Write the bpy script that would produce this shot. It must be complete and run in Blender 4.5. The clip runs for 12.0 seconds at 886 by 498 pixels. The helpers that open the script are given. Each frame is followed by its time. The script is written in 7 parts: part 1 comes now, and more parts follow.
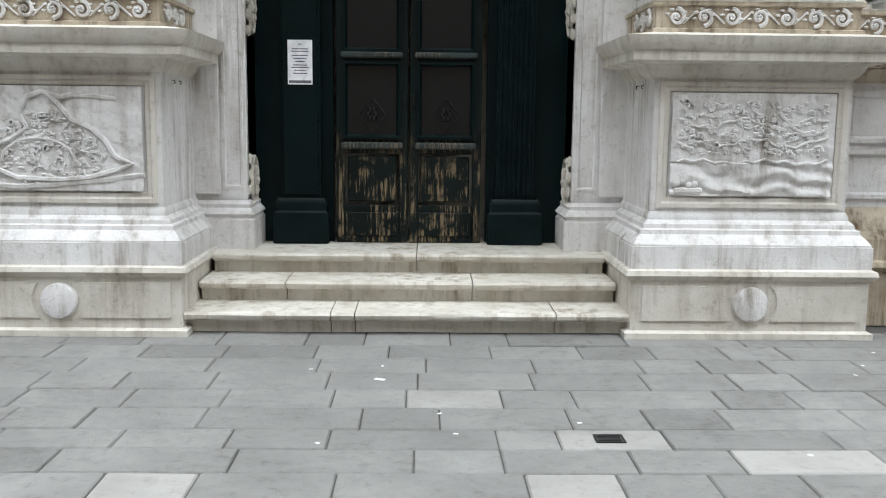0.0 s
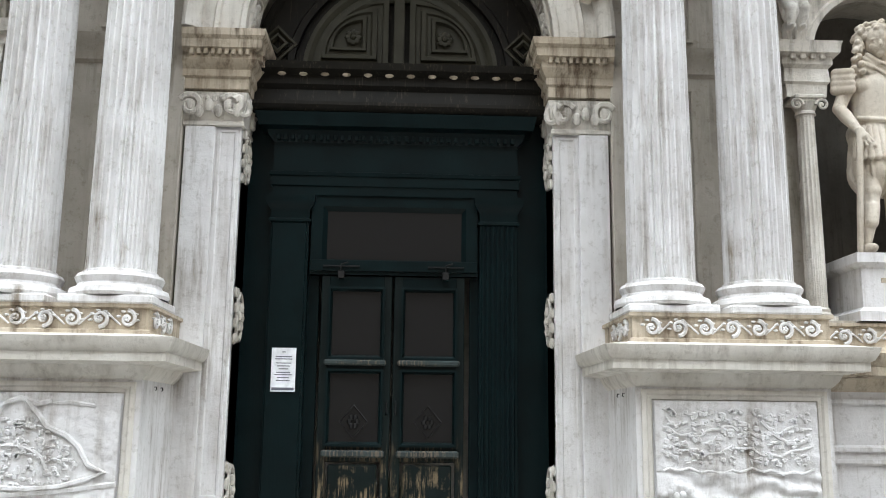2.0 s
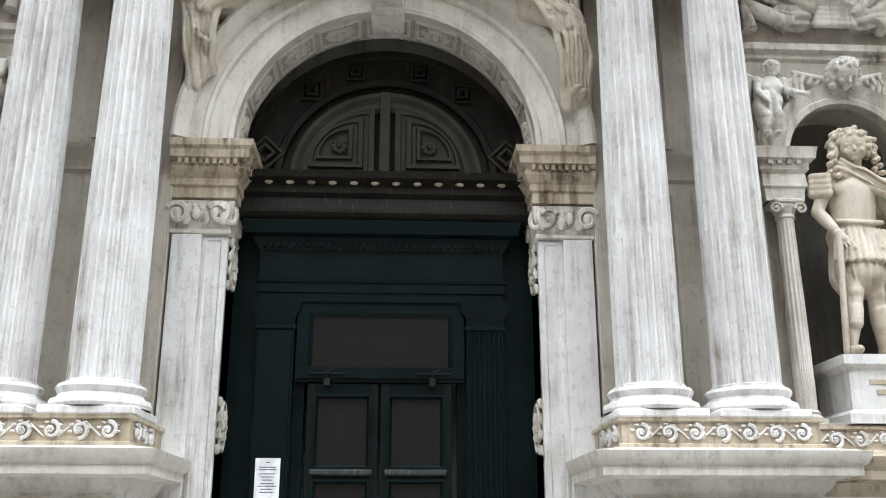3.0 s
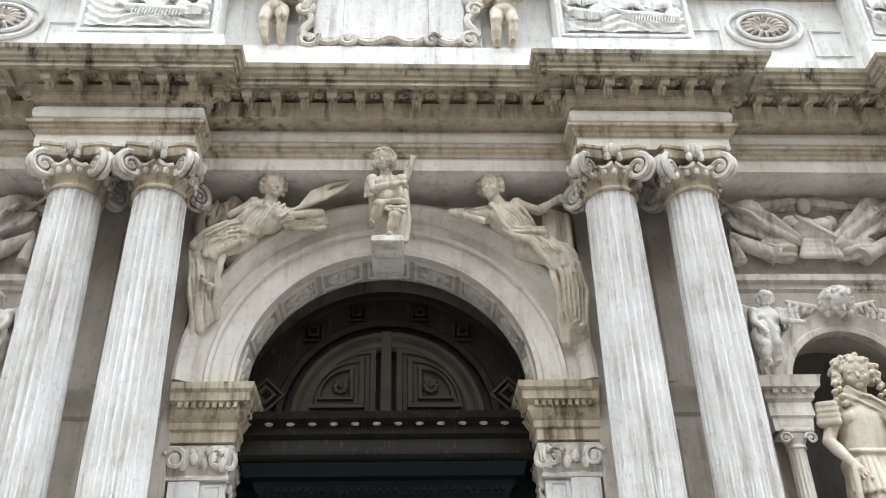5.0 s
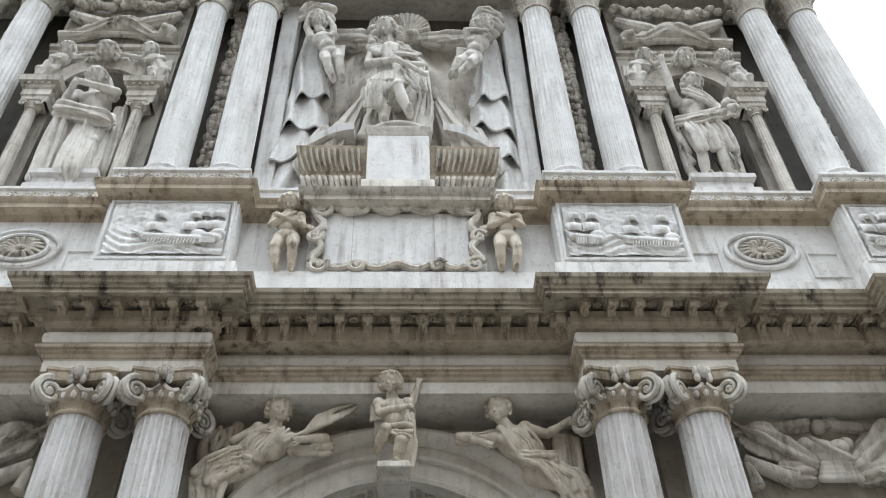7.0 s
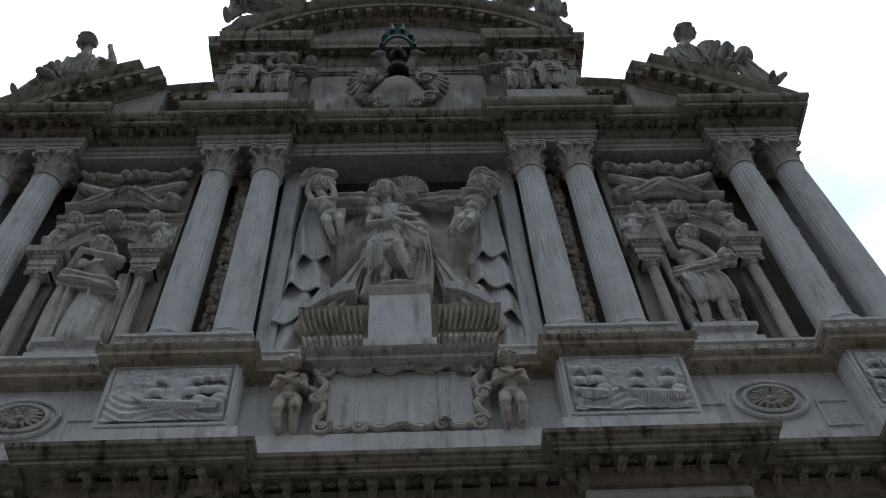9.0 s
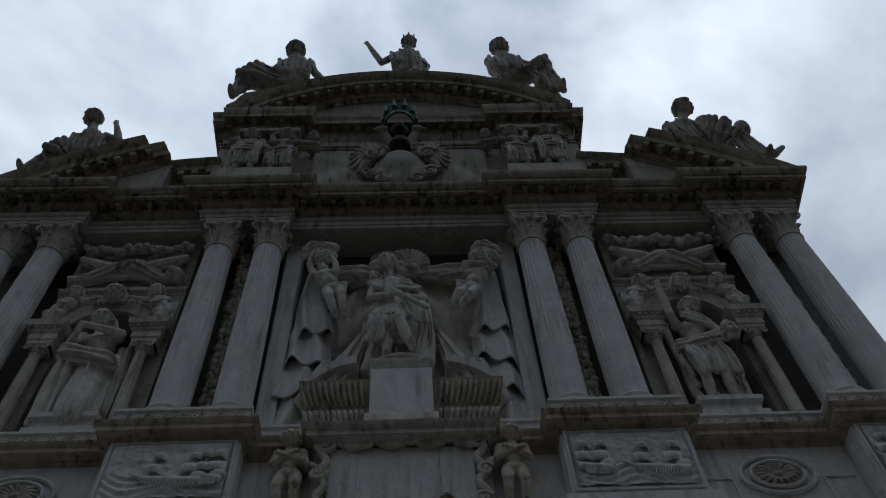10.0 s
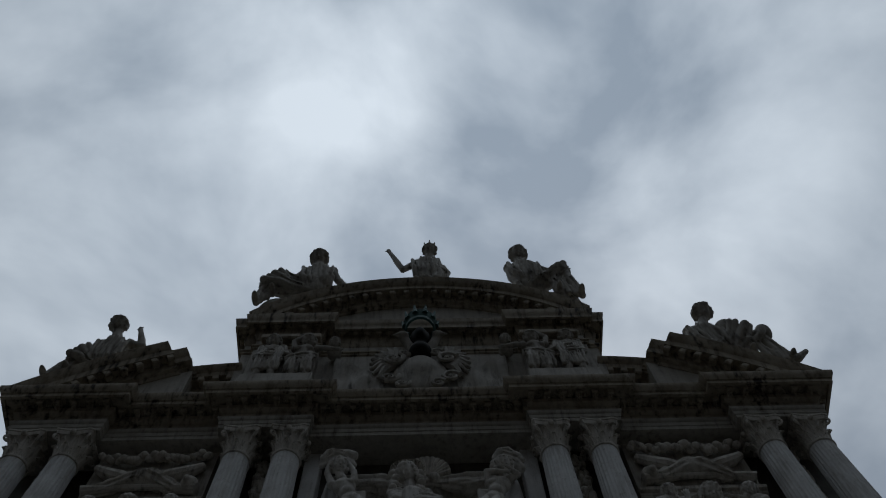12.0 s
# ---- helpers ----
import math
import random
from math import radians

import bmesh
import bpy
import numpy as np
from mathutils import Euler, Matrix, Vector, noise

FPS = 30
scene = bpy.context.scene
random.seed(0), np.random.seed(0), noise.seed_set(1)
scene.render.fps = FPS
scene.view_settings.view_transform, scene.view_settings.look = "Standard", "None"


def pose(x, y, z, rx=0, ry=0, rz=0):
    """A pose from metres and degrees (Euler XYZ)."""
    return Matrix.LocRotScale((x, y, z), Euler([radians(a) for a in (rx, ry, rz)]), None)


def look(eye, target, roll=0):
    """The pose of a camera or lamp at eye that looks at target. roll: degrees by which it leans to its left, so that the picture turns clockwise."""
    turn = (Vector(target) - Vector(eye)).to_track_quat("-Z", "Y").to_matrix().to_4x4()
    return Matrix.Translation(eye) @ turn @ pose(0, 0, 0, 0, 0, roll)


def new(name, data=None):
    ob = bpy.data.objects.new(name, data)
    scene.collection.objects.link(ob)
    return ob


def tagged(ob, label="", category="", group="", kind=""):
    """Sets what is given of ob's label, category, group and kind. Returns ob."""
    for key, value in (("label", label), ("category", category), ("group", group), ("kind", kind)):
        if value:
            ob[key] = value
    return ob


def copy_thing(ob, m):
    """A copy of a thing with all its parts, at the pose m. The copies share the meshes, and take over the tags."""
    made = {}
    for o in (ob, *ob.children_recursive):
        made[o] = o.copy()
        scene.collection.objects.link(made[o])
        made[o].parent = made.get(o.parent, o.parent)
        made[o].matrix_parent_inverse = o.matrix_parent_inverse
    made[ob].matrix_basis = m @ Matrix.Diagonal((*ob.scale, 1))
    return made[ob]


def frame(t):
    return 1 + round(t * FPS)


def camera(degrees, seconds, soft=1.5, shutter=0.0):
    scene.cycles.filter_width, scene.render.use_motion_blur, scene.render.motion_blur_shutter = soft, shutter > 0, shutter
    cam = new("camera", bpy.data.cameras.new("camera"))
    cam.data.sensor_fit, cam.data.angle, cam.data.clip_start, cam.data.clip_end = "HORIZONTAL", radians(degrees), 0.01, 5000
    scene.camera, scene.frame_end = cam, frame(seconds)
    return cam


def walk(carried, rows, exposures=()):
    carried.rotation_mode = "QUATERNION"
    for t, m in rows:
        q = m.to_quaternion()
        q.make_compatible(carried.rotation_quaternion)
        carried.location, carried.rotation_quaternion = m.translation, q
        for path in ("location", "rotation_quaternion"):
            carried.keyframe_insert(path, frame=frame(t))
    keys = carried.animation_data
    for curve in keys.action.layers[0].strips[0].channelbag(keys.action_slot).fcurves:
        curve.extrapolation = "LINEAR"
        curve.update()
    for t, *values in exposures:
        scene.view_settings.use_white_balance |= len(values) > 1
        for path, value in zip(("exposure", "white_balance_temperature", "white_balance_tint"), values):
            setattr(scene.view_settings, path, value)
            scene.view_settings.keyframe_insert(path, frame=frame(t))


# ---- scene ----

# camera: carried by hand, it stands still and tilts up the church front
cam = camera(51.00, 12.0, soft=1.0)
EYE = (0.11, -6.7, 1.6)
# seconds, yaw, pitch, lean to the right
TILT = [
    (0, -1.25, -8.04, -0.58),
    (0.5, -0.96, -1.56, -0.45),
    (1, -1.32, 3.37, -0.44),
    (1.5, -1.86, 7.59, -0.70),
    (2, -2.14, 10.77, -0.69),
    (2.5, -2.51, 13.82, -0.44),
    (3, -2.99, 17.27, 0.05),
    (5, -3.14, 31.85, 1.61),
    (5.5, -2.91, 35.53, 1.74),
    (6, -2.84, 38.89, 1.69),
    (6.5, -3.13, 42.63, 1.78),
    (7, -3.19, 45.52, 2.07),
    (7.5, -3.16, 48.13, 2.68),
    (9.5, -4.15, 57.35, 4.63),
    (10, -4.33, 59.67, 4.84),
    (10.5, -3.82, 62.81, 4.53),
    (11, -4.31, 66.23, 5.16),
    (11.5, -4.29, 69.43, 5.19),
    (12, -3.77, 72.34, 4.53)]
EXPOSURES = [(0, 1.5, 7000, 11), (1, 1.75, 6950, 11), (2.5, 2.15, 6900, 11), (5, 2.25, 7000, 11), (6.5, 1.75, 6900, 11), (7.6, 1.3, 6850, 11), (9.3, -1.1, 6250, 11), (10.5, -2.2, 6250, 10), (12, -2.45, 6300, 9)]
walk(cam, [(t, pose(*EYE, 90 + p, 0, yaw) @ pose(0, 0, 0, 0, 0, -r)) for t, yaw, p, r in TILT], EXPOSURES)

# world: overcast sky with broken grey cloud
world = bpy.data.worlds.new("overcast_sky")
scene.world = world
world.use_nodes = True
wt = world.node_tree
wt.nodes.clear()
w_out = wt.nodes.new("ShaderNodeOutputWorld")
w_bg = wt.nodes.new("ShaderNodeBackground")
w_sky = wt.nodes.new("ShaderNodeTexSky")
w_sky.sky_type = "NISHITA"
w_sky.sun_disc = False
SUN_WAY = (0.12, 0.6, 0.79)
w_sky.sun_elevation = radians(52)
w_sky.sun_rotation = radians(11)
w_co = wt.nodes.new("ShaderNodeTexCoord")
w_map = wt.nodes.new("ShaderNodeMapping")
w_map.inputs["Scale"].default_value = (1.0, 1.0, 1.0)
w_map.inputs["Location"].default_value = (0.35, 0.1, 0.0)
w_n1 = wt.nodes.new("ShaderNodeTexNoise")
w_n1.inputs["Scale"].default_value = 3.2
w_n1.inputs["Detail"].default_value = 6
w_n1.inputs["Roughness"].default_value = 0.5
w_n1.inputs["Distortion"].default_value = 0.3
w_r = wt.nodes.new("ShaderNodeValToRGB")
w_r.color_ramp.elements[0].position, w_r.color_ramp.elements[0].color = 0.37, (1.95, 2.3, 2.65, 1)
w_r.color_ramp.elements[1].position, w_r.color_ramp.elements[1].color = 0.65, (5.2, 5.6, 5.9, 1)
w_mix = wt.nodes.new("ShaderNodeMix")
w_mix.data_type = "RGBA"
w_mix.inputs[0].default_value = 0.88
w_bg.inputs["Strength"].default_value = 0.34
wt.links.new(w_co.outputs["Generated"], w_map.inputs["Vector"])
wt.links.new(w_map.outputs[0], w_n1.inputs["Vector"])
wt.links.new(w_n1.outputs[0], w_r.inputs[0])
wt.links.new(w_sky.outputs[0], w_mix.inputs[6])
wt.links.new(w_r.outputs[0], w_mix.inputs[7])
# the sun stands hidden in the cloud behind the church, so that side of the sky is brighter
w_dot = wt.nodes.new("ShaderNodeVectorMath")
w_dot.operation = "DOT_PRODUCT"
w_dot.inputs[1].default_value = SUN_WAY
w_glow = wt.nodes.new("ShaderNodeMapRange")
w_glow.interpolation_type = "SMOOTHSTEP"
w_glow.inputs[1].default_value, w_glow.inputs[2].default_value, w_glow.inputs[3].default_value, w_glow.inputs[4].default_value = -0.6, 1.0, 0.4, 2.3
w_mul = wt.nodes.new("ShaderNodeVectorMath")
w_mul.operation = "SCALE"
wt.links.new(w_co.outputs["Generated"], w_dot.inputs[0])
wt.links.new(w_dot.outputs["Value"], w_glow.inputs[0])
wt.links.new(w_mix.outputs[2], w_mul.inputs[0])
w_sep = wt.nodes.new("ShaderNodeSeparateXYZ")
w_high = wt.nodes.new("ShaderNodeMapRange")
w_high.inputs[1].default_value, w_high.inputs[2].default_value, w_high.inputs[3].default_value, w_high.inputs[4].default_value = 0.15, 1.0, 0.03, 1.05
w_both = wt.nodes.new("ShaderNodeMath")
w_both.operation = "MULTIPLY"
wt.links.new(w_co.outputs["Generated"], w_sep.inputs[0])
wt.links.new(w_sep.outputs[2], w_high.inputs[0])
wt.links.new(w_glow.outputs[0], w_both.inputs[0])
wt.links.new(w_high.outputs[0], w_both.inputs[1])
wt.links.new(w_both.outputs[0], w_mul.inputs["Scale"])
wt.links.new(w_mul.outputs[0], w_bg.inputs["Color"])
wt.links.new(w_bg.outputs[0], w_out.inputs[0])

sun = new("sun", bpy.data.lights.new("sun", "SUN"))
sun.data.energy = 0.3
sun.data.angle = radians(40)
sun.data.color = (1.0, 0.96, 0.9)
sun.matrix_world = look((12, 60, 79), (0, 0, 0))


# materials
def material(name):
    m = bpy.data.materials.new(name)
    m.use_nodes = True
    return m, m.node_tree.nodes, m.node_tree.links, m.node_tree.nodes["Principled BSDF"]


def noise_at(nt, links, scale, detail=5, rough=0.55, stretch=(1, 1, 1)):
    g = nt.new("ShaderNodeNewGeometry")
    mp = nt.new("ShaderNodeMapping")
    mp.inputs["Scale"].default_value = stretch
    n = nt.new("ShaderNodeTexNoise")
    n.inputs["Scale"].default_value, n.inputs["Detail"].default_value, n.inputs["Roughness"].default_value = scale, detail, rough
    links.new(g.outputs["Position"], mp.inputs[0])
    links.new(mp.outputs[0], n.inputs["Vector"])
    return n.outputs[0]


def ramp(nt, links, src, p0, c0, p1, c1):
    r = nt.new("ShaderNodeValToRGB")
    r.color_ramp.elements[0].position, r.color_ramp.elements[0].color = p0, (*c0, 1)
    r.color_ramp.elements[1].position, r.color_ramp.elements[1].color = p1, (*c1, 1)
    links.new(src, r.inputs[0])
    return r.outputs[0]


def mixed(nt, links, fac, a, b, mode="MIX"):
    m = nt.new("ShaderNodeMix")
    m.data_type, m.blend_type = "RGBA", mode
    for src, i in ((fac, 0), (a, 6), (b, 7)):
        if isinstance(src, (int, float)):
            m.inputs[i].default_value = src
        elif isinstance(src, tuple):
            m.inputs[i].default_value = (*src, 1)
        else:
            links.new(src, m.inputs[i])
    return m.outputs[2]


def relief_bump(nt, links, bsdf, height, strength, distance):
    b = nt.new("ShaderNodeBump")
    b.inputs["Strength"].default_value, b.inputs["Distance"].default_value = strength, distance
    links.new(height, b.inputs["Height"])
    links.new(b.outputs[0], bsdf.inputs["Normal"])


def stone(name, light, mid, stain, stained, streak=0.5, rough=0.7, grain=0.25, pieces=0.0):
    """Weathered stone: cloudy body, rain streaks, blotches of dirt, fine grain."""
    m, nt, links, bsdf = material(name)
    col = ramp(nt, links, noise_at(nt, links, 2.3, 6, 0.6), 0.3, mid, 0.68, light)
    run = ramp(nt, links, noise_at(nt, links, 1.0, 5, 0.65, (9, 9, 0.8)), 0.47, (0, 0, 0), 0.75, (1, 1, 1))
    blot = ramp(nt, links, noise_at(nt, links, 1.3, 7, 0.7), 0.44, (0, 0, 0), 0.7, (1, 1, 1))
    both = mixed(nt, links, 1.0, run, blot, "MULTIPLY")
    fac = nt.new("ShaderNodeMath")
    fac.operation = "MULTIPLY"
    fac.use_clamp = True
    links.new(both, fac.inputs[0])
    fac.inputs[1].default_value = stained * 2.2
    fac2 = nt.new("ShaderNodeMath")
    fac2.operation = "MULTIPLY_ADD"
    fac2.use_clamp = True
    links.new(run, fac2.inputs[0])
    fac2.inputs[1].default_value = streak
    links.new(fac.outputs[0], fac2.inputs[2])
    col = mixed(nt, links, fac2.outputs[0], col, stain)
    spots = ramp(nt, links, noise_at(nt, links, 14, 6, 0.75), 0.3, (0.55, 0.52, 0.47), 0.46, (1, 1, 1))
    col = mixed(nt, links, 0.6, col, spots, "MULTIPLY")
    if pieces:
        oi = nt.new("ShaderNodeObjectInfo")
        tone = ramp(nt, links, oi.outputs["Random"], 0.0, (1 - pieces,) * 3, 1.0, (1 + pieces * 0.4,) * 3)
        col = mixed(nt, links, 1.0, col, tone, "MULTIPLY")
    links.new(col, bsdf.inputs["Base Color"])
    bsdf.inputs["Roughness"].default_value = rough
    bsdf.inputs["Specular IOR Level"].default_value = 0.3
    relief_bump(nt, links, bsdf, noise_at(nt, links, 30, 8, 0.75), grain * 1.6, 0.014)
    return m


def painted_wood(name, paint, bare, worn, low=None, rough=0.45):
    """Old paint over wood; grain up the boards, bare patches where it has flaked."""
    m, nt, links, bsdf = material(name)
    col = ramp(nt, links, noise_at(nt, links, 3, 5, 0.6), 0.3, tuple(c * 0.7 for c in paint), 0.7, tuple(c * 1.25 for c in paint))
    fibre = noise_at(nt, links, 8, 6, 0.7, (6, 6, 0.35))
    flake = ramp(nt, links, fibre, 1 - worn, (0, 0, 0), min(1.0, 1.06 - worn), (1, 1, 1))
    patch = ramp(nt, links, noise_at(nt, links, 5.5, 4, 0.6), 0.44, (0, 0, 0), 0.56, (1, 1, 1))
    flake = mixed(nt, links, 1.0, flake, patch, "MULTIPLY")
    if low:
        g = nt.new("ShaderNodeNewGeometry")
        sep = nt.new("ShaderNodeSeparateXYZ")
        links.new(g.outputs["Position"], sep.inputs[0])
        mr = nt.new("ShaderNodeMapRange")
        mr.inputs[1].default_value, mr.inputs[2].default_value, mr.inputs[3].default_value, mr.inputs[4].default_value = low[0], low[1], 1.0, 0.0
        links.new(sep.outputs[2], mr.inputs[0])
        flake = mixed(nt, links, 1.0, flake, mr.outputs[0], "MULTIPLY")
    wood = ramp(nt, links, fibre, 0.3, tuple(c * 0.45 for c in bare), 0.75, bare)
    col = mixed(nt, links, flake, col, wood)
    links.new(col, bsdf.inputs["Base Color"])
    bsdf.inputs["Roughness"].default_value = rough
    bsdf.inputs["Specular IOR Level"].default_value = 0.12
    relief_bump(nt, links, bsdf, fibre, 0.25, 0.006)
    return m


def plain(name, colour, rough=0.5, metal=0.0):
    m, nt, links, bsdf = material(name)
    col = ramp(nt, links, noise_at(nt, links, 14, 5, 0.6), 0.3, tuple(c * 0.75 for c in colour), 0.7, tuple(min(1, c * 1.15) for c in colour))
    links.new(col, bsdf.inputs["Base Color"])
    bsdf.inputs["Roughness"].default_value, bsdf.inputs["Metallic"].default_value = rough, metal
    relief_bump(nt, links, bsdf, noise_at(nt, links, 60, 4), 0.15, 0.004)
    return m


MARBLE = stone("white_marble", (0.78, 0.765, 0.755), (0.61, 0.588, 0.57), (0.25, 0.21, 0.165), 0.55, 0.35, grain=0.4)
ARCHS = stone("pale_warm_stone", (0.71, 0.675, 0.615), (0.56, 0.52, 0.455), (0.24, 0.2, 0.15), 0.45, 0.16, grain=0.35)
WALLOW = stone("beige_wall_stone", (0.52, 0.475, 0.41), (0.39, 0.35, 0.29), (0.17, 0.145, 0.11), 0.5, 0.3, grain=0.35)
GREYM = stone("grey_white_marble", (0.82, 0.815, 0.8), (0.66, 0.65, 0.635), (0.25, 0.22, 0.18), 0.45, 0.25, grain=0.35)
WALL = stone("grey_wall_stone", (0.5, 0.47, 0.42), (0.36, 0.33, 0.28), (0.13, 0.11, 0.085), 0.6, 0.4, grain=0.35)
# black crust, with the recesses' shade also put into the near-black base
SHADED_CRUST = stone("black_crusted_stone", (0.15, 0.135, 0.115), (0.085, 0.075, 0.062), (0.03, 0.027, 0.022), 0.5, 0.3, grain=0.4)
TAN = stone("stained_stone", (0.57, 0.49, 0.385), (0.38, 0.31, 0.225), (0.12, 0.085, 0.055), 0.75, 0.55, grain=0.45)
CORN = stone("sooty_cornice_stone", (0.47, 0.41, 0.32), (0.29, 0.24, 0.175), (0.045, 0.035, 0.026), 0.85, 0.6, grain=0.5)
CARVED = stone("carved_stone", (0.74, 0.7, 0.635), (0.5, 0.455, 0.39), (0.11, 0.09, 0.065), 0.6, 0.45, grain=0.55)
FIGURE = stone("carved_figure_stone", (0.8, 0.775, 0.73), (0.58, 0.54, 0.48), (0.13, 0.11, 0.085), 0.45, 0.35, grain=0.35)
DARKFIG = stone("dark_figure_stone", (0.52, 0.49, 0.44), (0.34, 0.31, 0.265), (0.08, 0.07, 0.055), 0.6, 0.4, grain=0.4)
WARMFIG = stone("tan_figure_stone", (0.7, 0.635, 0.54), (0.48, 0.405, 0.315), (0.13, 0.095, 0.065), 0.5, 0.35, grain=0.35)
STEP = stone("worn_step_stone", (0.68, 0.65, 0.59), (0.54, 0.5, 0.43), (0.27, 0.22, 0.155), 0.65, 0.35, rough=0.6)
SLAB = stone("grey_paving_stone", (0.31, 0.305, 0.29), (0.225, 0.22, 0.21), (0.15, 0.145, 0.135), 0.5, 0.1, rough=0.6, grain=0.9, pieces=0.2)
SLAB_PALE = stone("pale_paving_stone", (0.34, 0.33, 0.31), (0.27, 0.26, 0.245), (0.17, 0.16, 0.145), 0.4, 0.1, rough=0.6, pieces=0.1)
# for unseen paving, darkened to throw less light up onto the front
SLAB_LOW_BOUNCE = stone("distant_paving_stone", (0.12, 0.118, 0.112), (0.085, 0.083, 0.08), (0.06, 0.058, 0.054), 0.5, 0.1, rough=0.6, grain=0.7)
JOINT = stone("joint_mortar", (0.13, 0.125, 0.115), (0.07, 0.067, 0.06), (0.035, 0.033, 0.03), 0.4, 0.2, rough=0.95)
DARKSTONE = stone("dark_reveal_stone", (0.1, 0.1, 0.1), (0.06, 0.06, 0.06), (0.03, 0.03, 0.03), 0.3, 0.2)
GREEN = painted_wood("dark_green_paint", (0.003, 0.0088, 0.0095), (0.1, 0.07, 0.045), 0.3, None, 0.32)
GREEN_WORN = painted_wood("flaking_green_paint", (0.006, 0.01, 0.0095), (0.26, 0.195, 0.12), 0.5, (0.95, 1.55))
OLDWOOD = painted_wood("weathered_dark_wood", (0.04, 0.037, 0.026), (0.12, 0.1, 0.065), 0.38, None, 0.5)
BLACKWOOD = painted_wood("blackened_wood", (0.012, 0.0105, 0.008), (0.05, 0.042, 0.03), 0.45, None, 0.55)
# rubbed ledge paint, paler also to paint in the skylight glint
LIT_EDGE = painted_wood("rubbed_green_paint", (0.035, 0.045, 0.044), (0.16, 0.13, 0.1), 0.5, None, 0.4)
PAPER = plain("white_paper", (0.82, 0.82, 0.84), 0.6)
INK = plain("printed_ink", (0.12, 0.12, 0.14), 0.6)
IRON = plain("dark_iron", (0.03, 0.03, 0.03), 0.45, 0.8)
BRONZE = plain("green_bronze", (0.06, 0.13, 0.12), 0.6, 0.2)
# plaster of unseen surfaces, kept dark so little light bounces off it
PLASTER = stone("house_plaster", (0.13, 0.105, 0.085), (0.1, 0.082, 0.068), (0.06, 0.05, 0.04), 0.3, 0.2)
GLASS, _nt, _lk, _b = material("dark_door_glass")
_b.inputs["Base Color"].default_value = (0.012, 0.012, 0.012, 1)
_b.inputs["Roughness"].default_value = 0.06
_b.inputs["Specular IOR Level"].default_value = 0.3


# mesh tools: a shape is a pair (list of points, list of faces)
def fuse(*shapes):
    vs, fs = [], []
    for v, f in shapes:
        k = len(vs)
        vs.extend(v)
        fs.extend(tuple(i + k for i in q) for q in f)
    return vs, fs


def moved(shape, m):
    return [tuple(m @ Vector(p)) for p in shape[0]], shape[1]


def flipped(shape):
    """Mirror image across x = 0."""
    return [(-x, y, z) for x, y, z in shape[0]], [tuple(reversed(f)) for f in shape[1]]


def box(x0, x1, y0, y1, z0, z1, b=0.006):
    """A block with chamfered edges."""
    b = min(b, (x1 - x0) * 0.3, (y1 - y0) * 0.3, (z1 - z0) * 0.3)
    vs, idx = [], {}
    X, Y, Zz = (x0, x1), (y0, y1), (z0, z1)
    for i in (0, 1):
        for j in (0, 1):
            for k in (0, 1):
                dx, dy, dz = (b if i == 0 else -b), (b if j == 0 else -b), (b if k == 0 else -b)
                for a in range(3):
                    idx[i, j, k, a] = len(vs)
                    vs.append((X[i] + (dx if a != 0 else 0), Y[j] + (dy if a != 1 else 0), Zz[k] + (dz if a != 2 else 0)))
    fs = []
    def quad(keys):
        fs.append(tuple(idx[k] for k in keys))
    for s in (0, 1):
        o = [(0, 0), (1, 0), (1, 1), (0, 1)]
        quad([(s, p, q, 0) for p, q in (o if s else o[::-1])])
        quad([(p, s, q, 1) for p, q in (o[::-1] if s else o)])
        quad([(p, q, s, 2) for p, q in (o if s else o[::-1])])
    for s in (0, 1):
        for u in (0, 1):
            quad([(s, u, 0, 0), (s, u, 1, 0), (s, u, 1, 1), (s, u, 0, 1)][:: (1 if s != u else -1)])
            quad([(s, 0, u, 0), (s, 0, u, 2), (s, 1, u, 2), (s, 1, u, 0)][:: (1 if s != u else -1)])
            quad([(0, s, u, 1), (1, s, u, 1), (1, s, u, 2), (0, s, u, 2)][:: (1 if s != u else -1)])
            for w in (0, 1):
                quad([(s, u, w, 0), (s, u, w, 1), (s, u, w, 2)][:: (1 if (s + u + w) % 2 else -1)])
    return vs, fs


def sweep(path, profile, closed=False, caps=True):
    """A moulding: profile of (projection, height) carried along a plan path with mitred corners; it projects to the right of the way."""
    n = len(path)
    pts = [Vector(p) for p in path]
    offs = []
    for i in range(n):
        ns = []
        for a, b in ((i - 1, i), (i, i + 1)):
            if closed or (a >= 0 and b < n):
                d = (pts[b % n] - pts[a % n]).normalized()
                ns.append(Vector((d.y, -d.x)))
        if len(ns) == 2:
            k = 1 + ns[0].dot(ns[1])
            offs.append((ns[0] + ns[1]) / max(k, 0.15))
        else:
            offs.append(ns[0])
    m = len(profile)
    vs = [(pts[i].x + offs[i].x * o, pts[i].y + offs[i].y * o, z) for i in range(n) for o, z in profile]
    fs = []
    for i in range(n if closed else n - 1):
        j = (i + 1) % n
        for k in range(m - 1):
            fs.append((i * m + k, j * m + k, j * m + k + 1, i * m + k + 1))
    if not closed and caps:
        fs.append(tuple(reversed(range(m))))
        fs.append(tuple((n - 1) * m + k for k in range(m)))
    return vs, fs


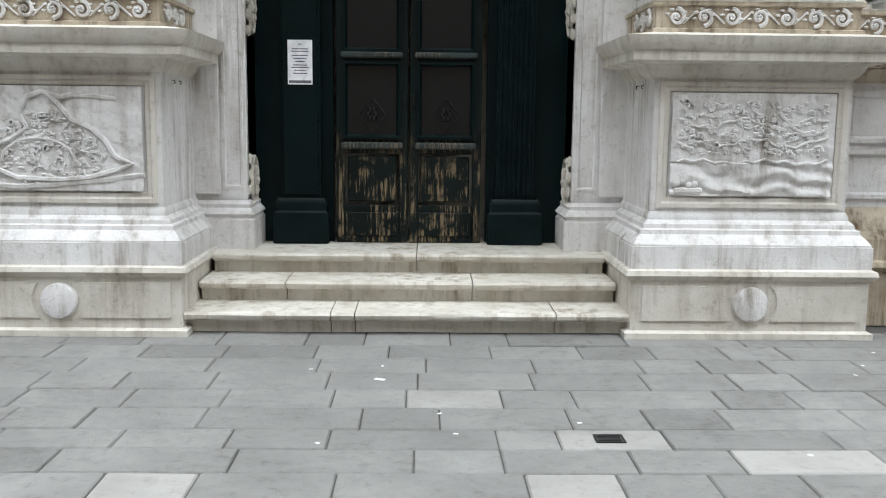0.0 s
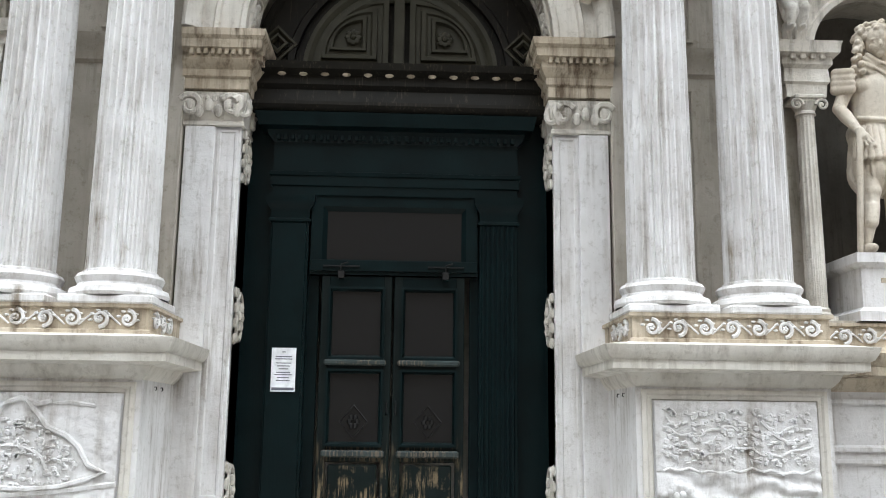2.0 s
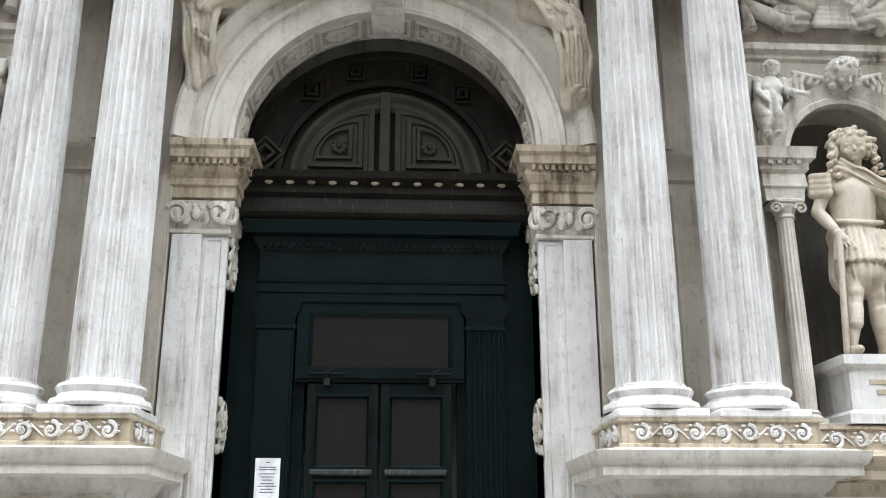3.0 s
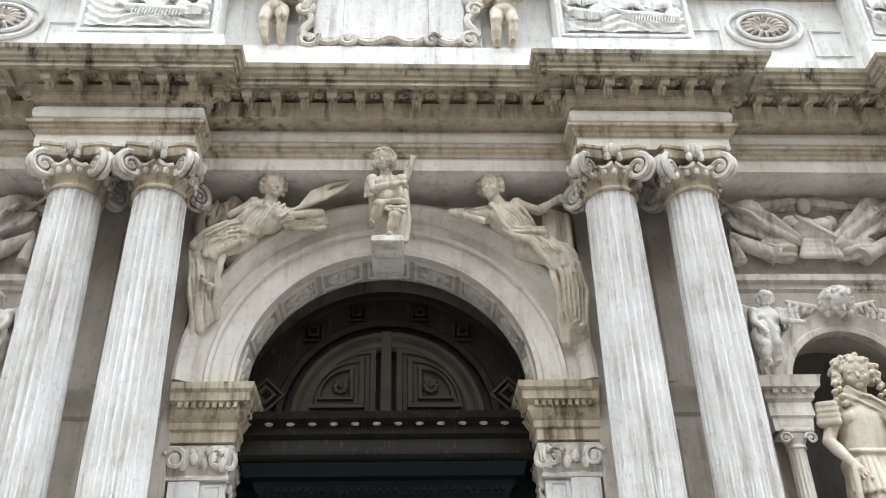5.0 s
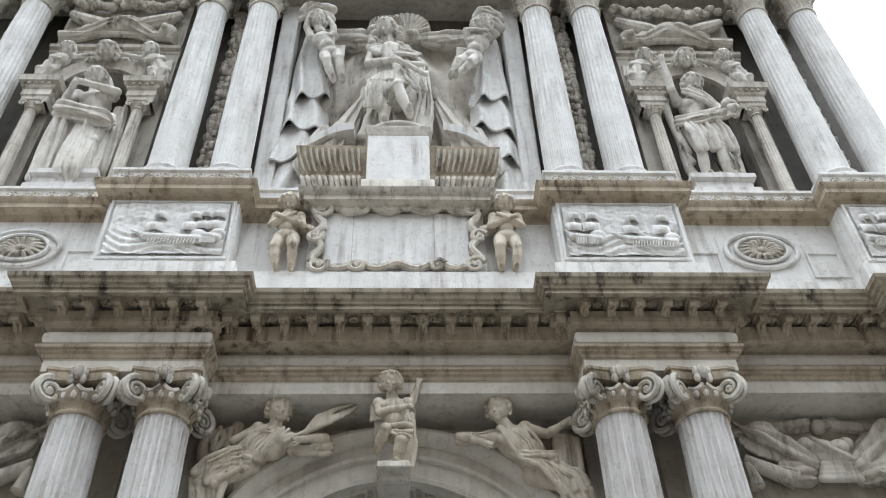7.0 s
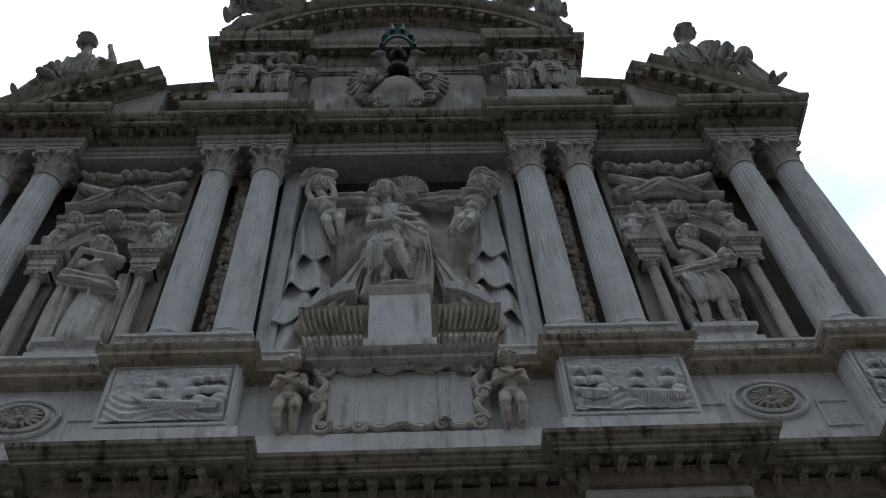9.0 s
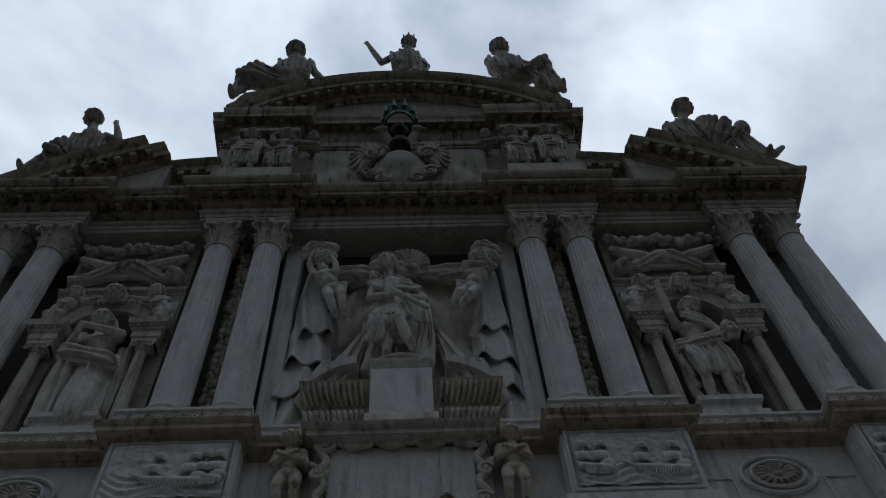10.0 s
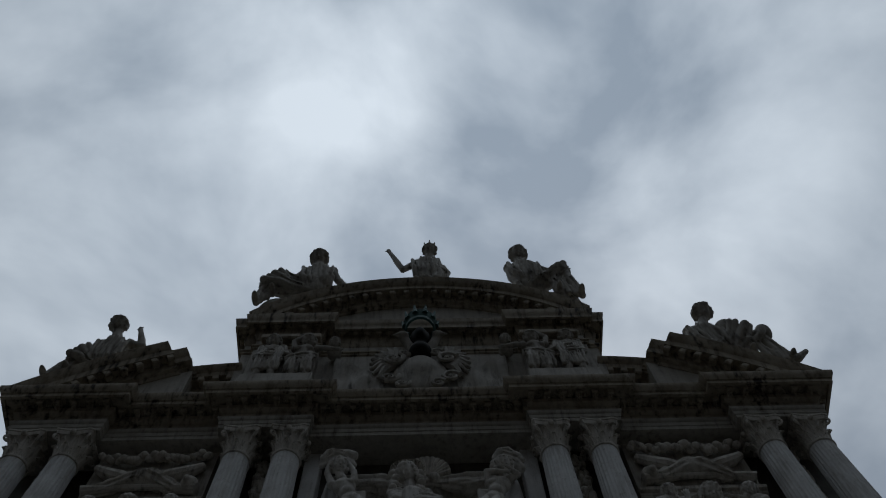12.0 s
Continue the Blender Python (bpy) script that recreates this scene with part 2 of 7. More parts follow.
def lathe(profile, n=32, centre=(0, 0, 0), arc=(0, 2 * math.pi)):
    full = abs(arc[1] - arc[0] - 2 * math.pi) < 1e-6
    m = len(profile)
    steps = n if full else n + 1
    vs = [(centre[0] + r * math.cos(arc[0] + (arc[1] - arc[0]) * i / n), centre[1] + r * math.sin(arc[0] + (arc[1] - arc[0]) * i / n), centre[2] + z) for i in range(steps) for r, z in profile]
    fs = []
    for i in range(n):
        j = (i + 1) % steps
        for k in range(m - 1):
            fs.append((i * m + k, j * m + k, j * m + k + 1, i * m + k + 1))
    return vs, fs


def tube(points, radii, n=8):
    """A round bar along points, with capped ends."""
    pts = [Vector(p) for p in points]
    if isinstance(radii, (int, float)):
        radii = [radii] * len(pts)
    vs, fs = [], []
    up = Vector((0.13, 0.31, 0.94)).normalized()
    for i, p in enumerate(pts):
        d = (pts[min(i + 1, len(pts) - 1)] - pts[max(i - 1, 0)]).normalized()
        s = d.cross(up)
        s = s.normalized() if s.length > 1e-4 else Vector((1, 0, 0))
        u = s.cross(d)
        up = u
        for k in range(n):
            a = 2 * math.pi * k / n
            vs.append(tuple(p + (s * math.cos(a) + u * math.sin(a)) * radii[i]))
    for i in range(len(pts) - 1):
        for k in range(n):
            fs.append((i * n + k, i * n + (k + 1) % n, (i + 1) * n + (k + 1) % n, (i + 1) * n + k))
    fs.append(tuple(range(n))[::-1])
    fs.append(tuple((len(pts) - 1) * n + k for k in range(n)))
    return vs, fs


def blob(c, r, n=8, m=6):
    """An ellipsoid of radii r."""
    if isinstance(r, (int, float)):
        r = (r, r, r)
    prof = [(math.sin(math.pi * k / m), -math.cos(math.pi * k / m)) for k in range(m + 1)]
    v, f = lathe([(max(a, 1e-3), z) for a, z in prof], n)
    return [(c[0] + x * r[0], c[1] + y * r[1], c[2] + z * r[2]) for x, y, z in v], f


def spiral(c, r, turns, thick, side=1, start=0.0, n=22, flat=1.0, axes=((1, 0, 0), (0, 0, 1))):
    """A volute in a plane: a bar that winds inwards, with an eye."""
    ax, az = Vector(axes[0]), Vector(axes[1])
    pts, rad = [], []
    for i in range(n + 1):
        t = i / n
        a = start + side * turns * 2 * math.pi * t
        rr = r * (1 - 0.86 * t)
        pts.append(Vector(c) + ax * rr * math.cos(a) + az * rr * math.sin(a))
        rad.append(thick * (1 - 0.55 * t))
    return fuse(tube(pts, rad, 6), blob(c, thick * 0.9, 6, 4))


def ring_arc(r0, r1, y0, y1, zc, a0=0.0, a1=math.pi, n=40, profile=None):
    """An arch in the x-z plane round (0, zc): profile of (radius, y), from y0 in front to y1 behind."""
    prof = profile or [(r0, y1), (r0, y0), (r1, y0), (r1, y1)]
    m = len(prof)
    vs = [(r * math.cos(a0 + (a1 - a0) * i / n), y, zc + r * math.sin(a0 + (a1 - a0) * i / n)) for i in range(n + 1) for r, y in prof]
    fs = [(i * m + k, i * m + k + 1, (i + 1) * m + k + 1, (i + 1) * m + k) for i in range(n) for k in range(m - 1)]
    fs += [tuple(range(m))[::-1], tuple(n * m + k for k in range(m))]
    return vs, fs


def wall_arch(x0, x1, y0, y1, z0, z1, r, zc, n=32, xc=0.0):
    """A wall with an arched opening of radius r round (xc, zc), open down to z0."""
    inner = [(xc + r, z0)] + [(xc + r * math.cos(math.pi * i / n), zc + r * math.sin(math.pi * i / n)) for i in range(n + 1)] + [(xc - r, z0)]
    outer = []
    for x, z in inner:
        if z <= zc:
            outer.append((x1 if x > xc else x0, z))
        else:
            a = math.atan2(z - zc, x - xc)
            k = min((x1 - xc) / max(math.cos(a), 1e-6) if math.cos(a) > 0 else (x0 - xc) / min(math.cos(a), -1e-6), (z1 - zc) / max(math.sin(a), 1e-6))
            outer.append((xc + k * math.cos(a), zc + k * math.sin(a)))
    # corners of the rectangle take the nearest ray
    for cx in (x1, x0):
        j = min(range(len(outer)), key=lambda i: (outer[i][0] - cx) ** 2 + (outer[i][1] - z1) ** 2)
        outer[j] = (cx, z1)
    n2 = len(inner)
    vs = [(x, y0, z) for x, z in inner] + [(x, y0, z) for x, z in outer] + [(x, y1, z) for x, z in inner] + [(x, y1, z) for x, z in outer]
    fs = []
    for i in range(n2 - 1):
        fs.append((i, n2 + i, n2 + i + 1, i + 1))
        fs.append((2 * n2 + i, 2 * n2 + i + 1, 3 * n2 + i + 1, 3 * n2 + i))
        fs.append((i, i + 1, 2 * n2 + i + 1, 2 * n2 + i))
        fs.append((n2 + i, 3 * n2 + i, 3 * n2 + i + 1, n2 + i + 1))
    return vs, fs


def to_mesh(name, shape, mat, sharp=35):
    me = bpy.data.meshes.new(name)
    me.from_pydata([tuple(p) for p in shape[0]], [], shape[1])
    me.materials.append(mat)
    bm = bmesh.new()
    bm.from_mesh(me)
    bmesh.ops.recalc_face_normals(bm, faces=bm.faces)
    bm.to_mesh(me)
    bm.free()
    me.shade_smooth()
    me.set_sharp_from_angle(angle=radians(sharp))
    return me


def part(name, shape, mat, parent, label="", sharp=35, at=None):
    """One mesh under a thing or a part; shapes are given in the parent's own space."""
    ob = new(name, to_mesh(name, shape, mat, sharp))
    ob.parent = parent
    if at is not None:
        ob.matrix_basis = at
    if label:
        tagged(ob, label)
    return ob


def thing(name, label, category, group="", kind="", at=(0, 0, 0)):
    ob = new(name)
    ob.empty_display_size = 0.2
    ob.location = at
    return tagged(ob, label, category, group, kind)


def solid(name, shape, mat, label, category, group="", kind="", sharp=35):
    """A thing of one mesh."""
    return tagged(new(name, to_mesh(name, shape, mat, sharp)), label, category, group, kind)


def twin(ob, name_free=True):
    """The mirror twin of a thing across the church's axis, on meshes of its own."""
    made = {}
    for o in (ob, *ob.children_recursive):
        c = o.copy()
        if o.data:
            c.data = o.data.copy()
            c.data.transform(Matrix.Diagonal((-1, 1, 1, 1)))
            c.data.flip_normals()
        scene.collection.objects.link(c)
        made[o] = c
        c.parent = made.get(o.parent, o.parent)
        loc = o.matrix_basis.translation
        m = o.matrix_basis.to_3x3()
        f = Matrix.Diagonal((-1, 1, 1))
        c.matrix_basis = Matrix.Translation((-loc.x, loc.y, loc.z)) @ (f @ m @ f).to_4x4()
    return made[ob]


# ---- plan of the front: column pairs at inner and outer bays ----
XA, XB, XC, XD = 1.79, 3.25, 5.13, 6.62      # faces of the column bays
COLS = (2.09, 2.86)
OUTER = (5.5, 6.27)
BAYX = 4.19


def plan(yb, ym, grow=0.0, yend=3.4):
    half = [(XA - grow, ym), (XA - grow, yb), (XB + grow, yb), (XB + grow, ym), (XC - grow, ym), (XC - grow, yb), (XD + grow, yb), (XD + grow, yend)]
    return [(-x, y) for x, y in reversed(half)] + half


def border(x0, x1, z0, z1, y, profile):
    """A mitred frame on a wall that faces -y: profile of (inset, projection)."""
    vs = []
    for i, o in profile:
        vs += [(x0 + i, y - o, z0 + i), (x1 - i, y - o, z0 + i), (x1 - i, y - o, z1 - i), (x0 + i, y - o, z1 - i)]
    fs = [(k * 4 + j, k * 4 + (j + 1) % 4, k * 4 + 4 + (j + 1) % 4, k * 4 + 4 + j) for k in range(len(profile) - 1) for j in range(4)]
    return vs, fs


def field(x0, x1, z0, z1, y, height, nx=60, nz=40):
    """A carved panel: a grid whose depth comes from height(u, v), u and v in 0..1."""
    vs = []
    for j in range(nz + 1):
        for i in range(nx + 1):
            u, v = i / nx, j / nz
            vs.append((x0 + (x1 - x0) * u, y - height(u, v), z0 + (z1 - z0) * v))
    fs = [(j * (nx + 1) + i, j * (nx + 1) + i + 1, (j + 1) * (nx + 1) + i + 1, (j + 1) * (nx + 1) + i) for j in range(nz) for i in range(nx)]
    return vs, fs


def scrollwork(length, h, y=0.0, units=6, depth=0.02):
    """A running scroll of leaves with flowers in the eyes, along x from 0, standing on z = 0."""
    out = []
    step = length / units
    for i in range(units):
        cx, s = (i + 0.5) * step, 1 if i % 2 else -1
        r = min(h * 0.42, step * 0.42)
        out.append(spiral((cx, y - depth * 0.6, h / 2), r, 1.35, h * 0.11, s, math.pi * (0.5 if s < 0 else 1.5), 18))
        for k in range(5):
            a = 2 * math.pi * k / 5
            out.append(blob((cx + math.cos(a) * r * 0.22, y - depth, h / 2 + math.sin(a) * r * 0.22), (r * 0.17, depth * 0.7, r * 0.17), 6, 4))
        for k in range(5):
            a = s * (0.3 + 0.75 * k) + (0 if s > 0 else math.pi)
            px, pz = cx + math.cos(a) * r * 1.12, h / 2 + math.sin(a) * r * 0.98
            out.append(blob((px, y - depth * 0.4, pz), (r * 0.3, depth * 0.8, r * 0.16), 6, 4))
        out.append(tube([(cx + step * 0.5 - step * 0.25, y - depth * 0.3, h / 2 + s * h * 0.3), (cx + step * 0.5, y - depth * 0.6, h / 2), (cx + step * 0.75, y - depth * 0.3, h / 2 - s * h * 0.3)], h * 0.05, 5)) if i < units - 1 else None
    return fuse(*[o for o in out if o])


# ---- walls that carry the front ----
wall = thing("wall_front", "weathered pale stone wall of the church front", "wall", kind="structure")
part("door_bay_wall", wall_arch(-1.9, 1.9, 1.12, 1.5, 4.9, 7.1, 1.36, 4.97), WALLOW, wall)
for s in (-1, 1):
    xs = sorted((s * 1.36, s * 1.9))
    part("pier", box(xs[0], xs[1], 1.16, 1.6, 0.45, 4.9), MARBLE, wall)
    xs = sorted((s * 1.86, s * 3.3))
    part("column_bay_wall", box(xs[0], xs[1], 1.02, 1.6, 0.0, 7.1), WALLOW, wall)
    for z0, z1 in ((2.75, 4.55), (4.98, 6.6)):
        part("sunk_panel", border(s * 2.475 - 0.13, s * 2.475 + 0.13, z0, z1, 1.02, [(0, 0.0), (0, 0.03), (0.03, 0.03), (0.04, 0.012)]), WALLOW, wall)
    part("string_course", sweep([(s * 2.475 - 0.5, 1.02), (s * 2.475 + 0.5, 1.02)], [(0, 4.65), (0.03, 4.68), (0.04, 4.78), (0.09, 4.84), (0.1, 4.9), (0, 4.92)]), WALLOW, wall)
    xs = sorted((s * 5.0, s * 6.6))
    part("column_bay_wall", box(xs[0], xs[1], 1.02, 1.6, 0.0, 7.1), WALLOW, wall)
    part("niche_wall", wall_arch(*sorted((s * 3.28, s * 5.08)), 0.96, 1.5, 2.4, 7.1, 0.55, 4.88, 24, s * BAYX), WALLOW, wall)
    # niche backs and walls behind columns carry recess shade in their colour
    part("niche_back", lathe([(0.6, 2.4), (0.6, 5.0), (0.52, 5.2), (0.35, 5.45), (0.02, 5.56)], 20, (s * BAYX, 1.0, 0), (0, math.pi)), SHADED_CRUST, wall)
    part("niche_sill", box(*sorted((s * 3.26, s * 5.1)), 0.62, 1.6, 2.42, 2.47), WALLOW, wall)
    part("bay_base_wall", box(*sorted((s * 3.2, s * 5.2)), 0.64, 1.6, 0.0, 2.42), WALLOW, wall)
    part("side_wall", box(*sorted((s * 6.4, s * 6.6)), 1.5, 9.0, 0.0, 16.0), WALLOW, wall)
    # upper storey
    part("column_bay_wall", box(*sorted((s * 1.7, s * 3.3)), 1.3, 1.9, 8.0, 15.1), SHADED_CRUST, wall)
    part("column_bay_wall", box(*sorted((s * 5.05, s * 6.6)), 1.3, 1.9, 8.0, 15.1), SHADED_CRUST, wall)
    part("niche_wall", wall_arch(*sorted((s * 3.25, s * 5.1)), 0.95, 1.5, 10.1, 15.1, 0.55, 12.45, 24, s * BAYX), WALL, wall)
    part("niche_back", lathe([(0.6, 10.0), (0.6, 12.5), (0.52, 12.75), (0.35, 13.0), (0.02, 13.12)], 20, (s * BAYX, 1.0, 0), (0, math.pi)), SHADED_CRUST, wall)
    part("bay_base_wall", box(*sorted((s * 3.2, s * 5.2)), 0.78, 1.9, 7.8, 10.1), WALL, wall)
part("centre_base_wall", box(-1.85, 1.85, 0.8, 1.9, 7.8, 10.1), WALL, wall)
part("centre_wall", box(-1.75, 1.75, 1.25, 1.9, 10.0, 15.1), SHADED_CRUST, wall)
part("core_wall", box(-6.4, 6.4, 1.9, 2.3, 0.0, 19.0), WALL, wall)

# ---- jambs of the doorway: pilasters with carved rosettes on the reveals ----
def jamb():
    j = thing("door_jamb", "white marble doorway pilaster with scroll capital and carved rosettes", "pilaster", "doorway jambs")
    part("shaft", fuse(box(1.36, 1.84, 1.1, 1.62, 0.88, 4.15), box(1.58, 1.84, 1.06, 1.12, 0.95, 4.12)), MARBLE, j)
    part("panel_moulding", border(1.39, 1.56, 1.0, 4.1, 1.1, [(0, 0), (0, 0.012), (0.02, 0.012), (0.03, 0.002)]), MARBLE, j)
    path = [(1.36, 1.62), (1.36, 1.08), (1.88, 1.08)]
    base = [(0.07, 0.5), (0.07, 0.74), (0.05, 0.76), (0.075, 0.79), (0.05, 0.82), (0.03, 0.84), (0.035, 0.87), (0.0, 0.9)]
    part("base", sweep(path, base), MARBLE, j)
    cap = part("capital", sweep(path, [(0, 4.12), (0.025, 4.13), (0.025, 4.16), (0.01, 4.17), (0.03, 4.3), (0.05, 4.42), (0, 4.44)]), CARVED, j)
    for k in range(7):
        x = 1.42 + k * 0.06
        part("egg", blob((x, 1.045, 4.37), (0.024, 0.02, 0.035), 8, 5), CARVED, cap)
    for c, axes in (((1.36, 1.06, 4.29), ((0.7, -0.7, 0), (0, 0, 1))), ((1.8, 1.03, 4.3), ((1, 0, 0), (0, 0, 1))), ((1.44, 1.03, 4.3), ((1, 0, 0), (0, 0, 1))), ((1.33, 1.45, 4.29), ((0, 1, 0), (0, 0, 1)))):
        part("volute", spiral(c, 0.1, 1.6, 0.032, 1, 0.5, axes=axes), CARVED, cap)
    for k in range(6):
        part("leaf", blob((1.4 + k * 0.08, 1.03, 4.25 + 0.05 * (k % 2)), (0.04, 0.03, 0.06), 8, 6), CARVED, cap)
    imp = [(0, 4.44), (0.05, 4.45), (0.05, 4.54), (0.07, 4.56), (0.07, 4.62), (0.1, 4.66), (0.12, 4.7), (0.11, 4.76), (0.165, 4.79), (0.17, 4.86), (0.195, 4.89), (0.2, 4.95), (0, 4.97)]
    impost = part("impost", sweep(path, imp), TAN, j)
    for k in range(9):
        part("dentil", box(1.3 + k * 0.06, 1.335 + k * 0.06, 0.93, 0.985, 4.73, 4.79, 0.004), TAN, impost)
    for k in range(8):
        part("dentil", box(1.21, 1.262, 1.08 + k * 0.06, 1.115 + k * 0.06, 4.73, 4.79, 0.004), TAN, impost)
    for z in (1.05, 2.5, 3.9):
        ring = [tube([(1.35, 1.36 + 0.13 * math.cos(a), z + 0.2 * math.sin(a)) for a in [2 * math.pi * i / 20 for i in range(21)]], 0.022, 6)]
        for i in range(6):
            a = 2 * math.pi * i / 6
            ring.append(blob((1.34, 1.36 + 0.065 * math.cos(a), z + 0.095 * math.sin(a)), (0.03, 0.035, 0.05), 6, 4))
        ring.append(blob((1.33, 1.36, z), 0.03, 6, 4))
        for i in range(4):
            ring.append(blob((1.35, 1.2, z - 0.2 + i * 0.13), (0.03, 0.04, 0.05), 6, 4))
        part("rosette", fuse(*ring), CARVED, j)
    return j


jamb_right = jamb()
twin(jamb_right)

# ---- steps ----
steps = [(0.02, 0.17, 1.72), (0.41, 0.335, 1.62), (0.78, 0.5, 1.6)]
for i, (y, z, hw) in enumerate(steps):
    st = thing("stone_step", "worn pale stone step with rounded nosing and dark joints", "step", "doorway steps")
    cuts = ((-hw, -0.57, -0.39, 1.1, hw), (-hw, -0.95, 0.5, hw), (-hw, 0.06, hw))[i]
    for a, b in zip(cuts[:-1], cuts[1:]):
        prof = [(0.09, z - 0.165), (0.085, z - 0.08), (0.015, z - 0.06), (0.0, z - 0.045), (-0.005, z - 0.02), (0.006, z - 0.004), (0.03, z)]
        back = (0.5, z) if i < 2 else (1.3, z)
        pr = [(y + o, zz) for o, zz in prof] + [(y + back[0], z), (y + back[0], z - 0.165)]
        n = 14
        vs, fs = [], []
        for k in range(n + 1):
            x = a + 0.004 + (b - a - 0.008) * k / n
            for q, (yy, zz) in enumerate(pr):
                w = noise.noise((x * 3, i * 7.1, q * 0.4)) * 0.006 if 1 <= q <= 6 else 0
                vs.append((x, yy + w, zz - abs(w) * (0.6 if q > 3 else 0)))
        m = len(pr)
        fs = [(k * m + q, (k + 1) * m + q, (k + 1) * m + (q + 1) % m, k * m + (q + 1) % m) for k in range(n) for q in range(m)]
        fs += [tuple(range(m)), tuple(n * m + q for q in reversed(range(m)))]
        part("step_block", (vs, fs), STEP, st)

# ---- pedestals of the lower columns ----
def town_map(seed, coast):
    def h(u, v):
        n = noise.noise((u * 9 + seed, v * 7, seed)) * 0.012 + noise.noise((u * 26 + seed, v * 20, 3)) * 0.007
        if coast and v < 0.33:
            n += 0.012 * math.sin(40 * v + 9 * u + 5 * noise.noise((u * 5, v * 5, seed)))
        return 0.034 + n
    return h


def pedestal(cx, name_label, seed, coast, detail=True):
    p = thing("pedestal", name_label, "pedestal", "lower column pedestals", at=(cx, 0.13, 0))
    path = [(-0.73, 0.95), (-0.73, 0), (0.73, 0), (0.73, 0.95)]
    low = part("plinth", sweep(path, [(0.19, 0.0), (0.19, 0.045), (0.15, 0.06), (0.15, 0.43), (0.18, 0.445), (0.2, 0.475), (0.19, 0.51), (0.15, 0.525)]), ARCHS, p)
    part("upper_plinth", sweep(path, [(0.16, 0.522), (0.16, 0.685), (0.12, 0.69)]), MARBLE, p)
    part("base_moulding", sweep(path, [(0.15, 0.688), (0.15, 0.7), (0.12, 0.74), (0.09, 0.77), (0.085, 0.8), (0.06, 0.81), (0.055, 0.84), (0.02, 0.87), (0.02, 0.9), (0.0, 0.93)]), MARBLE, p)
    die = part("die", sweep(path, [(0, 0.92), (0, 1.93)]), MARBLE, p)
    part("cap", sweep(path, [(0, 1.9), (0.02, 1.92), (0.05, 1.955), (0.06, 1.98), (0.07, 2.0), (0.21, 2.02), (0.21, 2.085), (0.235, 2.1), (0.26, 2.15), (0.27, 2.19), (0.05, 2.225), (0.0, 2.23)]), ARCHS, p)
    band = part("frieze_band", sweep(path, [(0.04, 2.225), (0.04, 2.25), (0.015, 2.26), (0.015, 2.41), (0.04, 2.42), (0.04, 2.445), (-0.5, 2.445)]), TAN, p)
    part("frieze_scroll", moved(scrollwork(1.4, 0.15, -0.015, 7), Matrix.Translation((-0.7, 0, 2.26))), MARBLE, band)
    for s in (-1, 1):
        part("frieze_scroll", moved(scrollwork(0.6, 0.15, -0.015, 3), Matrix.Translation((s * 0.73, 0.05 if s > 0 else 0.65, 2.26)) @ Matrix.Rotation(s * math.pi / 2, 4, "Z")), MARBLE, band)
    fx = 0.69
    part("panel_frame", border(-fx, fx, 0.96, 1.88, 0.0, [(0, 0), (0, 0.022), (0.03, 0.025), (0.045, 0.012), (0.07, 0.012), (0.085, -0.004)]), ARCHS, p)
    # carved view of a walled town
    shapes = []
    rnd = random.Random(seed)
    panel = part("relief_panel", field(-0.6, 0.6, 1.05, 1.8, 0.0, town_map(seed, coast), 90, 60), MARBLE, p, "marble panel carved with a view of a walled town")
    for k in range(260 if detail else 60):
        if coast:
            u, v = rnd.uniform(0.05, 0.95), rnd.uniform(0.4, 0.92)
        else:
            r, a = math.sqrt(rnd.random()), rnd.uniform(0, 2 * math.pi)
            u, v = 0.42 + 0.3 * r * math.cos(a) * (1.1 - 0.3 * math.sin(a)), 0.42 + 0.36 * r * math.sin(a)
        x, z = -0.6 + 1.2 * u, 1.05 + 0.75 * v
        w, hh = rnd.uniform(0.006, 0.024), rnd.uniform(0.006, 0.02)
        b = box(-w, w, -0.052, -0.01, -hh, hh, 0.006)
        shapes.append(moved(b, Matrix.Translation((x, 0, z)) @ Matrix.Rotation(rnd.uniform(-0.5, 0.5), 4, "Y")))
    tagged(part("town_carving", fuse(*shapes), MARBLE, panel), kind="stuff")
    walls = []
    if coast:
        for z0, amp, ph in ((1.3, 0.012, 0), (1.44, 0.03, 1.2), (1.58, 0.035, 2.2)):
            walls.append(tube([(-0.55 + 1.1 * i / 24, -0.04, z0 + amp * math.sin(i * 0.55 + ph) + 0.012 * math.sin(i * 1.9)) for i in range(25)], 0.01, 6))
        walls.append(tube([(0.18 + 0.36 * i / 12, -0.04, 1.66 - 0.16 * math.sin(i / 12 * 2.4)) for i in range(13)], 0.015, 6))
        walls.append(box(-0.57, -0.36, -0.05, 0, 1.07, 1.11, 0.01))
        for i in range(5):
            walls.append(blob((-0.55 + i * 0.045, -0.03, 1.14 + 0.02 * math.sin(i * 2)), (0.03, 0.025, 0.03), 8, 5))
    else:
        ring = [(0.12, 1.74), (0.02, 1.72), (-0.1, 1.76), (-0.22, 1.72), (-0.27, 1.6), (-0.22, 1.5), (-0.34, 1.42), (-0.5, 1.36), (-0.52, 1.24), (-0.3, 1.14), (0.0, 1.13), (0.22, 1.15), (0.4, 1.2), (0.52, 1.25), (0.4, 1.3), (0.33, 1.42), (0.24, 1.5), (0.1, 1.56), (0.02, 1.66), (-0.06, 1.75)]
        walls.append(tube([(x, -0.042, z) for x, z in ring], 0.02, 6))
        walls.append(tube([(-0.15 + 0.26 * math.cos(a), -0.04, 1.26 + 0.17 * math.sin(a)) for a in [math.pi * i / 14 for i in range(15)]], 0.014, 6))
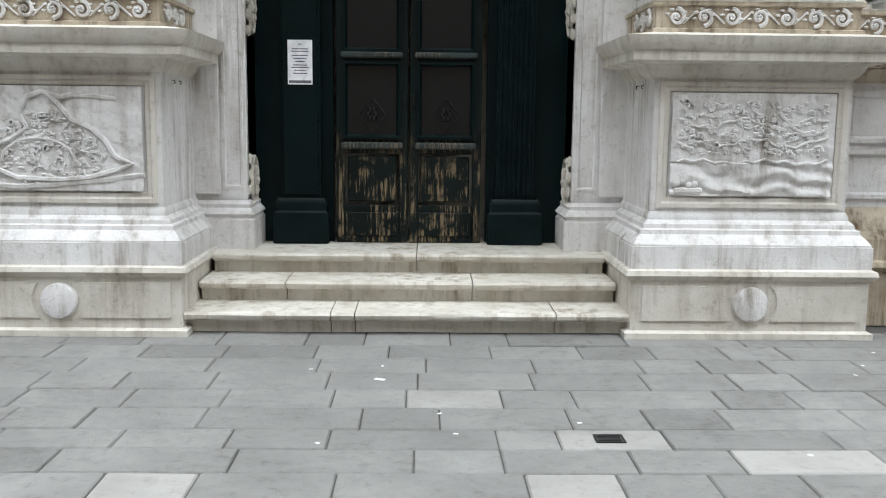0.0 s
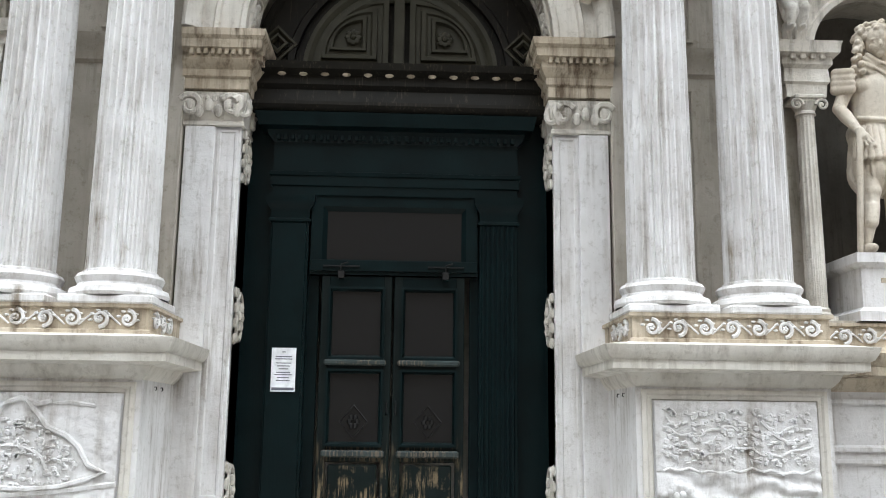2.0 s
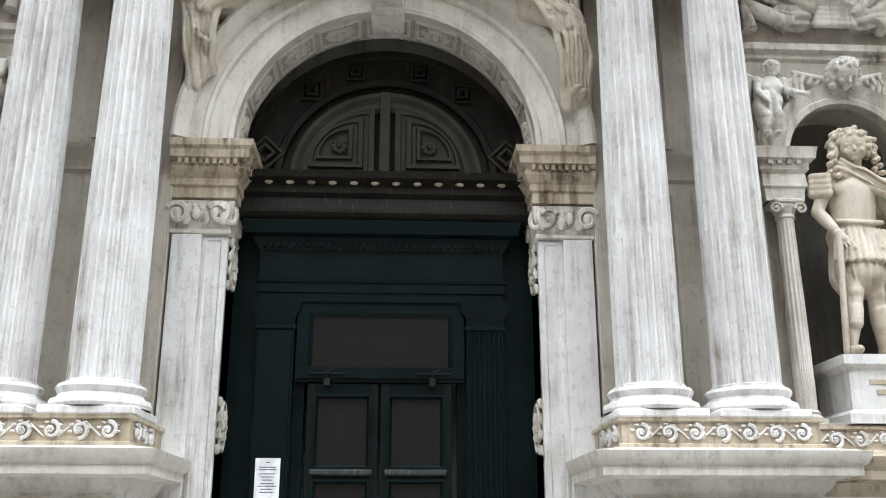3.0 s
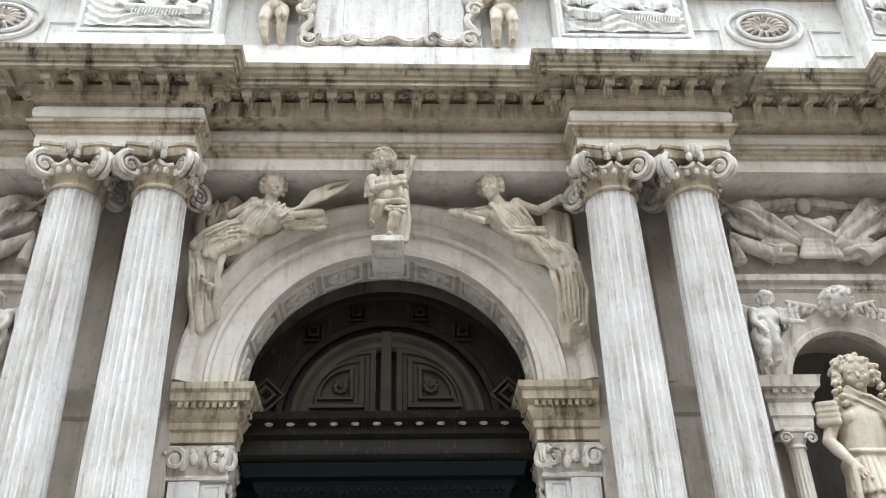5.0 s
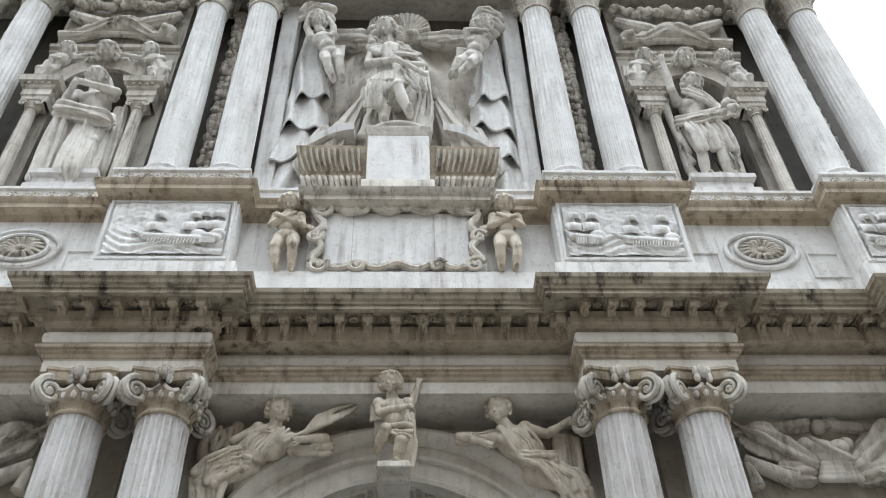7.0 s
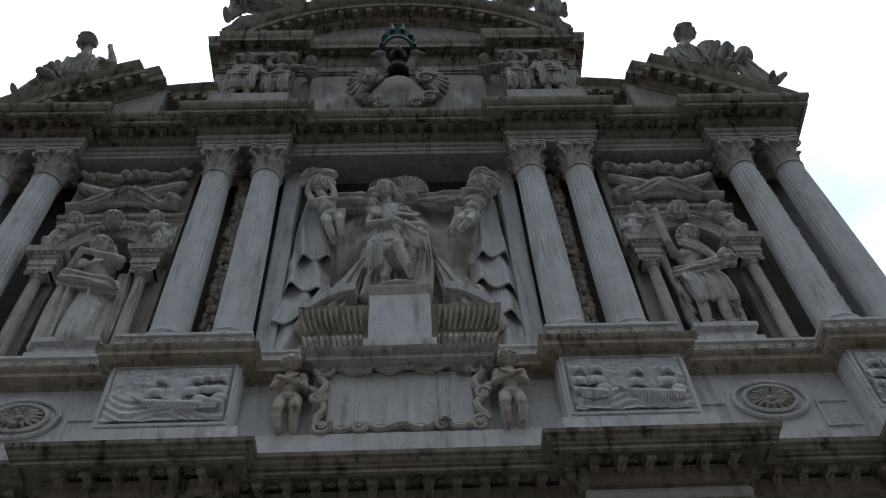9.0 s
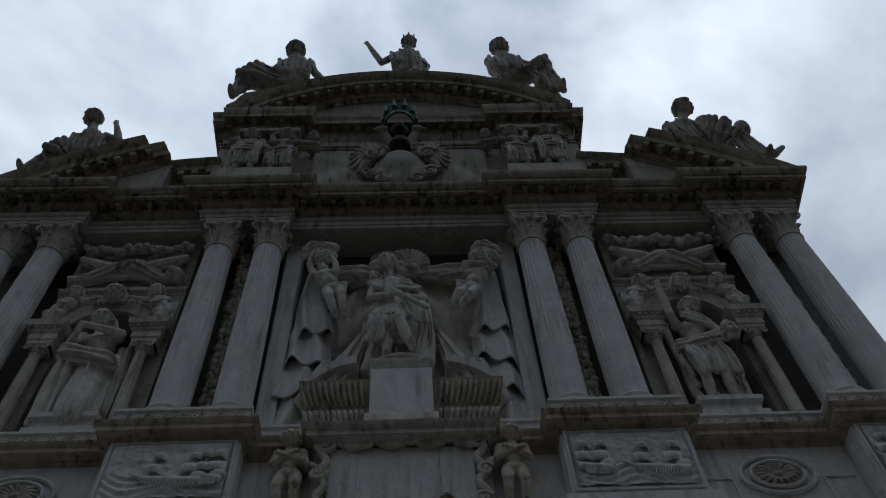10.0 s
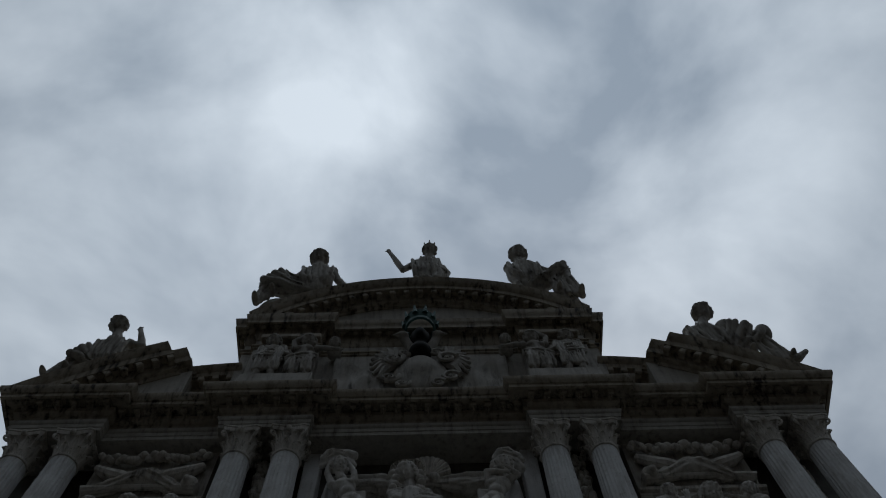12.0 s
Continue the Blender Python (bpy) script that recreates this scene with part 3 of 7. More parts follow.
        walls.append(tube([(-0.6, -0.025, 1.1), (-0.3, -0.03, 1.08), (0.0, -0.03, 1.1), (0.3, -0.03, 1.13), (0.6, -0.02, 1.17)], 0.024, 6))
        walls.append(tube([(0.1, -0.03, 1.72), (0.24, -0.034, 1.735), (0.42, -0.03, 1.71)], 0.016, 6))
    part("carved_town_wall", fuse(*walls), MARBLE, panel)
    # plinth field: roundel between two sunk-ended panels
    for s in (-1, 1):
        pts = []
        for i in range(9):
            a = -0.75 + 1.5 * i / 8
            pts.append((s * (0.18 * math.cos(a) + 0.02), 0.265 + 0.19 * math.sin(a)))
        outer = [(s * 0.8, 0.395), (s * 0.8, 0.135)]
        loop = pts + outer
        n = len(loop)
        vs = [(x, -0.168, z) for x, z in loop] + [(x, -0.14, z) for x, z in loop]
        fs = [tuple(range(n)), tuple(range(2 * n - 1, n - 1, -1))] + [(i, (i + 1) % n, n + (i + 1) % n, n + i) for i in range(n)]
        part("plinth_panel", (vs, fs), ARCHS, low)
    disc = lathe([(0.002, 0.05), (0.1, 0.05), (0.125, 0.045), (0.13, 0.03), (0.13, 0.0)], 32)
    part("roundel", moved(disc, Matrix.Translation((0.0, -0.15, 0.262)) @ Matrix.Rotation(math.pi / 2, 4, "X")), MARBLE, low)
    if detail:
        for s in (-1, 1):
            for y in (0.32, 0.5):
                part("hook", tube([(s * 0.735, y, 1.86), (s * 0.75, y, 1.86), (s * 0.755, y - 0.01, 1.84), (s * 0.752, y - 0.03, 1.835)], 0.004, 5), IRON, die, "small iron hook")
    return p


pedestal(2.52, "pale marble column pedestal carved with a coastal town view", 11, True)
pedestal(-2.52, "pale marble column pedestal carved with a walled river town", 5, False)
for s in (-1, 1):
    pedestal(s * 5.87, "pale marble outer column pedestal with carved panel", 20 + s, s < 0, False)

# base course of the niche bays
for s in (-1, 1):
    b = thing("bay_base", "pale stone base course under a niche", "wall base", "bay bases", at=(s * BAYX, 0.6, 0))
    pth = [(-0.93, 0), (0.93, 0)]
    part("plinth", sweep(pth, [(0.15, 0.0), (0.15, 0.43), (0.18, 0.445), (0.2, 0.475), (0.19, 0.51), (0.15, 0.525), (0.15, 0.69), (0.1, 0.76), (0.06, 0.83), (0, 0.93)]), TAN, b)
    part("field", sweep(pth, [(0.0, 0.9), (0.0, 1.93)]), MARBLE, b)
    part("sunk_panel", border(-0.86, 0.86, 1.0, 1.38, 0.0, [(0, 0), (0, 0.03), (0.03, 0.03), (0.05, 0.005)]), MARBLE, b)
    part("sunk_panel", border(-0.86, 0.86, 1.44, 1.84, 0.0, [(0, 0), (0, 0.03), (0.03, 0.03), (0.05, 0.005)]), MARBLE, b)
    part("medallion", moved(lathe([(0.002, 0.03), (0.2, 0.03), (0.22, 0.06), (0.27, 0.06), (0.29, 0.0)], 36), Matrix.Translation((0, 0, 1.42)) @ Matrix.Rotation(math.pi / 2, 4, "X")), MARBLE, b)
    part("cap", sweep(pth, [(0, 1.9), (0.05, 1.955), (0.07, 2.0), (0.21, 2.02), (0.21, 2.085), (0.26, 2.15), (0.27, 2.19), (0.0, 2.23)]), TAN, b)
    part("frieze_band", sweep(pth, [(0.04, 2.225), (0.015, 2.26), (0.015, 2.41), (0.04, 2.42), (0.04, 2.445), (-0.5, 2.446)]), TAN, b)
    part("frieze_scroll", moved(scrollwork(1.8, 0.15, -0.015, 9), Matrix.Translation((-0.9, 0, 2.26))), MARBLE, b)

# ---- columns ----
def fluted(r0, r1, z0, z1, flutes=24, depth=0.1, cabled=0.33, rings=26):
    per = 6
    n = flutes * per
    vs, fs = [], []
    for i in range(rings + 1):
        t = i / rings
        z = z0 + (z1 - z0) * t
        r = r0 + (r1 - r0) * max(0.0, (t - 0.25) / 0.75) ** 1.5
        cut = depth * (0.5 if t < cabled else 1.0)
        if t < 0.03 or t > 0.975:
            cut = 0.0
        for k in range(n):
            a = 2 * math.pi * k / n
            f = (k % per) / per
            c = max(0.0, math.sin(math.pi * (f - 0.17) / 0.83)) if f > 0.17 else 0.0
            if t < cabled:
                c = abs(math.sin(2 * math.pi * f)) if f > 0.17 else 0.0
            rr = r * (1 - cut * c ** 0.7)
            vs.append((rr * math.cos(a), rr * math.sin(a), z))
    for i in range(rings):
        for k in range(n):
            fs.append((i * n + k, i * n + (k + 1) % n, (i + 1) * n + (k + 1) % n, (i + 1) * n + k))
    return vs, fs


def attic_base(r, z0, h):
    return lathe([(r * 1.38, z0), (r * 1.42, z0 + h * 0.12), (r * 1.38, z0 + h * 0.3), (r * 1.22, z0 + h * 0.38), (r * 1.17, z0 + h * 0.5), (r * 1.22, z0 + h * 0.6), (r * 1.26, z0 + h * 0.72), (r * 1.2, z0 + h * 0.84), (r * 1.06, z0 + h * 0.88), (r * 1.06, z0 + h * 0.97), (r, z0 + h)], 48)


def ionic_column(x, y=0.42):
    c = thing("ionic_column", "white marble fluted column with scrolled capital", "column", "lower columns", at=(x, y, 2.445))
    part("plinth_block", box(-0.345, 0.345, -0.345, 0.345, 0.0, 0.065, 0.012), MARBLE, c)
    part("base", attic_base(0.262, 0.065, 0.21), MARBLE, c)
    part("shaft", fluted(0.262, 0.235, 0.27, 4.1, 24, 0.17), MARBLE, c)
    cap = part("capital", lathe([(0.235, 4.08), (0.255, 4.09), (0.26, 4.105), (0.255, 4.12), (0.237, 4.13), (0.237, 4.18), (0.25, 4.2), (0.3, 4.27), (0.31, 4.31), (0.25, 4.36)], 40), TAN, c)
    eggs = []
    for k in range(20):
        a = 2 * math.pi * k / 20
        eggs.append(blob((0.29 * math.cos(a), 0.29 * math.sin(a), 4.25), (0.03, 0.03, 0.042), 6, 5))
    part("egg_moulding", fuse(*eggs), CARVED, cap)
    k = 0.34
    pts = []
    for q in range(4):
        a = math.pi / 4 + q * math.pi / 2
        c0, c1 = Vector((math.cos(a), math.sin(a))) * k * 1.36, Vector((math.cos(a + math.pi / 2), math.sin(a + math.pi / 2))) * k * 1.36
        for i in range(8):
            t = 0.06 + i / 8 * 0.94 if i else 0.06
            m = c0.lerp(c1, t)
            m *= 1 - 0.16 * math.sin(math.pi * t)
            pts.append((m.x, m.y))
    n = len(pts)
    vs, fs = [], []
    for zz, g in ((4.42, 0.94), (4.46, 1.0), (4.5, 1.0), (4.51, 1.06), (4.54, 1.06)):
        vs += [(px * g, py * g, zz) for px, py in pts]
    fs = [(r * n + i, r * n + (i + 1) % n, (r + 1) * n + (i + 1) % n, (r + 1) * n + i) for r in range(4) for i in range(n)] + [tuple(range(n))[::-1], tuple(4 * n + i for i in range(n))]
    part("abacus", (vs, fs), TAN, cap)
    for q in range(4):
        a = math.pi / 4 + q * math.pi / 2
        d, up = Vector((math.cos(a), math.sin(a), 0)), Vector((0, 0, 1))
        for sgn in (-1, 1):
            side = Vector((-d.y, d.x, 0)) * 0.035 * sgn
            ctr = d * 0.36 + side + Vector((0, 0, 4.31))
            part("volute", spiral(ctr, 0.135, 1.8, 0.036, -1, math.pi / 2, 26, axes=(d, up)), CARVED, cap)
        fl = [blob((0.33 * math.cos(q * math.pi / 2), 0.33 * math.sin(q * math.pi / 2), 4.47), (0.055, 0.055, 0.075), 8, 6)]
        for i in (-1, 1):
            for j in (0, 1):
                aa = q * math.pi / 2 + i * 0.17
                fl.append(blob((0.325 * math.cos(aa), 0.325 * math.sin(aa), 4.4 + 0.08 * j), (0.035, 0.035, 0.05), 6, 5))
            fl.append(tube([(0.3 * math.cos(q * math.pi / 2 + i * t), 0.3 * math.sin(q * math.pi / 2 + i * t), 4.36 - 0.07 * math.sin(t * 5)) for t in (0.05, 0.2, 0.35, 0.5)], 0.025, 6))
        part("abacus_flower", fuse(*fl), CARVED, cap)
    return c


col = ionic_column(COLS[0])
for x in (COLS[1], -COLS[0], -COLS[1], OUTER[0], OUTER[1], -OUTER[0], -OUTER[1]):
    copy_thing(col, Matrix.Translation((x, 0.42, 2.445)))


def leaf_shape(w, h, lean, seed=0):
    """A curled acanthus leaf that stands on z = 0 and bends out along +x."""
    rows, cols = 8, 6
    vs, fs = [], []
    for i in range(rows + 1):
        t = i / rows
        half = w * (0.55 + 0.45 * math.sin(math.pi * min(1, t * 1.05))) * (1 - 0.55 * t ** 3) * (1 + 0.16 * math.sin(t * 22))
        x = lean * t ** 2.2
        z = h * (t if t < 0.85 else 0.85 + 0.15 * math.sin((t - 0.85) / 0.15 * 2.6) * 0.6 - (t - 0.85) * 0.5)
        for j in range(cols + 1):
            u = j / cols * 2 - 1
            vs.append((x + 0.16 * w * (1 - abs(u)) + 0.05 * w * math.cos(u * 9), u * half, z))
    k = len(vs)
    vs += [(a - 0.018, b, c) for a, b, c in vs]
    for i in range(rows):
        for j in range(cols):
            p = i * (cols + 1) + j
            fs.append((p, p + 1, p + cols + 2, p + cols + 1))
            fs.append((k + p, k + p + cols + 1, k + p + cols + 2, k + p + 1))
    rim = [j for j in range(cols + 1)] + [i * (cols + 1) + cols for i in range(1, rows + 1)] + [rows * (cols + 1) + j for j in range(cols - 1, -1, -1)] + [i * (cols + 1) for i in range(rows - 1, 0, -1)]
    for a, b in zip(rim, rim[1:] + rim[:1]):
        fs.append((b, a, k + a, k + b))
    return vs, fs


def corinthian_column(x, y=0.75):
    c = thing("corinthian_column", "grey-white marble column with leafy capital on the upper storey", "column", "upper columns", at=(x, y, 10.1))
    part("plinth_block", box(-0.33, 0.33, -0.33, 0.33, 0.0, 0.08, 0.012), GREYM, c)
    part("base", attic_base(0.242, 0.08, 0.24), GREYM, c)
    part("shaft", fluted(0.242, 0.215, 0.31, 4.22, 24, 0.055, 0.33), GREYM, c)
    cap = part("capital", lathe([(0.215, 4.2), (0.235, 4.21), (0.24, 4.23), (0.235, 4.25), (0.205, 4.26), (0.2, 4.5), (0.23, 4.68), (0.28, 4.76)], 32), CARVED, c)
    for row, (z, h, w, lean, off) in enumerate(((4.25, 0.26, 0.09, 0.09, 0), (4.28, 0.43, 0.085, 0.13, 0.5))):
        for k in range(8):
            a = 2 * math.pi * (k + off) / 8
            part("leaf", moved(leaf_shape(w, h, lean), Matrix.Rotation(a, 4, "Z") @ Matrix.Translation((0.2, 0, z))), CARVED, cap)
    for q in range(4):
        a = math.pi / 4 + q * math.pi / 2
        d = Vector((math.cos(a), math.sin(a), 0))
        part("volute", fuse(spiral(d * 0.33 + Vector((0, 0, 4.7)), 0.075, 1.4, 0.024, -1, math.pi / 2, 18, axes=(d, (0, 0, 1))), tube([d * 0.22 + Vector((0, 0, 4.5)), d * 0.27 + Vector((0, 0, 4.65)), d * 0.34 + Vector((0, 0, 4.77))], 0.025, 6)), CARVED, cap)
        part("abacus_flower", blob((0.29 * math.cos(q * math.pi / 2), 0.29 * math.sin(q * math.pi / 2), 4.78), (0.05, 0.05, 0.06), 8, 6), CARVED, cap)
    pts = []
    for q in range(4):
        a = math.pi / 4 + q * math.pi / 2
        c0, c1 = Vector((math.cos(a), math.sin(a))) * 0.44, Vector((math.cos(a + math.pi / 2), math.sin(a + math.pi / 2))) * 0.44
        for i in range(8):
            t = 0.06 + i / 8 * 0.94 if i else 0.06
            m = c0.lerp(c1, t) * (1 - 0.14 * math.sin(math.pi * t))
            pts.append((m.x, m.y))
    n = len(pts)
    vs = [(px * g, py * g, zz) for zz, g in ((4.77, 0.94), (4.82, 1.0), (4.85, 1.0), (4.86, 1.05), (4.9, 1.05)) for px, py in pts]
    fs = [(r * n + i, r * n + (i + 1) % n, (r + 1) * n + (i + 1) % n, (r + 1) * n + i) for r in range(4) for i in range(n)] + [tuple(range(n))[::-1], tuple(4 * n + i for i in range(n))]
    part("abacus", (vs, fs), CARVED, cap)
    return c


col2 = corinthian_column(COLS[0])
for x in (COLS[1], -COLS[0], -COLS[1], OUTER[0], OUTER[1], -OUTER[0], -OUTER[1]):
    copy_thing(col2, Matrix.Translation((x, 0.75, 10.1)))

# ---- entablatures ----
def bracket_mesh(w, d, h):
    """A scroll bracket that hangs from z = 0 and reaches out along -y from y = 0, with a leaf on its underside."""
    side = [(0, 0), (-d, 0), (-d * 1.02, -h * 0.25), (-d * 0.96, -h * 0.45), (-d * 0.84, -h * 0.5), (-d * 0.7, -h * 0.42), (-d * 0.55, -h * 0.42), (-d * 0.38, -h * 0.62), (-d * 0.24, -h * 0.92), (-d * 0.1, -h), (0, -h)]
    n = len(side)
    vs = [(s * w / 2, y, z) for s in (-1, 1) for y, z in side]
    fs = [tuple(range(n)), tuple(range(2 * n - 1, n - 1, -1))] + [(i, n + i, n + (i + 1) % n, (i + 1) % n) for i in range(n)]
    rolls = [tube([(-w * 0.56, y, z), (w * 0.56, y, z)], r, 8) for y, z, r in ((-d * 0.86, -h * 0.34, h * 0.2), (-d * 0.15, -h * 0.74, h * 0.24))]
    return fuse((vs, fs), box(-w * 0.72, w * 0.72, -d * 1.06, 0, -h * 0.1, h * 0.1, 0.004), tube([(0, -d * 0.8, -h * 0.52), (0, -d * 0.5, -h * 0.5), (0, -d * 0.3, -h * 0.85)], w * 0.16, 6), *rolls)


def coffer_flower(r):
    """A small flower that hangs from z = 0."""
    petals = [blob((r * 0.6 * math.cos(a), r * 0.6 * math.sin(a), -r * 0.2), (r * 0.42, r * 0.42, r * 0.3), 6, 4) for a in [2 * math.pi * i / 5 for i in range(5)]]
    return fuse(blob((0, 0, -r * 0.35), (r * 0.28, r * 0.28, r * 0.3), 6, 4), *petals)


def brackets(parent, path, out, z, w, d, h, step, mat, name="modillion"):
    """Brackets at even steps along every stretch of a plan path that faces forward or sideways."""
    me = to_mesh(name, bracket_mesh(w, d, h), mat)
    flower = to_mesh("coffer_flower", coffer_flower(w * 0.62), mat)
    pts = [Vector(p) for p in path]
    count = 0
    for i in range(len(pts) - 1):
        dvec = pts[i + 1] - pts[i]
        ln = dvec.length
        dirn = dvec.normalized()
        nrm = Vector((dirn.y, -dirn.x))
        prev = pts[i] - pts[i - 1] if i > 0 else None
        nxt = pts[i + 2] - pts[i + 1] if i + 2 < len(pts) else None
        e0 = out if prev and prev.x * dirn.y - prev.y * dirn.x > 0 else (-out if prev else 0)
        e1 = out if nxt and dirn.x * nxt.y - dirn.y * nxt.x > 0 else (-out if nxt else 0)
        if ln > 1.6 and abs(dirn.y) > 0.5:
            ln = 1.0 if i else ln
        a, b = -max(e0, 0) * 0.3 + w, ln + max(e1, 0) * 0.3 - w
        if e0 < 0:
            a = out * 0.9 + w
        if e1 < 0:
            b = ln - out * 0.9 - w
        if b - a < -0.02:
            continue
        k = max(1, round((b - a) / step))
        for j in range(k + 1):
            if k == 1 and b - a < step * 0.5 and j:
                continue
            p = pts[i] + dirn * (a + (b - a) * j / k)
            ob = new(name, me)
            ob.parent = parent
            ob.matrix_basis = Matrix.Translation((p.x, p.y, z)) @ Matrix.Rotation(math.atan2(dirn.y, dirn.x), 4, "Z")
            count += 1
            if j < k and (b - a) / k > 0.15:
                q = p + dirn * ((b - a) / k * 0.5) + nrm * d * 0.5
                fl = new("coffer_flower", flower)
                fl.parent = parent
                fl.matrix_basis = Matrix.Translation((q.x, q.y, z))
    return count


lower = thing("lower_entablature", "soot-streaked stone entablature with bracketed cornice over the lower columns", "entablature", kind="structure")
P1 = plan(0.17, 0.52)
part("architrave", sweep(P1, [(-0.64, 6.985), (0.0, 6.985), (0.0, 7.11), (0.012, 7.118), (0.0, 7.12)]), ARCHS, lower)
part("taenia", sweep(P1, [(0.0, 7.116), (0.02, 7.13), (0.03, 7.16), (0.055, 7.175), (0.06, 7.2), (0.085, 7.21), (0.09, 7.24), (0, 7.262)]), TAN, lower)
part("frieze", sweep(P1, [(0, 7.255), (0.018, 7.262), (0.05, 7.29), (0.062, 7.34), (0.055, 7.395), (0.03, 7.43), (0.0, 7.44)]), ARCHS, lower)
part("bed_moulding", sweep(P1, [(0, 7.435), (0.01, 7.44), (0.02, 7.47), (0.05, 7.5), (0.055, 7.515), (0.1, 7.53), (0.105, 7.56), (0.08, 7.57), (0.08, 7.66), (0, 7.66)]), CORN, lower)
part("bracket_band", sweep(plan(0.164, 0.4), [(-0.2, 7.47), (0.08, 7.48), (0.08, 7.654), (-0.2, 7.654)]), TAN, lower)
P1C = plan(0.17, 0.4)
part("corona", sweep(P1C, [(0.0, 7.72), (0.285, 7.72), (0.285, 7.655), (0.345, 7.655), (0.345, 7.672), (0.335, 7.675), (0.335, 7.71), (0.355, 7.715), (0.36, 7.735), (0.385, 7.755), (0.395, 7.79), (0.42, 7.81), (0.43, 7.855), (-0.5, 7.87)]), CORN, lower)
brackets(lower, P1C, 0.08, 7.718, 0.085, 0.25, 0.21, 0.262, TAN)

# blocking course and pedestals of the upper storey
P2 = plan(0.4, 0.7)
base2 = thing("upper_base_course", "pale stone base course carrying the upper columns", "base course", kind="structure")
part("blocking", sweep(P2, [(0.1, 7.86), (0.1, 8.55), (0.06, 8.58), (0.0, 8.64)]), GREYM, base2)
part("die", sweep(P2, [(0.0, 8.62), (0.0, 9.6)]), GREYM, base2)
part("cap", sweep(P2, [(0, 9.56), (0.03, 9.6), (0.04, 9.63), (0.15, 9.66), (0.15, 9.72), (0.18, 9.76), (0.19, 9.8), (0.05, 9.84), (0.05, 9.86)]), TAN, base2)
part("frieze_band", sweep(P2, [(0.06, 9.855), (0.06, 9.9), (0.04, 9.91), (0.04, 10.06), (0.07, 10.08), (0.07, 10.12), (-0.6, 10.125)]), GREYM, base2)
for s in (-1, 1):
    for cx in (s * 2.52, s * 5.87):
        part("frieze_scroll", moved(scrollwork(1.44, 0.14, -0.03, 7), Matrix.Translation((cx - 0.72, 0.4, 9.915))), CARVED, base2)
    part("frieze_scroll", moved(scrollwork(1.8, 0.14, -0.03, 8), Matrix.Translation((s * BAYX - 0.9, 0.7, 9.915))), CARVED, base2)

upper = thing("upper_entablature", "dark weathered stone entablature with bracketed cornice under the attic", "entablature", kind="structure")
P3 = plan(0.5, 0.69)
part("architrave", sweep(P3, [(-0.55, 15.0), (0.0, 15.0), (0.0, 15.09), (0.015, 15.1), (0.015, 15.2), (0.03, 15.21), (0.05, 15.26), (0.05, 15.29), (0, 15.3)]), WALL, upper)
part("frieze", sweep(P3, [(0, 15.295), (0, 15.46)]), CORN, upper)
part("bed_moulding", sweep(P3, [(0, 15.455), (0.03, 15.47), (0.06, 15.5), (0.08, 15.52), (0.08, 15.64), (0, 15.64)]), CORN, upper)
part("corona", sweep(P3, [(0.07, 15.7), (0.255, 15.7), (0.255, 15.635), (0.31, 15.635), (0.31, 15.72), (0.335, 15.73), (0.35, 15.76), (0.375, 15.8), (0.39, 15.87), (0.39, 15.9), (-1.0, 15.93)]), CORN, upper)
brackets(upper, P3, 0.08, 15.698, 0.09, 0.22, 0.2, 0.26, CORN)

# ---- arch over the door ----
arch = thing("door_arch", "pale stone round arch with carved rosette panels on its underside", "arch", kind="structure")
ZA = 4.97
part("archivolt", ring_arc(0, 0, 0, 0, ZA, 0, math.pi, 56, [(1.36, 1.5), (1.36, 1.0), (1.4, 0.985), (1.42, 1.005), (1.58, 1.005), (1.59, 0.965), (1.62, 0.95), (1.64, 0.985), (1.74, 0.985), (1.75, 0.94), (1.79, 0.9), (1.85, 0.865), (1.885, 0.875), (1.89, 1.12)]), ARCHS, arch)
for k in range(9):
    a = math.pi * (k + 0.5) / 9
    fr = []
    m = Matrix.Translation((0, 1.27, ZA)) @ Matrix.Rotation(-(a - math.pi / 2), 4, "Y") @ Matrix.Translation((0, 0, 1.36))
    fr.append(moved(fuse(box(-0.21, 0.21, -0.16, -0.13, -0.03, 0.02), box(-0.21, 0.21, 0.13, 0.16, -0.03, 0.02), box(-0.21, -0.18, -0.13, 0.13, -0.03, 0.02), box(0.18, 0.21, -0.13, 0.13, -0.03, 0.02)), m))
    for i in range(8):
        b = 2 * math.pi * i / 8
        fr.append(moved(blob((0.1 * math.cos(b), 0.075 * math.sin(b), -0.015), (0.055, 0.04, 0.03), 6, 4), m))
    fr.append(moved(blob((0, 0, -0.03), (0.04, 0.04, 0.025), 8, 4), m))
    part("soffit_rosette", fuse(*fr), ARCHS, arch)
key = [(-0.15, 6.31), (0.15, 6.31), (0.2, 6.86), (-0.2, 6.86)]
vs = [(x, 0.6 if z > 6.5 else 0.84, z) for x, z in key] + [(x, 1.4, z) for x, z in key]
part("keystone", (vs, [(0, 1, 2, 3), (7, 6, 5, 4), (0, 4, 5, 1), (1, 5, 6, 2), (2, 6, 7, 3), (3, 7, 4, 0)]), ARCHS, arch)

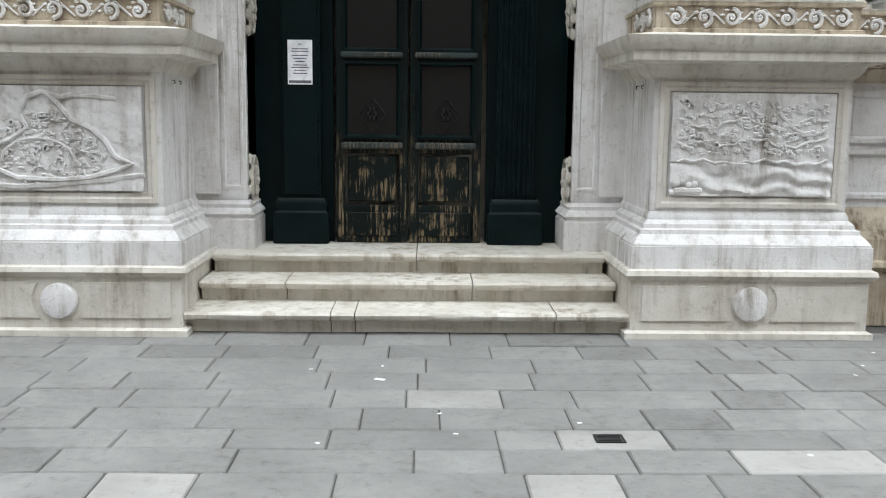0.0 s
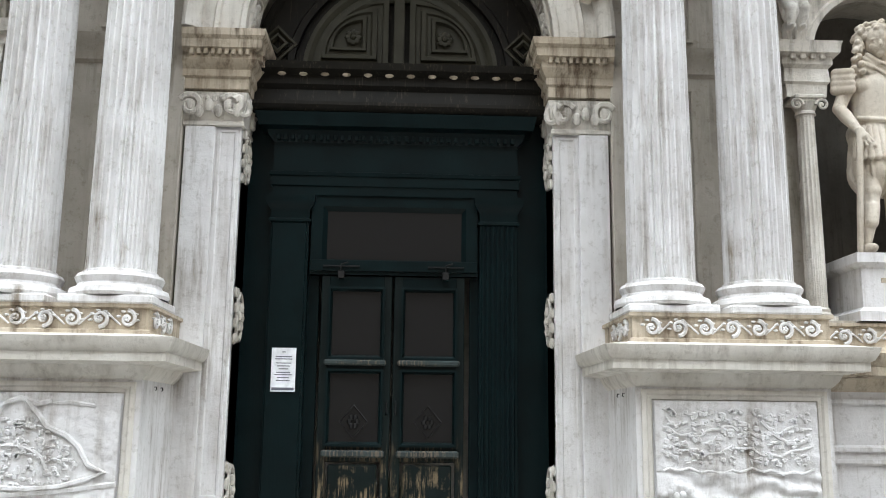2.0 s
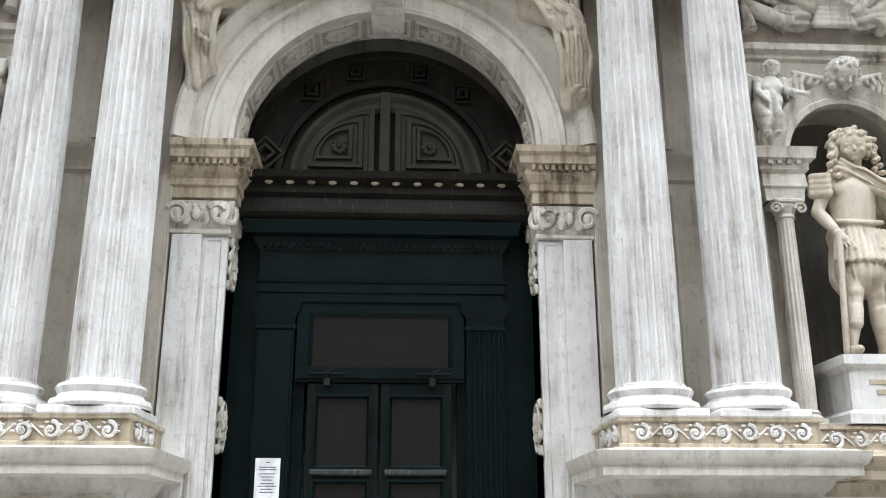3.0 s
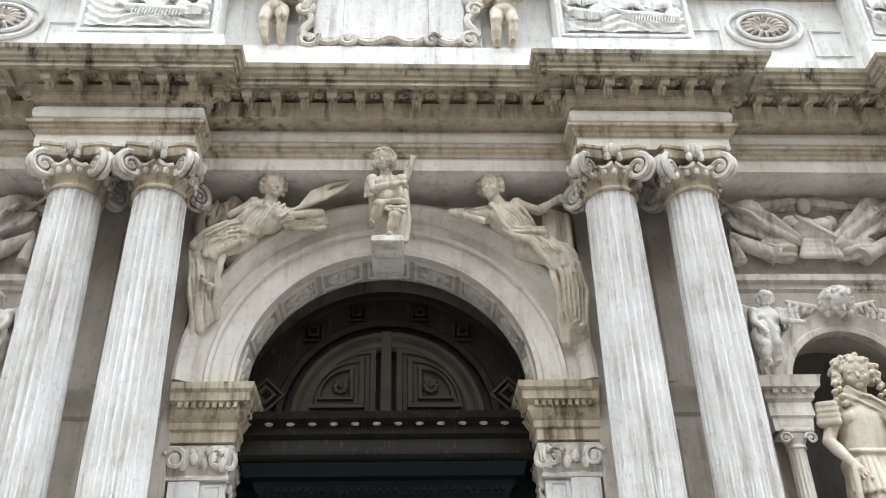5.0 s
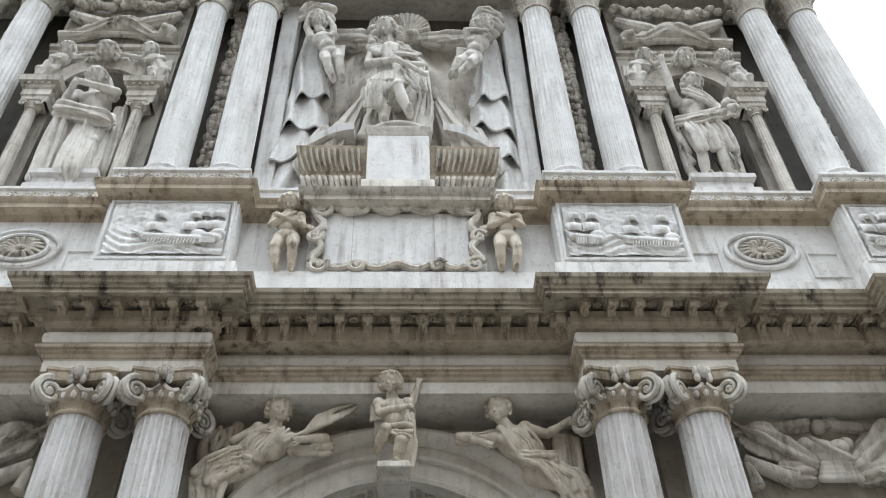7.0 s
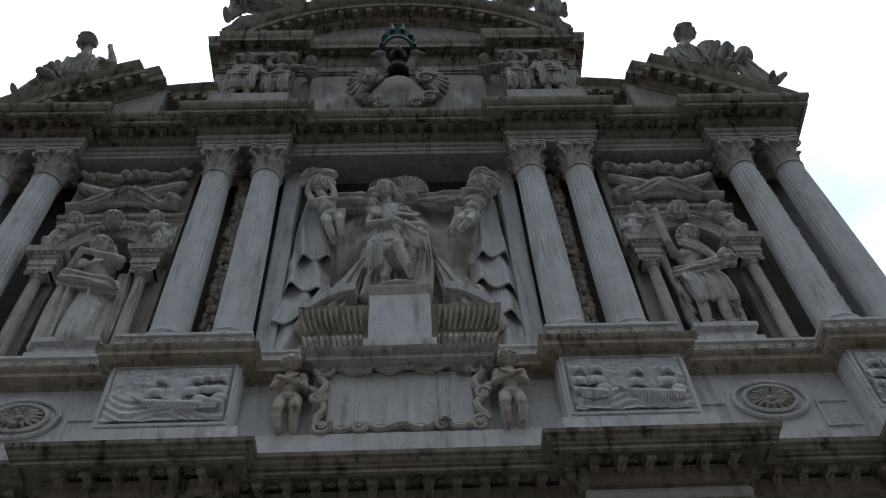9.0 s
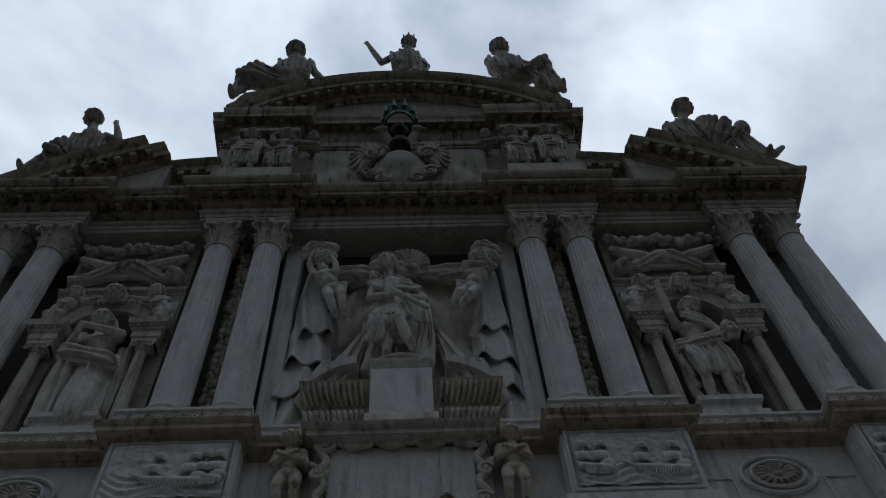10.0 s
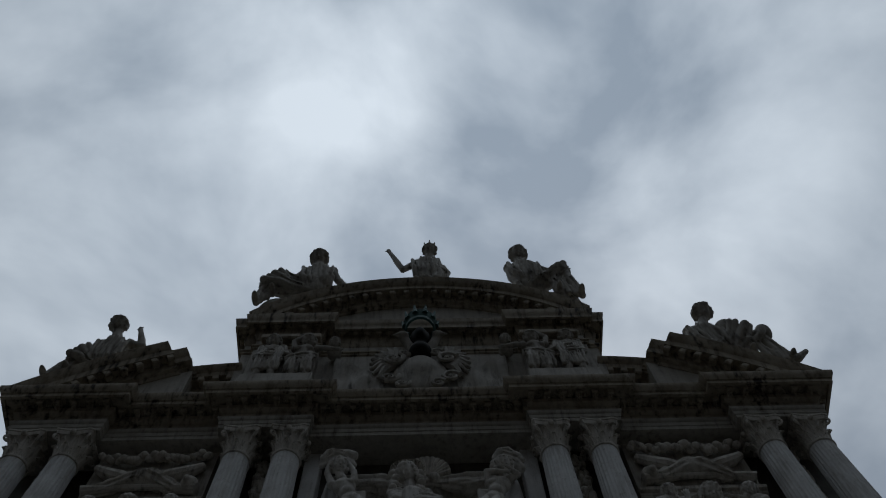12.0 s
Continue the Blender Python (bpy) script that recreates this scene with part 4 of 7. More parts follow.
# ---- wooden doorway: dark green pilastered frame with two glazed leaves ----
YD = 1.45
frame_ = thing("door_surround", "dark green painted wooden door surround with fluted pilasters", "door frame", kind="structure")
part("back_panel", fuse(box(-1.4, -0.68, YD + 0.08, YD + 0.14, 0.5, 4.35), box(0.66, 1.4, YD + 0.08, YD + 0.14, 0.5, 4.35), box(-0.7, 0.7, YD + 0.08, YD + 0.14, 3.5, 4.35)), GREEN, frame_)
for s in (-1, 1):
    cx = s * 0.93 - 0.02
    part("pilaster_base", fuse(box(cx - 0.24, cx + 0.24, YD - 0.12, YD + 0.1, 0.505, 0.74), sweep([(cx - 0.2, YD + 0.1), (cx - 0.2, YD - 0.08), (cx + 0.2, YD - 0.08), (cx + 0.2, YD + 0.1)], [(0.04, 0.735), (0.035, 0.77), (0.015, 0.79), (0.025, 0.83), (0.02, 0.86), (0.0, 0.9)])), GREEN, frame_)
    flutes = [box(cx - 0.17, cx + 0.17, YD - 0.03, YD + 0.1, 0.88, 3.4)]
    for k in range(7):
        x = cx - 0.155 + k * 0.0445
        flutes.append(box(x, x + 0.028, YD - 0.05, YD - 0.02, 0.92, 3.36, 0.008))
    part("pilaster_shaft", fuse(*flutes) if s > 0 else fuse(flutes[0], box(cx - 0.155, cx + 0.15, YD - 0.045, YD - 0.02, 0.92, 3.36, 0.008)), GREEN, frame_)
    pth = [(cx - 0.17, YD + 0.1), (cx - 0.17, YD - 0.04), (cx + 0.17, YD - 0.04), (cx + 0.17, YD + 0.1)]
    part("pilaster_capital", sweep(pth, [(0, 3.36), (0.015, 3.37), (0.015, 3.39), (0, 3.4), (0, 3.47), (0.02, 3.5), (0.04, 3.53), (0.05, 3.56), (0.05, 3.61), (0, 3.62)]), GREEN, frame_)
ep = [(-1.12, YD + 0.12), (-1.12, YD - 0.04), (1.08, YD - 0.04), (1.08, YD + 0.12)]
part("door_entablature", sweep(ep, [(0, 3.615), (0.0, 3.69), (0.015, 3.7), (0.015, 3.78), (0.03, 3.79), (0.035, 3.82), (0, 3.83), (0, 4.1), (0.02, 4.12), (0.05, 4.16), (0.06, 4.2), (0.13, 4.22), (0.15, 4.3), (0.16, 4.34), (0, 4.36)]), GREEN, frame_)
for k in range(34):
    part("dentil", box(-1.1 + k * 0.064, -1.065 + k * 0.064, YD - 0.1, YD - 0.04, 4.11, 4.16, 0.004), GREEN, frame_)
tb = [(-1.38, YD + 0.1), (1.38, YD + 0.1)]
part("transom_beam", sweep(tb, [(0.0, 4.35), (0.26, 4.36), (0.3, 4.41), (0.3, 4.44), (0.22, 4.46), (0.2, 4.58), (0.24, 4.62), (0.24, 4.7), (0.32, 4.74), (0.34, 4.8), (0.0, 4.83)]), BLACKWOOD, frame_)
for k in range(14):
    part("bead", blob((-1.26 + k * 0.194, YD - 0.16, 4.71), (0.04, 0.022, 0.022), 8, 5), TAN, frame_)
part("transom_frame", fuse(border(-0.76, 0.72, 2.9, 3.62, YD, [(0, -0.06), (0, 0.02), (0.1, 0.02), (0.115, 0.005), (0.14, -0.02)]), box(-0.76, 0.72, YD - 0.05, YD + 0.06, 2.93, 3.03)), GREEN, frame_)
part("transom_pane", box(-0.66, 0.62, YD + 0.02, YD + 0.03, 3.02, 3.5, 0.001), GLASS, frame_)
for s in (-1, 1):
    x = s * 0.46 - 0.02
    part("latch", fuse(tube([(x - 0.16, YD - 0.06, 2.97), (x + 0.16, YD - 0.06, 2.97)], 0.008, 6), box(x - 0.03, x + 0.03, YD - 0.08, YD - 0.03, 2.86, 2.93), tube([(x, YD - 0.07, 2.93), (x, YD - 0.09, 2.98), (x + 0.06, YD - 0.09, 3.0)], 0.008, 6)), IRON, frame_, "iron latch bar")
for s in (-1, 1):
    leaf = thing("door_leaf", "dark green glazed wooden door leaf, closed, paint flaked off low down", "door", "door leaves", at=(s * 0.32 - 0.02, YD, 0.505))
    w = 0.31
    st = [box(-w, -w + 0.075, 0, 0.05, 0, 2.39), box(w - 0.075, w, 0, 0.05, 0, 2.39)]
    stiles = [part("stile", q, GREEN_WORN, leaf) for q in st]
    for z0, z1 in ((0, 0.05), (0.27, 0.33), (0.78, 0.92), (1.56, 1.66), (2.28, 2.39)):
        part("rail", box(-w + 0.07, w - 0.07, 0.003, 0.047, z0, z1), GREEN_WORN if z1 < 1 else GREEN, leaf)
    for z0, z1 in ((0.92, 1.56), (1.66, 2.28)):
        part("bolection", border(-w + 0.06, w - 0.06, z0 - 0.01, z1 + 0.01, 0.0, [(0, 0), (0, 0.03), (0.02, 0.034), (0.035, 0.01), (0.04, -0.02)]), GREEN, leaf)
    for z0, z1 in ((1.6, 1.65), (0.82, 0.88)):
        part("ledge", box(-w + 0.04, w - 0.04, -0.05, 0.0, z0, z1, 0.014), LIT_EDGE, leaf)
    part("pane", box(-w + 0.08, w - 0.08, 0.015, 0.022, 1.65, 2.3, 0.001), GLASS, leaf)
    low_pane = part("lower_pane", box(-w + 0.08, w - 0.08, 0.02, 0.027, 0.92, 1.56, 0.001), GLASS, leaf)
    dia = [tube([(0.12 * math.cos(a), 0.012, 1.12 + 0.14 * math.sin(a)) for a in [math.pi / 2 * i for i in range(5)]], 0.008, 5)]
    for i in range(6):
        a = 2 * math.pi * i / 6
        dia.append(blob((0.035 * math.cos(a), 0.01, 1.12 + 0.04 * math.sin(a)), (0.022, 0.015, 0.026), 6, 4))
    part("grille_lozenge", fuse(*dia), IRON, low_pane)
    part("upper_panel", box(-w + 0.1, w - 0.1, -0.008, 0.04, 0.36, 0.76, 0.012), GREEN_WORN, leaf)
    part("lower_panel", box(-w + 0.07, w - 0.07, -0.004, 0.04, 0.05, 0.27, 0.012), GREEN_WORN, leaf)
    part("handle", tube([(-s * (w - 0.03), -0.0, 1.3), (-s * (w - 0.03), -0.03, 1.28), (-s * (w - 0.03), -0.03, 1.2), (-s * (w - 0.03), 0, 1.18)], 0.006, 6), IRON, stiles[0 if s > 0 else 1], "small iron pull")
notice = thing("notice", "white printed notice sheet fixed to the dark green door surround", "notice", at=(-0.95, YD - 0.052, 1.87))
sheet = part("sheet", box(-0.105, 0.105, -0.006, 0, 0.0, 0.375, 0.001), PAPER, notice)
for k, (z, wd) in enumerate(((0.335, 0.03), (0.295, 0.14), (0.275, 0.15), (0.24, 0.13), (0.215, 0.11), (0.19, 0.08), (0.16, 0.12), (0.14, 0.15), (0.115, 0.1), (0.09, 0.12))):
    part("print_bar", box(-wd / 2, wd / 2, -0.0075, -0.005, z, z + 0.008, 0.0005), INK, sheet)
part("dark_strip", box(-0.095, 0.095, -0.0075, -0.005, 0.012, 0.035, 0.0005), INK, sheet)
# ---- lunette of old wood above the transom ----
lun = thing("lunette", "weathered dark wood lunette with panelled half-round doors", "lunette")
YL = 1.56
part("back", fuse(ring_arc(0.02, 1.4, YL + 0.04, YL + 0.1, 4.82, 0, math.pi, 40)), BLACKWOOD, lun)
part("outer_band", ring_arc(0, 0, 0, 0, 4.83, 0, math.pi, 40, [(1.0, YL + 0.05), (1.0, YL - 0.02), (1.06, YL - 0.03), (1.08, YL - 0.005), (1.3, YL - 0.005), (1.32, YL - 0.03), (1.38, YL - 0.03), (1.38, YL + 0.05)]), BLACKWOOD, lun)
part("half_round_frame", ring_arc(0, 0, 0, 0, 4.83, 0, math.pi, 40, [(0.72, YL + 0.05), (0.72, YL - 0.01), (0.76, YL - 0.04), (0.8, YL - 0.04), (0.83, YL - 0.02), (0.87, YL - 0.05), (0.91, YL - 0.05), (0.93, YL + 0.03)]), OLDWOOD, lun)
part("mullion", box(-0.07, 0.03, YL - 0.06, YL + 0.05, 4.83, 5.75), OLDWOOD, lun)
part("sill", box(-1.36, 1.36, YL - 0.08, YL + 0.05, 4.8, 4.86), OLDWOOD, lun)
for s in (-1, 1):
    ox = -0.02 + s * 0.07
    rings = []
    for g, o in ((0.0, 0.0), (0.0, 0.035), (0.05, 0.035), (0.06, 0.015), (0.1, 0.015), (0.11, 0.05), (0.15, 0.05), (0.17, 0.03), (0.2, 0.03), (0.21, 0.06), (0.24, 0.06), (0.26, 0.02)):
        x0, z0, r = ox + s * (0.03 + g), 4.87 + g * 0.8, 0.7 - g * 1.75
        rings.append([(x0, YL - o, z0)] + [(x0 + s * max(r, 0.03) * math.cos(math.pi / 2 * t / 12), YL - o, z0 + max(r, 0.03) * math.sin(math.pi / 2 * t / 12)) for t in range(13)])
    m = len(rings[0])
    vs = [q for ring in rings for q in ring]
    fs = [(k * m + t, k * m + (t + 1) % m, (k + 1) * m + (t + 1) % m, (k + 1) * m + t) for k in range(len(rings) - 1) for t in range(m)] + [tuple((len(rings) - 1) * m + t for t in range(m))]
    part("quarter_panel", (vs, fs), OLDWOOD, lun)
    fl = [blob((ox + s * 0.36, YL - 0.05, 5.17), (0.03, 0.03, 0.03), 8, 5)]
    for k in range(8):
        a = 2 * math.pi * k / 8
        fl.append(blob((ox + s * 0.36 + 0.05 * math.cos(a), YL - 0.04, 5.17 + 0.05 * math.sin(a)), (0.035, 0.02, 0.028), 6, 4))
    part("rosette", fuse(*fl), OLDWOOD, lun)
    for a, sz in ((0.22, 0.13), (0.9, 0.1), (1.3, 0.09)):
        cx, cz = s * 1.18 * math.cos(a), 4.83 + 1.18 * math.sin(a)
        for k, g in ((0, 1.0), (1, 0.55)):
            m = Matrix.Translation((cx, YL - 0.01 - 0.02 * k, cz)) @ Matrix.Rotation(0.78 if a < 0.5 else 0.0, 4, "Y")
            part("square_boss", moved(border(-sz * g, sz * g, -sz * g, sz * g, 0, [(0, 0), (0, 0.03), (0.02, 0.035), (0.04, 0.0)]), m), BLACKWOOD if a > 0.5 else OLDWOOD, lun)

# ---- attic ----
attic = thing("attic", "dark weathered stone attic with curved pediment crowning the church front", "attic", kind="structure")
AP = [(-3.48, 3.0), (-3.48, 0.7), (-3.25, 0.7), (-3.25, 0.6), (-1.98, 0.6), (-1.98, 0.78), (1.98, 0.78), (1.98, 0.6), (3.25, 0.6), (3.25, 0.7), (3.48, 0.7), (3.48, 3.0)]
part("wall", sweep(AP, [(0, 15.9), (0, 18.8)]), WALL, attic)
part("string_course", sweep(AP, [(0, 18.3), (0.03, 18.32), (0.03, 18.37), (0.06, 18.39), (0.06, 18.44), (0, 18.46)]), CORN, attic)
part("cornice", sweep(AP, [(0, 18.72), (0.03, 18.77), (0.03, 18.84), (0.06, 18.9), (0.07, 19.18), (0.21, 19.18), (0.21, 19.11), (0.25, 19.11), (0.25, 19.25), (0.27, 19.28), (0.29, 19.38), (0.3, 19.46), (-0.5, 19.5)]), CORN, attic)
brackets(attic, AP, 0.07, 19.178, 0.1, 0.17, 0.22, 0.25, CORN)
RC, ZC = 4.14, 17.42
a0 = math.acos(3.53 / RC)
part("tympanum", fuse(box(-3.2, 3.2, 0.8, 1.3, 19.3, 19.9), ring_arc(0.5, 3.6, 0.8, 1.3, ZC, a0 + 0.02, math.pi - a0 - 0.02, 40)), WALL, attic)
part("curved_cornice", ring_arc(0, 0, 0, 0, ZC, a0, math.pi - a0, 48, [(3.5, 1.3), (3.5, 0.76), (3.56, 0.74), (3.58, 0.66), (3.8, 0.64), (3.8, 0.44), (3.93, 0.43), (3.96, 0.38), (4.06, 0.33), (4.14, 0.3), (4.14, 1.3)]), CORN, attic)
me = to_mesh("dentil", fuse(box(-0.06, 0.06, -0.17, 0.0, -0.14, 0.0, 0.012), tube([(-0.062, -0.13, -0.12), (0.062, -0.13, -0.12)], 0.04, 8)), CORN)
for k in range(25):
    a = a0 + 0.02 + (math.pi - 2 * a0 - 0.04) * k / 24
    d = new("dentil", me)
    d.parent = attic
    d.matrix_basis = Matrix.Translation((3.8 * math.cos(a), 0.64, ZC + 3.8 * math.sin(a))) @ Matrix.Rotation(math.pi / 2 - a, 4, "Y")
for s in (-1, 1):
    part("figure_ledge", box(*sorted((s * 1.9, s * 3.2)), 0.3, 0.72, 15.9, 16.6, 0.02), WALL, attic)
    part("block_cap", box(*sorted((s * 1.95, s * 3.12)), 0.42, 0.72, 18.5, 18.66, 0.02), CORN, attic)
    hp = thing("half_pediment", "dark stone raking pediment with dentils over the outer columns", "pediment", "side pediments")

    def sided(shape):
        return shape if s > 0 else flipped(shape)
    b0, b1 = radians(41), radians(59.66)
    at = Matrix.Translation((0.156, 0, 0))
    rake = [(8.45, 1.6), (8.45, 0.62), (8.53, 0.6), (8.55, 0.52), (8.76, 0.5), (8.76, 0.32), (8.9, 0.3), (8.95, 0.25), (9.1, 0.2), (9.1, 1.6)]
    part("raking_cornice", sided(moved(ring_arc(0, 0, 0, 0, 10.03, b0, b1, 16, rake), at)), CORN, hp)
    part("set_back_end", sided(moved(ring_arc(0, 0, 0, 0, 10.03, b1 - 0.01, radians(61.6), 4, [(r - 0.13, y + 0.15 if y < 1.5 else y) for r, y in rake]), at)), CORN, hp)
    top = [(0.156 + 8.5 * math.cos(b0 + (b1 - b0 + 0.03) * i / 12), 10.03 + 8.5 * math.sin(b0 + (b1 - b0 + 0.03) * i / 12)) for i in range(13)]
    loop = top + [(top[-1][0], 15.9), (6.3, 15.9)]
    n = len(loop)
    gable = ([(x, y, z) for y in (0.64, 1.6) for x, z in loop], [tuple(range(n)), tuple(range(2 * n - 1, n - 1, -1))] + [(i, (i + 1) % n, n + (i + 1) % n, n + i) for i in range(n)])
    part("gable", sided(gable), WALL, hp)
    for k in range(10):
        a = b0 + 0.015 + (b1 - b0 - 0.025) * k / 9
        d = new("dentil", me)
        d.parent = hp
        ang = math.pi / 2 - a
        d.matrix_basis = Matrix.Translation((s * (0.156 + 8.76 * math.cos(a)), 0.5, 10.03 + 8.76 * math.sin(a))) @ Matrix.Rotation(s * ang, 4, "Y")
    link = ring_arc(0, 0, 0, 0, 11.75, radians(74.3), radians(85.6), 8, [(5.5, 1.6), (5.5, 0.95), (5.6, 0.92), (5.62, 0.9), (5.75, 0.88), (5.75, 0.72), (5.86, 0.7), (5.93, 0.62), (6.0, 0.6), (6.0, 1.6)])
    part("link_cornice", sided(moved(link, Matrix.Translation((2.9, 0, 0)))), CORN, hp)
    part("link_wall", box(*sorted((s * 3.3, s * 4.6)), 0.96, 1.6, 15.9, 17.3), WALL, hp)
    for k in range(4):
        a = radians(83.5 - k * 2.6)
        d = new("dentil", me)
        d.parent = hp
        d.matrix_basis = Matrix.Translation((s * (2.9 + 5.75 * math.cos(a)), 0.88, 11.75 + 5.75 * math.sin(a))) @ Matrix.Rotation(s * (math.pi / 2 - a), 4, "Y")

# roof behind, and an unseen house row across the square added to block skylight
solid("roof", box(-6.2, 6.2, 1.9, 24, 15.9, 16.1), PLASTER, "plain roof slab behind the church front", "roof", kind="structure")
solid("house_row", box(-45, 45, -21, -20, 0, 17), PLASTER, "unseen plain house row added across the square to block low skylight", "house", kind="structure")


# ---- carving: a figure is a smooth union of limbs and folds, skinned with one mesh ----
def skinned(prims, voxel, k):
    lo = np.array([1e9] * 3)
    hi = -lo
    boxes = []
    for p in prims:
        if p[0] in ("ell", "cut"):
            c, r = np.array(p[1], float), np.array(p[2], float)
            a, b = c - r, c + r
        else:
            r = max(p[3], p[4]) * (1.25 if p[0] == "robe" else 1)
            a, b = np.minimum(p[1], p[2]) - r, np.maximum(p[1], p[2]) + r
        boxes.append((a, b))
        lo, hi = np.minimum(lo, a), np.maximum(hi, b)
    lo, hi = lo - 3 * voxel, hi + 3 * voxel
    n = np.ceil((hi - lo) / voxel).astype(int) + 1
    D = np.full(n, 0.6)
    ax = [lo[i] + voxel * np.arange(n[i]) for i in range(3)]
    for p, (a, b) in zip(prims, boxes):
        i0 = np.maximum(0, ((a - lo - 2.5 * k) / voxel).astype(int))
        i1 = np.minimum(n, ((b - lo + 2.5 * k) / voxel).astype(int) + 2)
        X, Y, Zz = np.meshgrid(*[ax[i][i0[i]:i1[i]] for i in range(3)], indexing="ij")
        if p[0] in ("ell", "cut"):
            c, r = p[1], p[2]
            q = np.sqrt(((X - c[0]) / r[0]) ** 2 + ((Y - c[1]) / r[1]) ** 2 + ((Zz - c[2]) / r[2]) ** 2)
            d = (q - 1) * min(r)
        else:
            A, B = np.array(p[1], float), np.array(p[2], float)
            v = B - A
            L2 = max(v @ v, 1e-9)
            t = np.clip(((X - A[0]) * v[0] + (Y - A[1]) * v[1] + (Zz - A[2]) * v[2]) / L2, 0, 1)
            dx, dy, dz = X - A[0] - t * v[0], Y - A[1] - t * v[1], Zz - A[2] - t * v[2]
            dist = np.sqrt(dx * dx + dy * dy + dz * dz)
            rad = p[3] + (p[4] - p[3]) * t
            if p[0] == "robe":
                u = v / math.sqrt(L2)
                e = np.cross(u, (0.3, 0.9, 0.2))
                e = e / np.linalg.norm(e)
                g = np.cross(u, e)
                phi = np.arctan2(dx * g[0] + dy * g[1] + dz * g[2], dx * e[0] + dy * e[1] + dz * e[2])
                fold = np.sin(0.5 * int(p[5] * 1.3) * phi + 0.5 * np.sin(3 * t + p[5]) + 0.3 * t)
                rad = rad * (1 + p[6] * (0.9 - 1.9 * np.abs(fold) ** 0.8) + 0.45 * p[6] * np.sin((p[5] * 2 + 1) * phi + 4 * t))
            d = dist - rad
        S = D[i0[0]:i1[0], i0[1]:i1[1], i0[2]:i1[2]]
        if p[0] in ("cut", "groove"):
            np.maximum(S, -d, out=S)
            continue
        h = np.clip(0.5 + 0.5 * (S - d) / k, 0, 1)
        S[...] = S + (d - S) * h - k * h * (1 - h)
    # surface nets
    s = D < 0
    c = [slice(None, -1), slice(1, None)]
    num = np.zeros(tuple(n - 1))
    acc = np.zeros(tuple(n - 1) + (3,))
    for axis in range(3):
        o = [i for i in range(3) if i != axis]
        for a in (0, 1):
            for b in (0, 1):
                s0, s1 = [None] * 3, [None] * 3
                s0[axis], s1[axis] = c[0], c[1]
                s0[o[0]] = s1[o[0]] = c[a]
                s0[o[1]] = s1[o[1]] = c[b]
                d0, d1 = D[tuple(s0)], D[tuple(s1)]
                cross = (d0 < 0) != (d1 < 0)
                t = np.where(cross, d0 / np.where(cross, d0 - d1, 1), 0)
                num += cross
                acc[..., axis] += t * cross
                acc[..., o[0]] += a * cross
                acc[..., o[1]] += b * cross
    act = num > 0
    ids = np.full(num.shape, -1)
    ids[act] = np.arange(act.sum())
    cell = np.argwhere(act)
    V = lo + voxel * (cell + acc[act] / num[act][:, None])
    F = []
    for axis in range(3):
        o = [i for i in range(3) if i != axis]
        s0, s1 = [slice(1, -1)] * 3, [slice(1, -1)] * 3
        s0[axis], s1[axis] = slice(0, -1), slice(1, None)
        e = np.argwhere(s[tuple(s0)] != s[tuple(s1)])
        base = e + 1
        base[:, axis] -= 1
        q = []
        for a, b in ((-1, -1), (0, -1), (0, 0), (-1, 0)):
            m = base.copy()
            m[:, o[0]] += a
            m[:, o[1]] += b
            q.append(ids[m[:, 0], m[:, 1], m[:, 2]])
        F.append(np.stack(q, 1))
    F = np.concatenate(F)
    F = F[(F >= 0).all(1)]
    return [tuple(p) for p in V], [tuple(int(i) for i in f) for f in F]


def strand(points, r0, r1):
    """A ridge of cloth through points."""
    pts = [Vector(p) for p in points]
    n = len(pts) - 1
    return [("cap", pts[i], pts[i + 1], r0 + (r1 - r0) * i / n, r0 + (r1 - r0) * (i + 1) / n) for i in range(n)]


def folds(a0, a1, b0, b1, n, r, sag=(0, 0, 0), seed=0):
    """Cloth as ridges that run from the edge a0-a1 to the edge b0-b1 and sag between."""
    a0, a1, b0, b1, sag = (Vector(v) for v in (a0, a1, b0, b1, sag))
    rnd = random.Random(seed)
    out, lines = [], []
    for i in range(n):
        t = (i + rnd.uniform(-0.2, 0.2)) / max(1, n - 1)
        p, q = a0.lerp(a1, t), b0.lerp(b1, t)
        k = rnd.uniform(0.6, 1.3)
        rr = r * rnd.uniform(0.75, 1.25)
        pts = [p.lerp(q, v) + sag * (4 * v * (1 - v)) * k + Vector((rnd.uniform(-1, 1), rnd.uniform(-0.6, 0.3), rnd.uniform(-1, 1))) * r * 0.6 for v in (0, 0.2, 0.4, 0.6, 0.8, 1.0)]
        out += strand(pts, rr * 0.8, rr * 1.15)
        lines.append(pts)
    front = Vector((0, -0.8 * r, 0))
    for p, q in zip(lines[:-1], lines[1:]):
        mid = [a.lerp(b, 0.5) + front for a, b in zip(p, q)]
        out += [("groove", mid[i], mid[i + 1], r * g, r * g) for i, g in ((1, rnd.uniform(0.15, 0.45)), (2, 0.42), (3, rnd.uniform(0.15, 0.45)))]
    return out


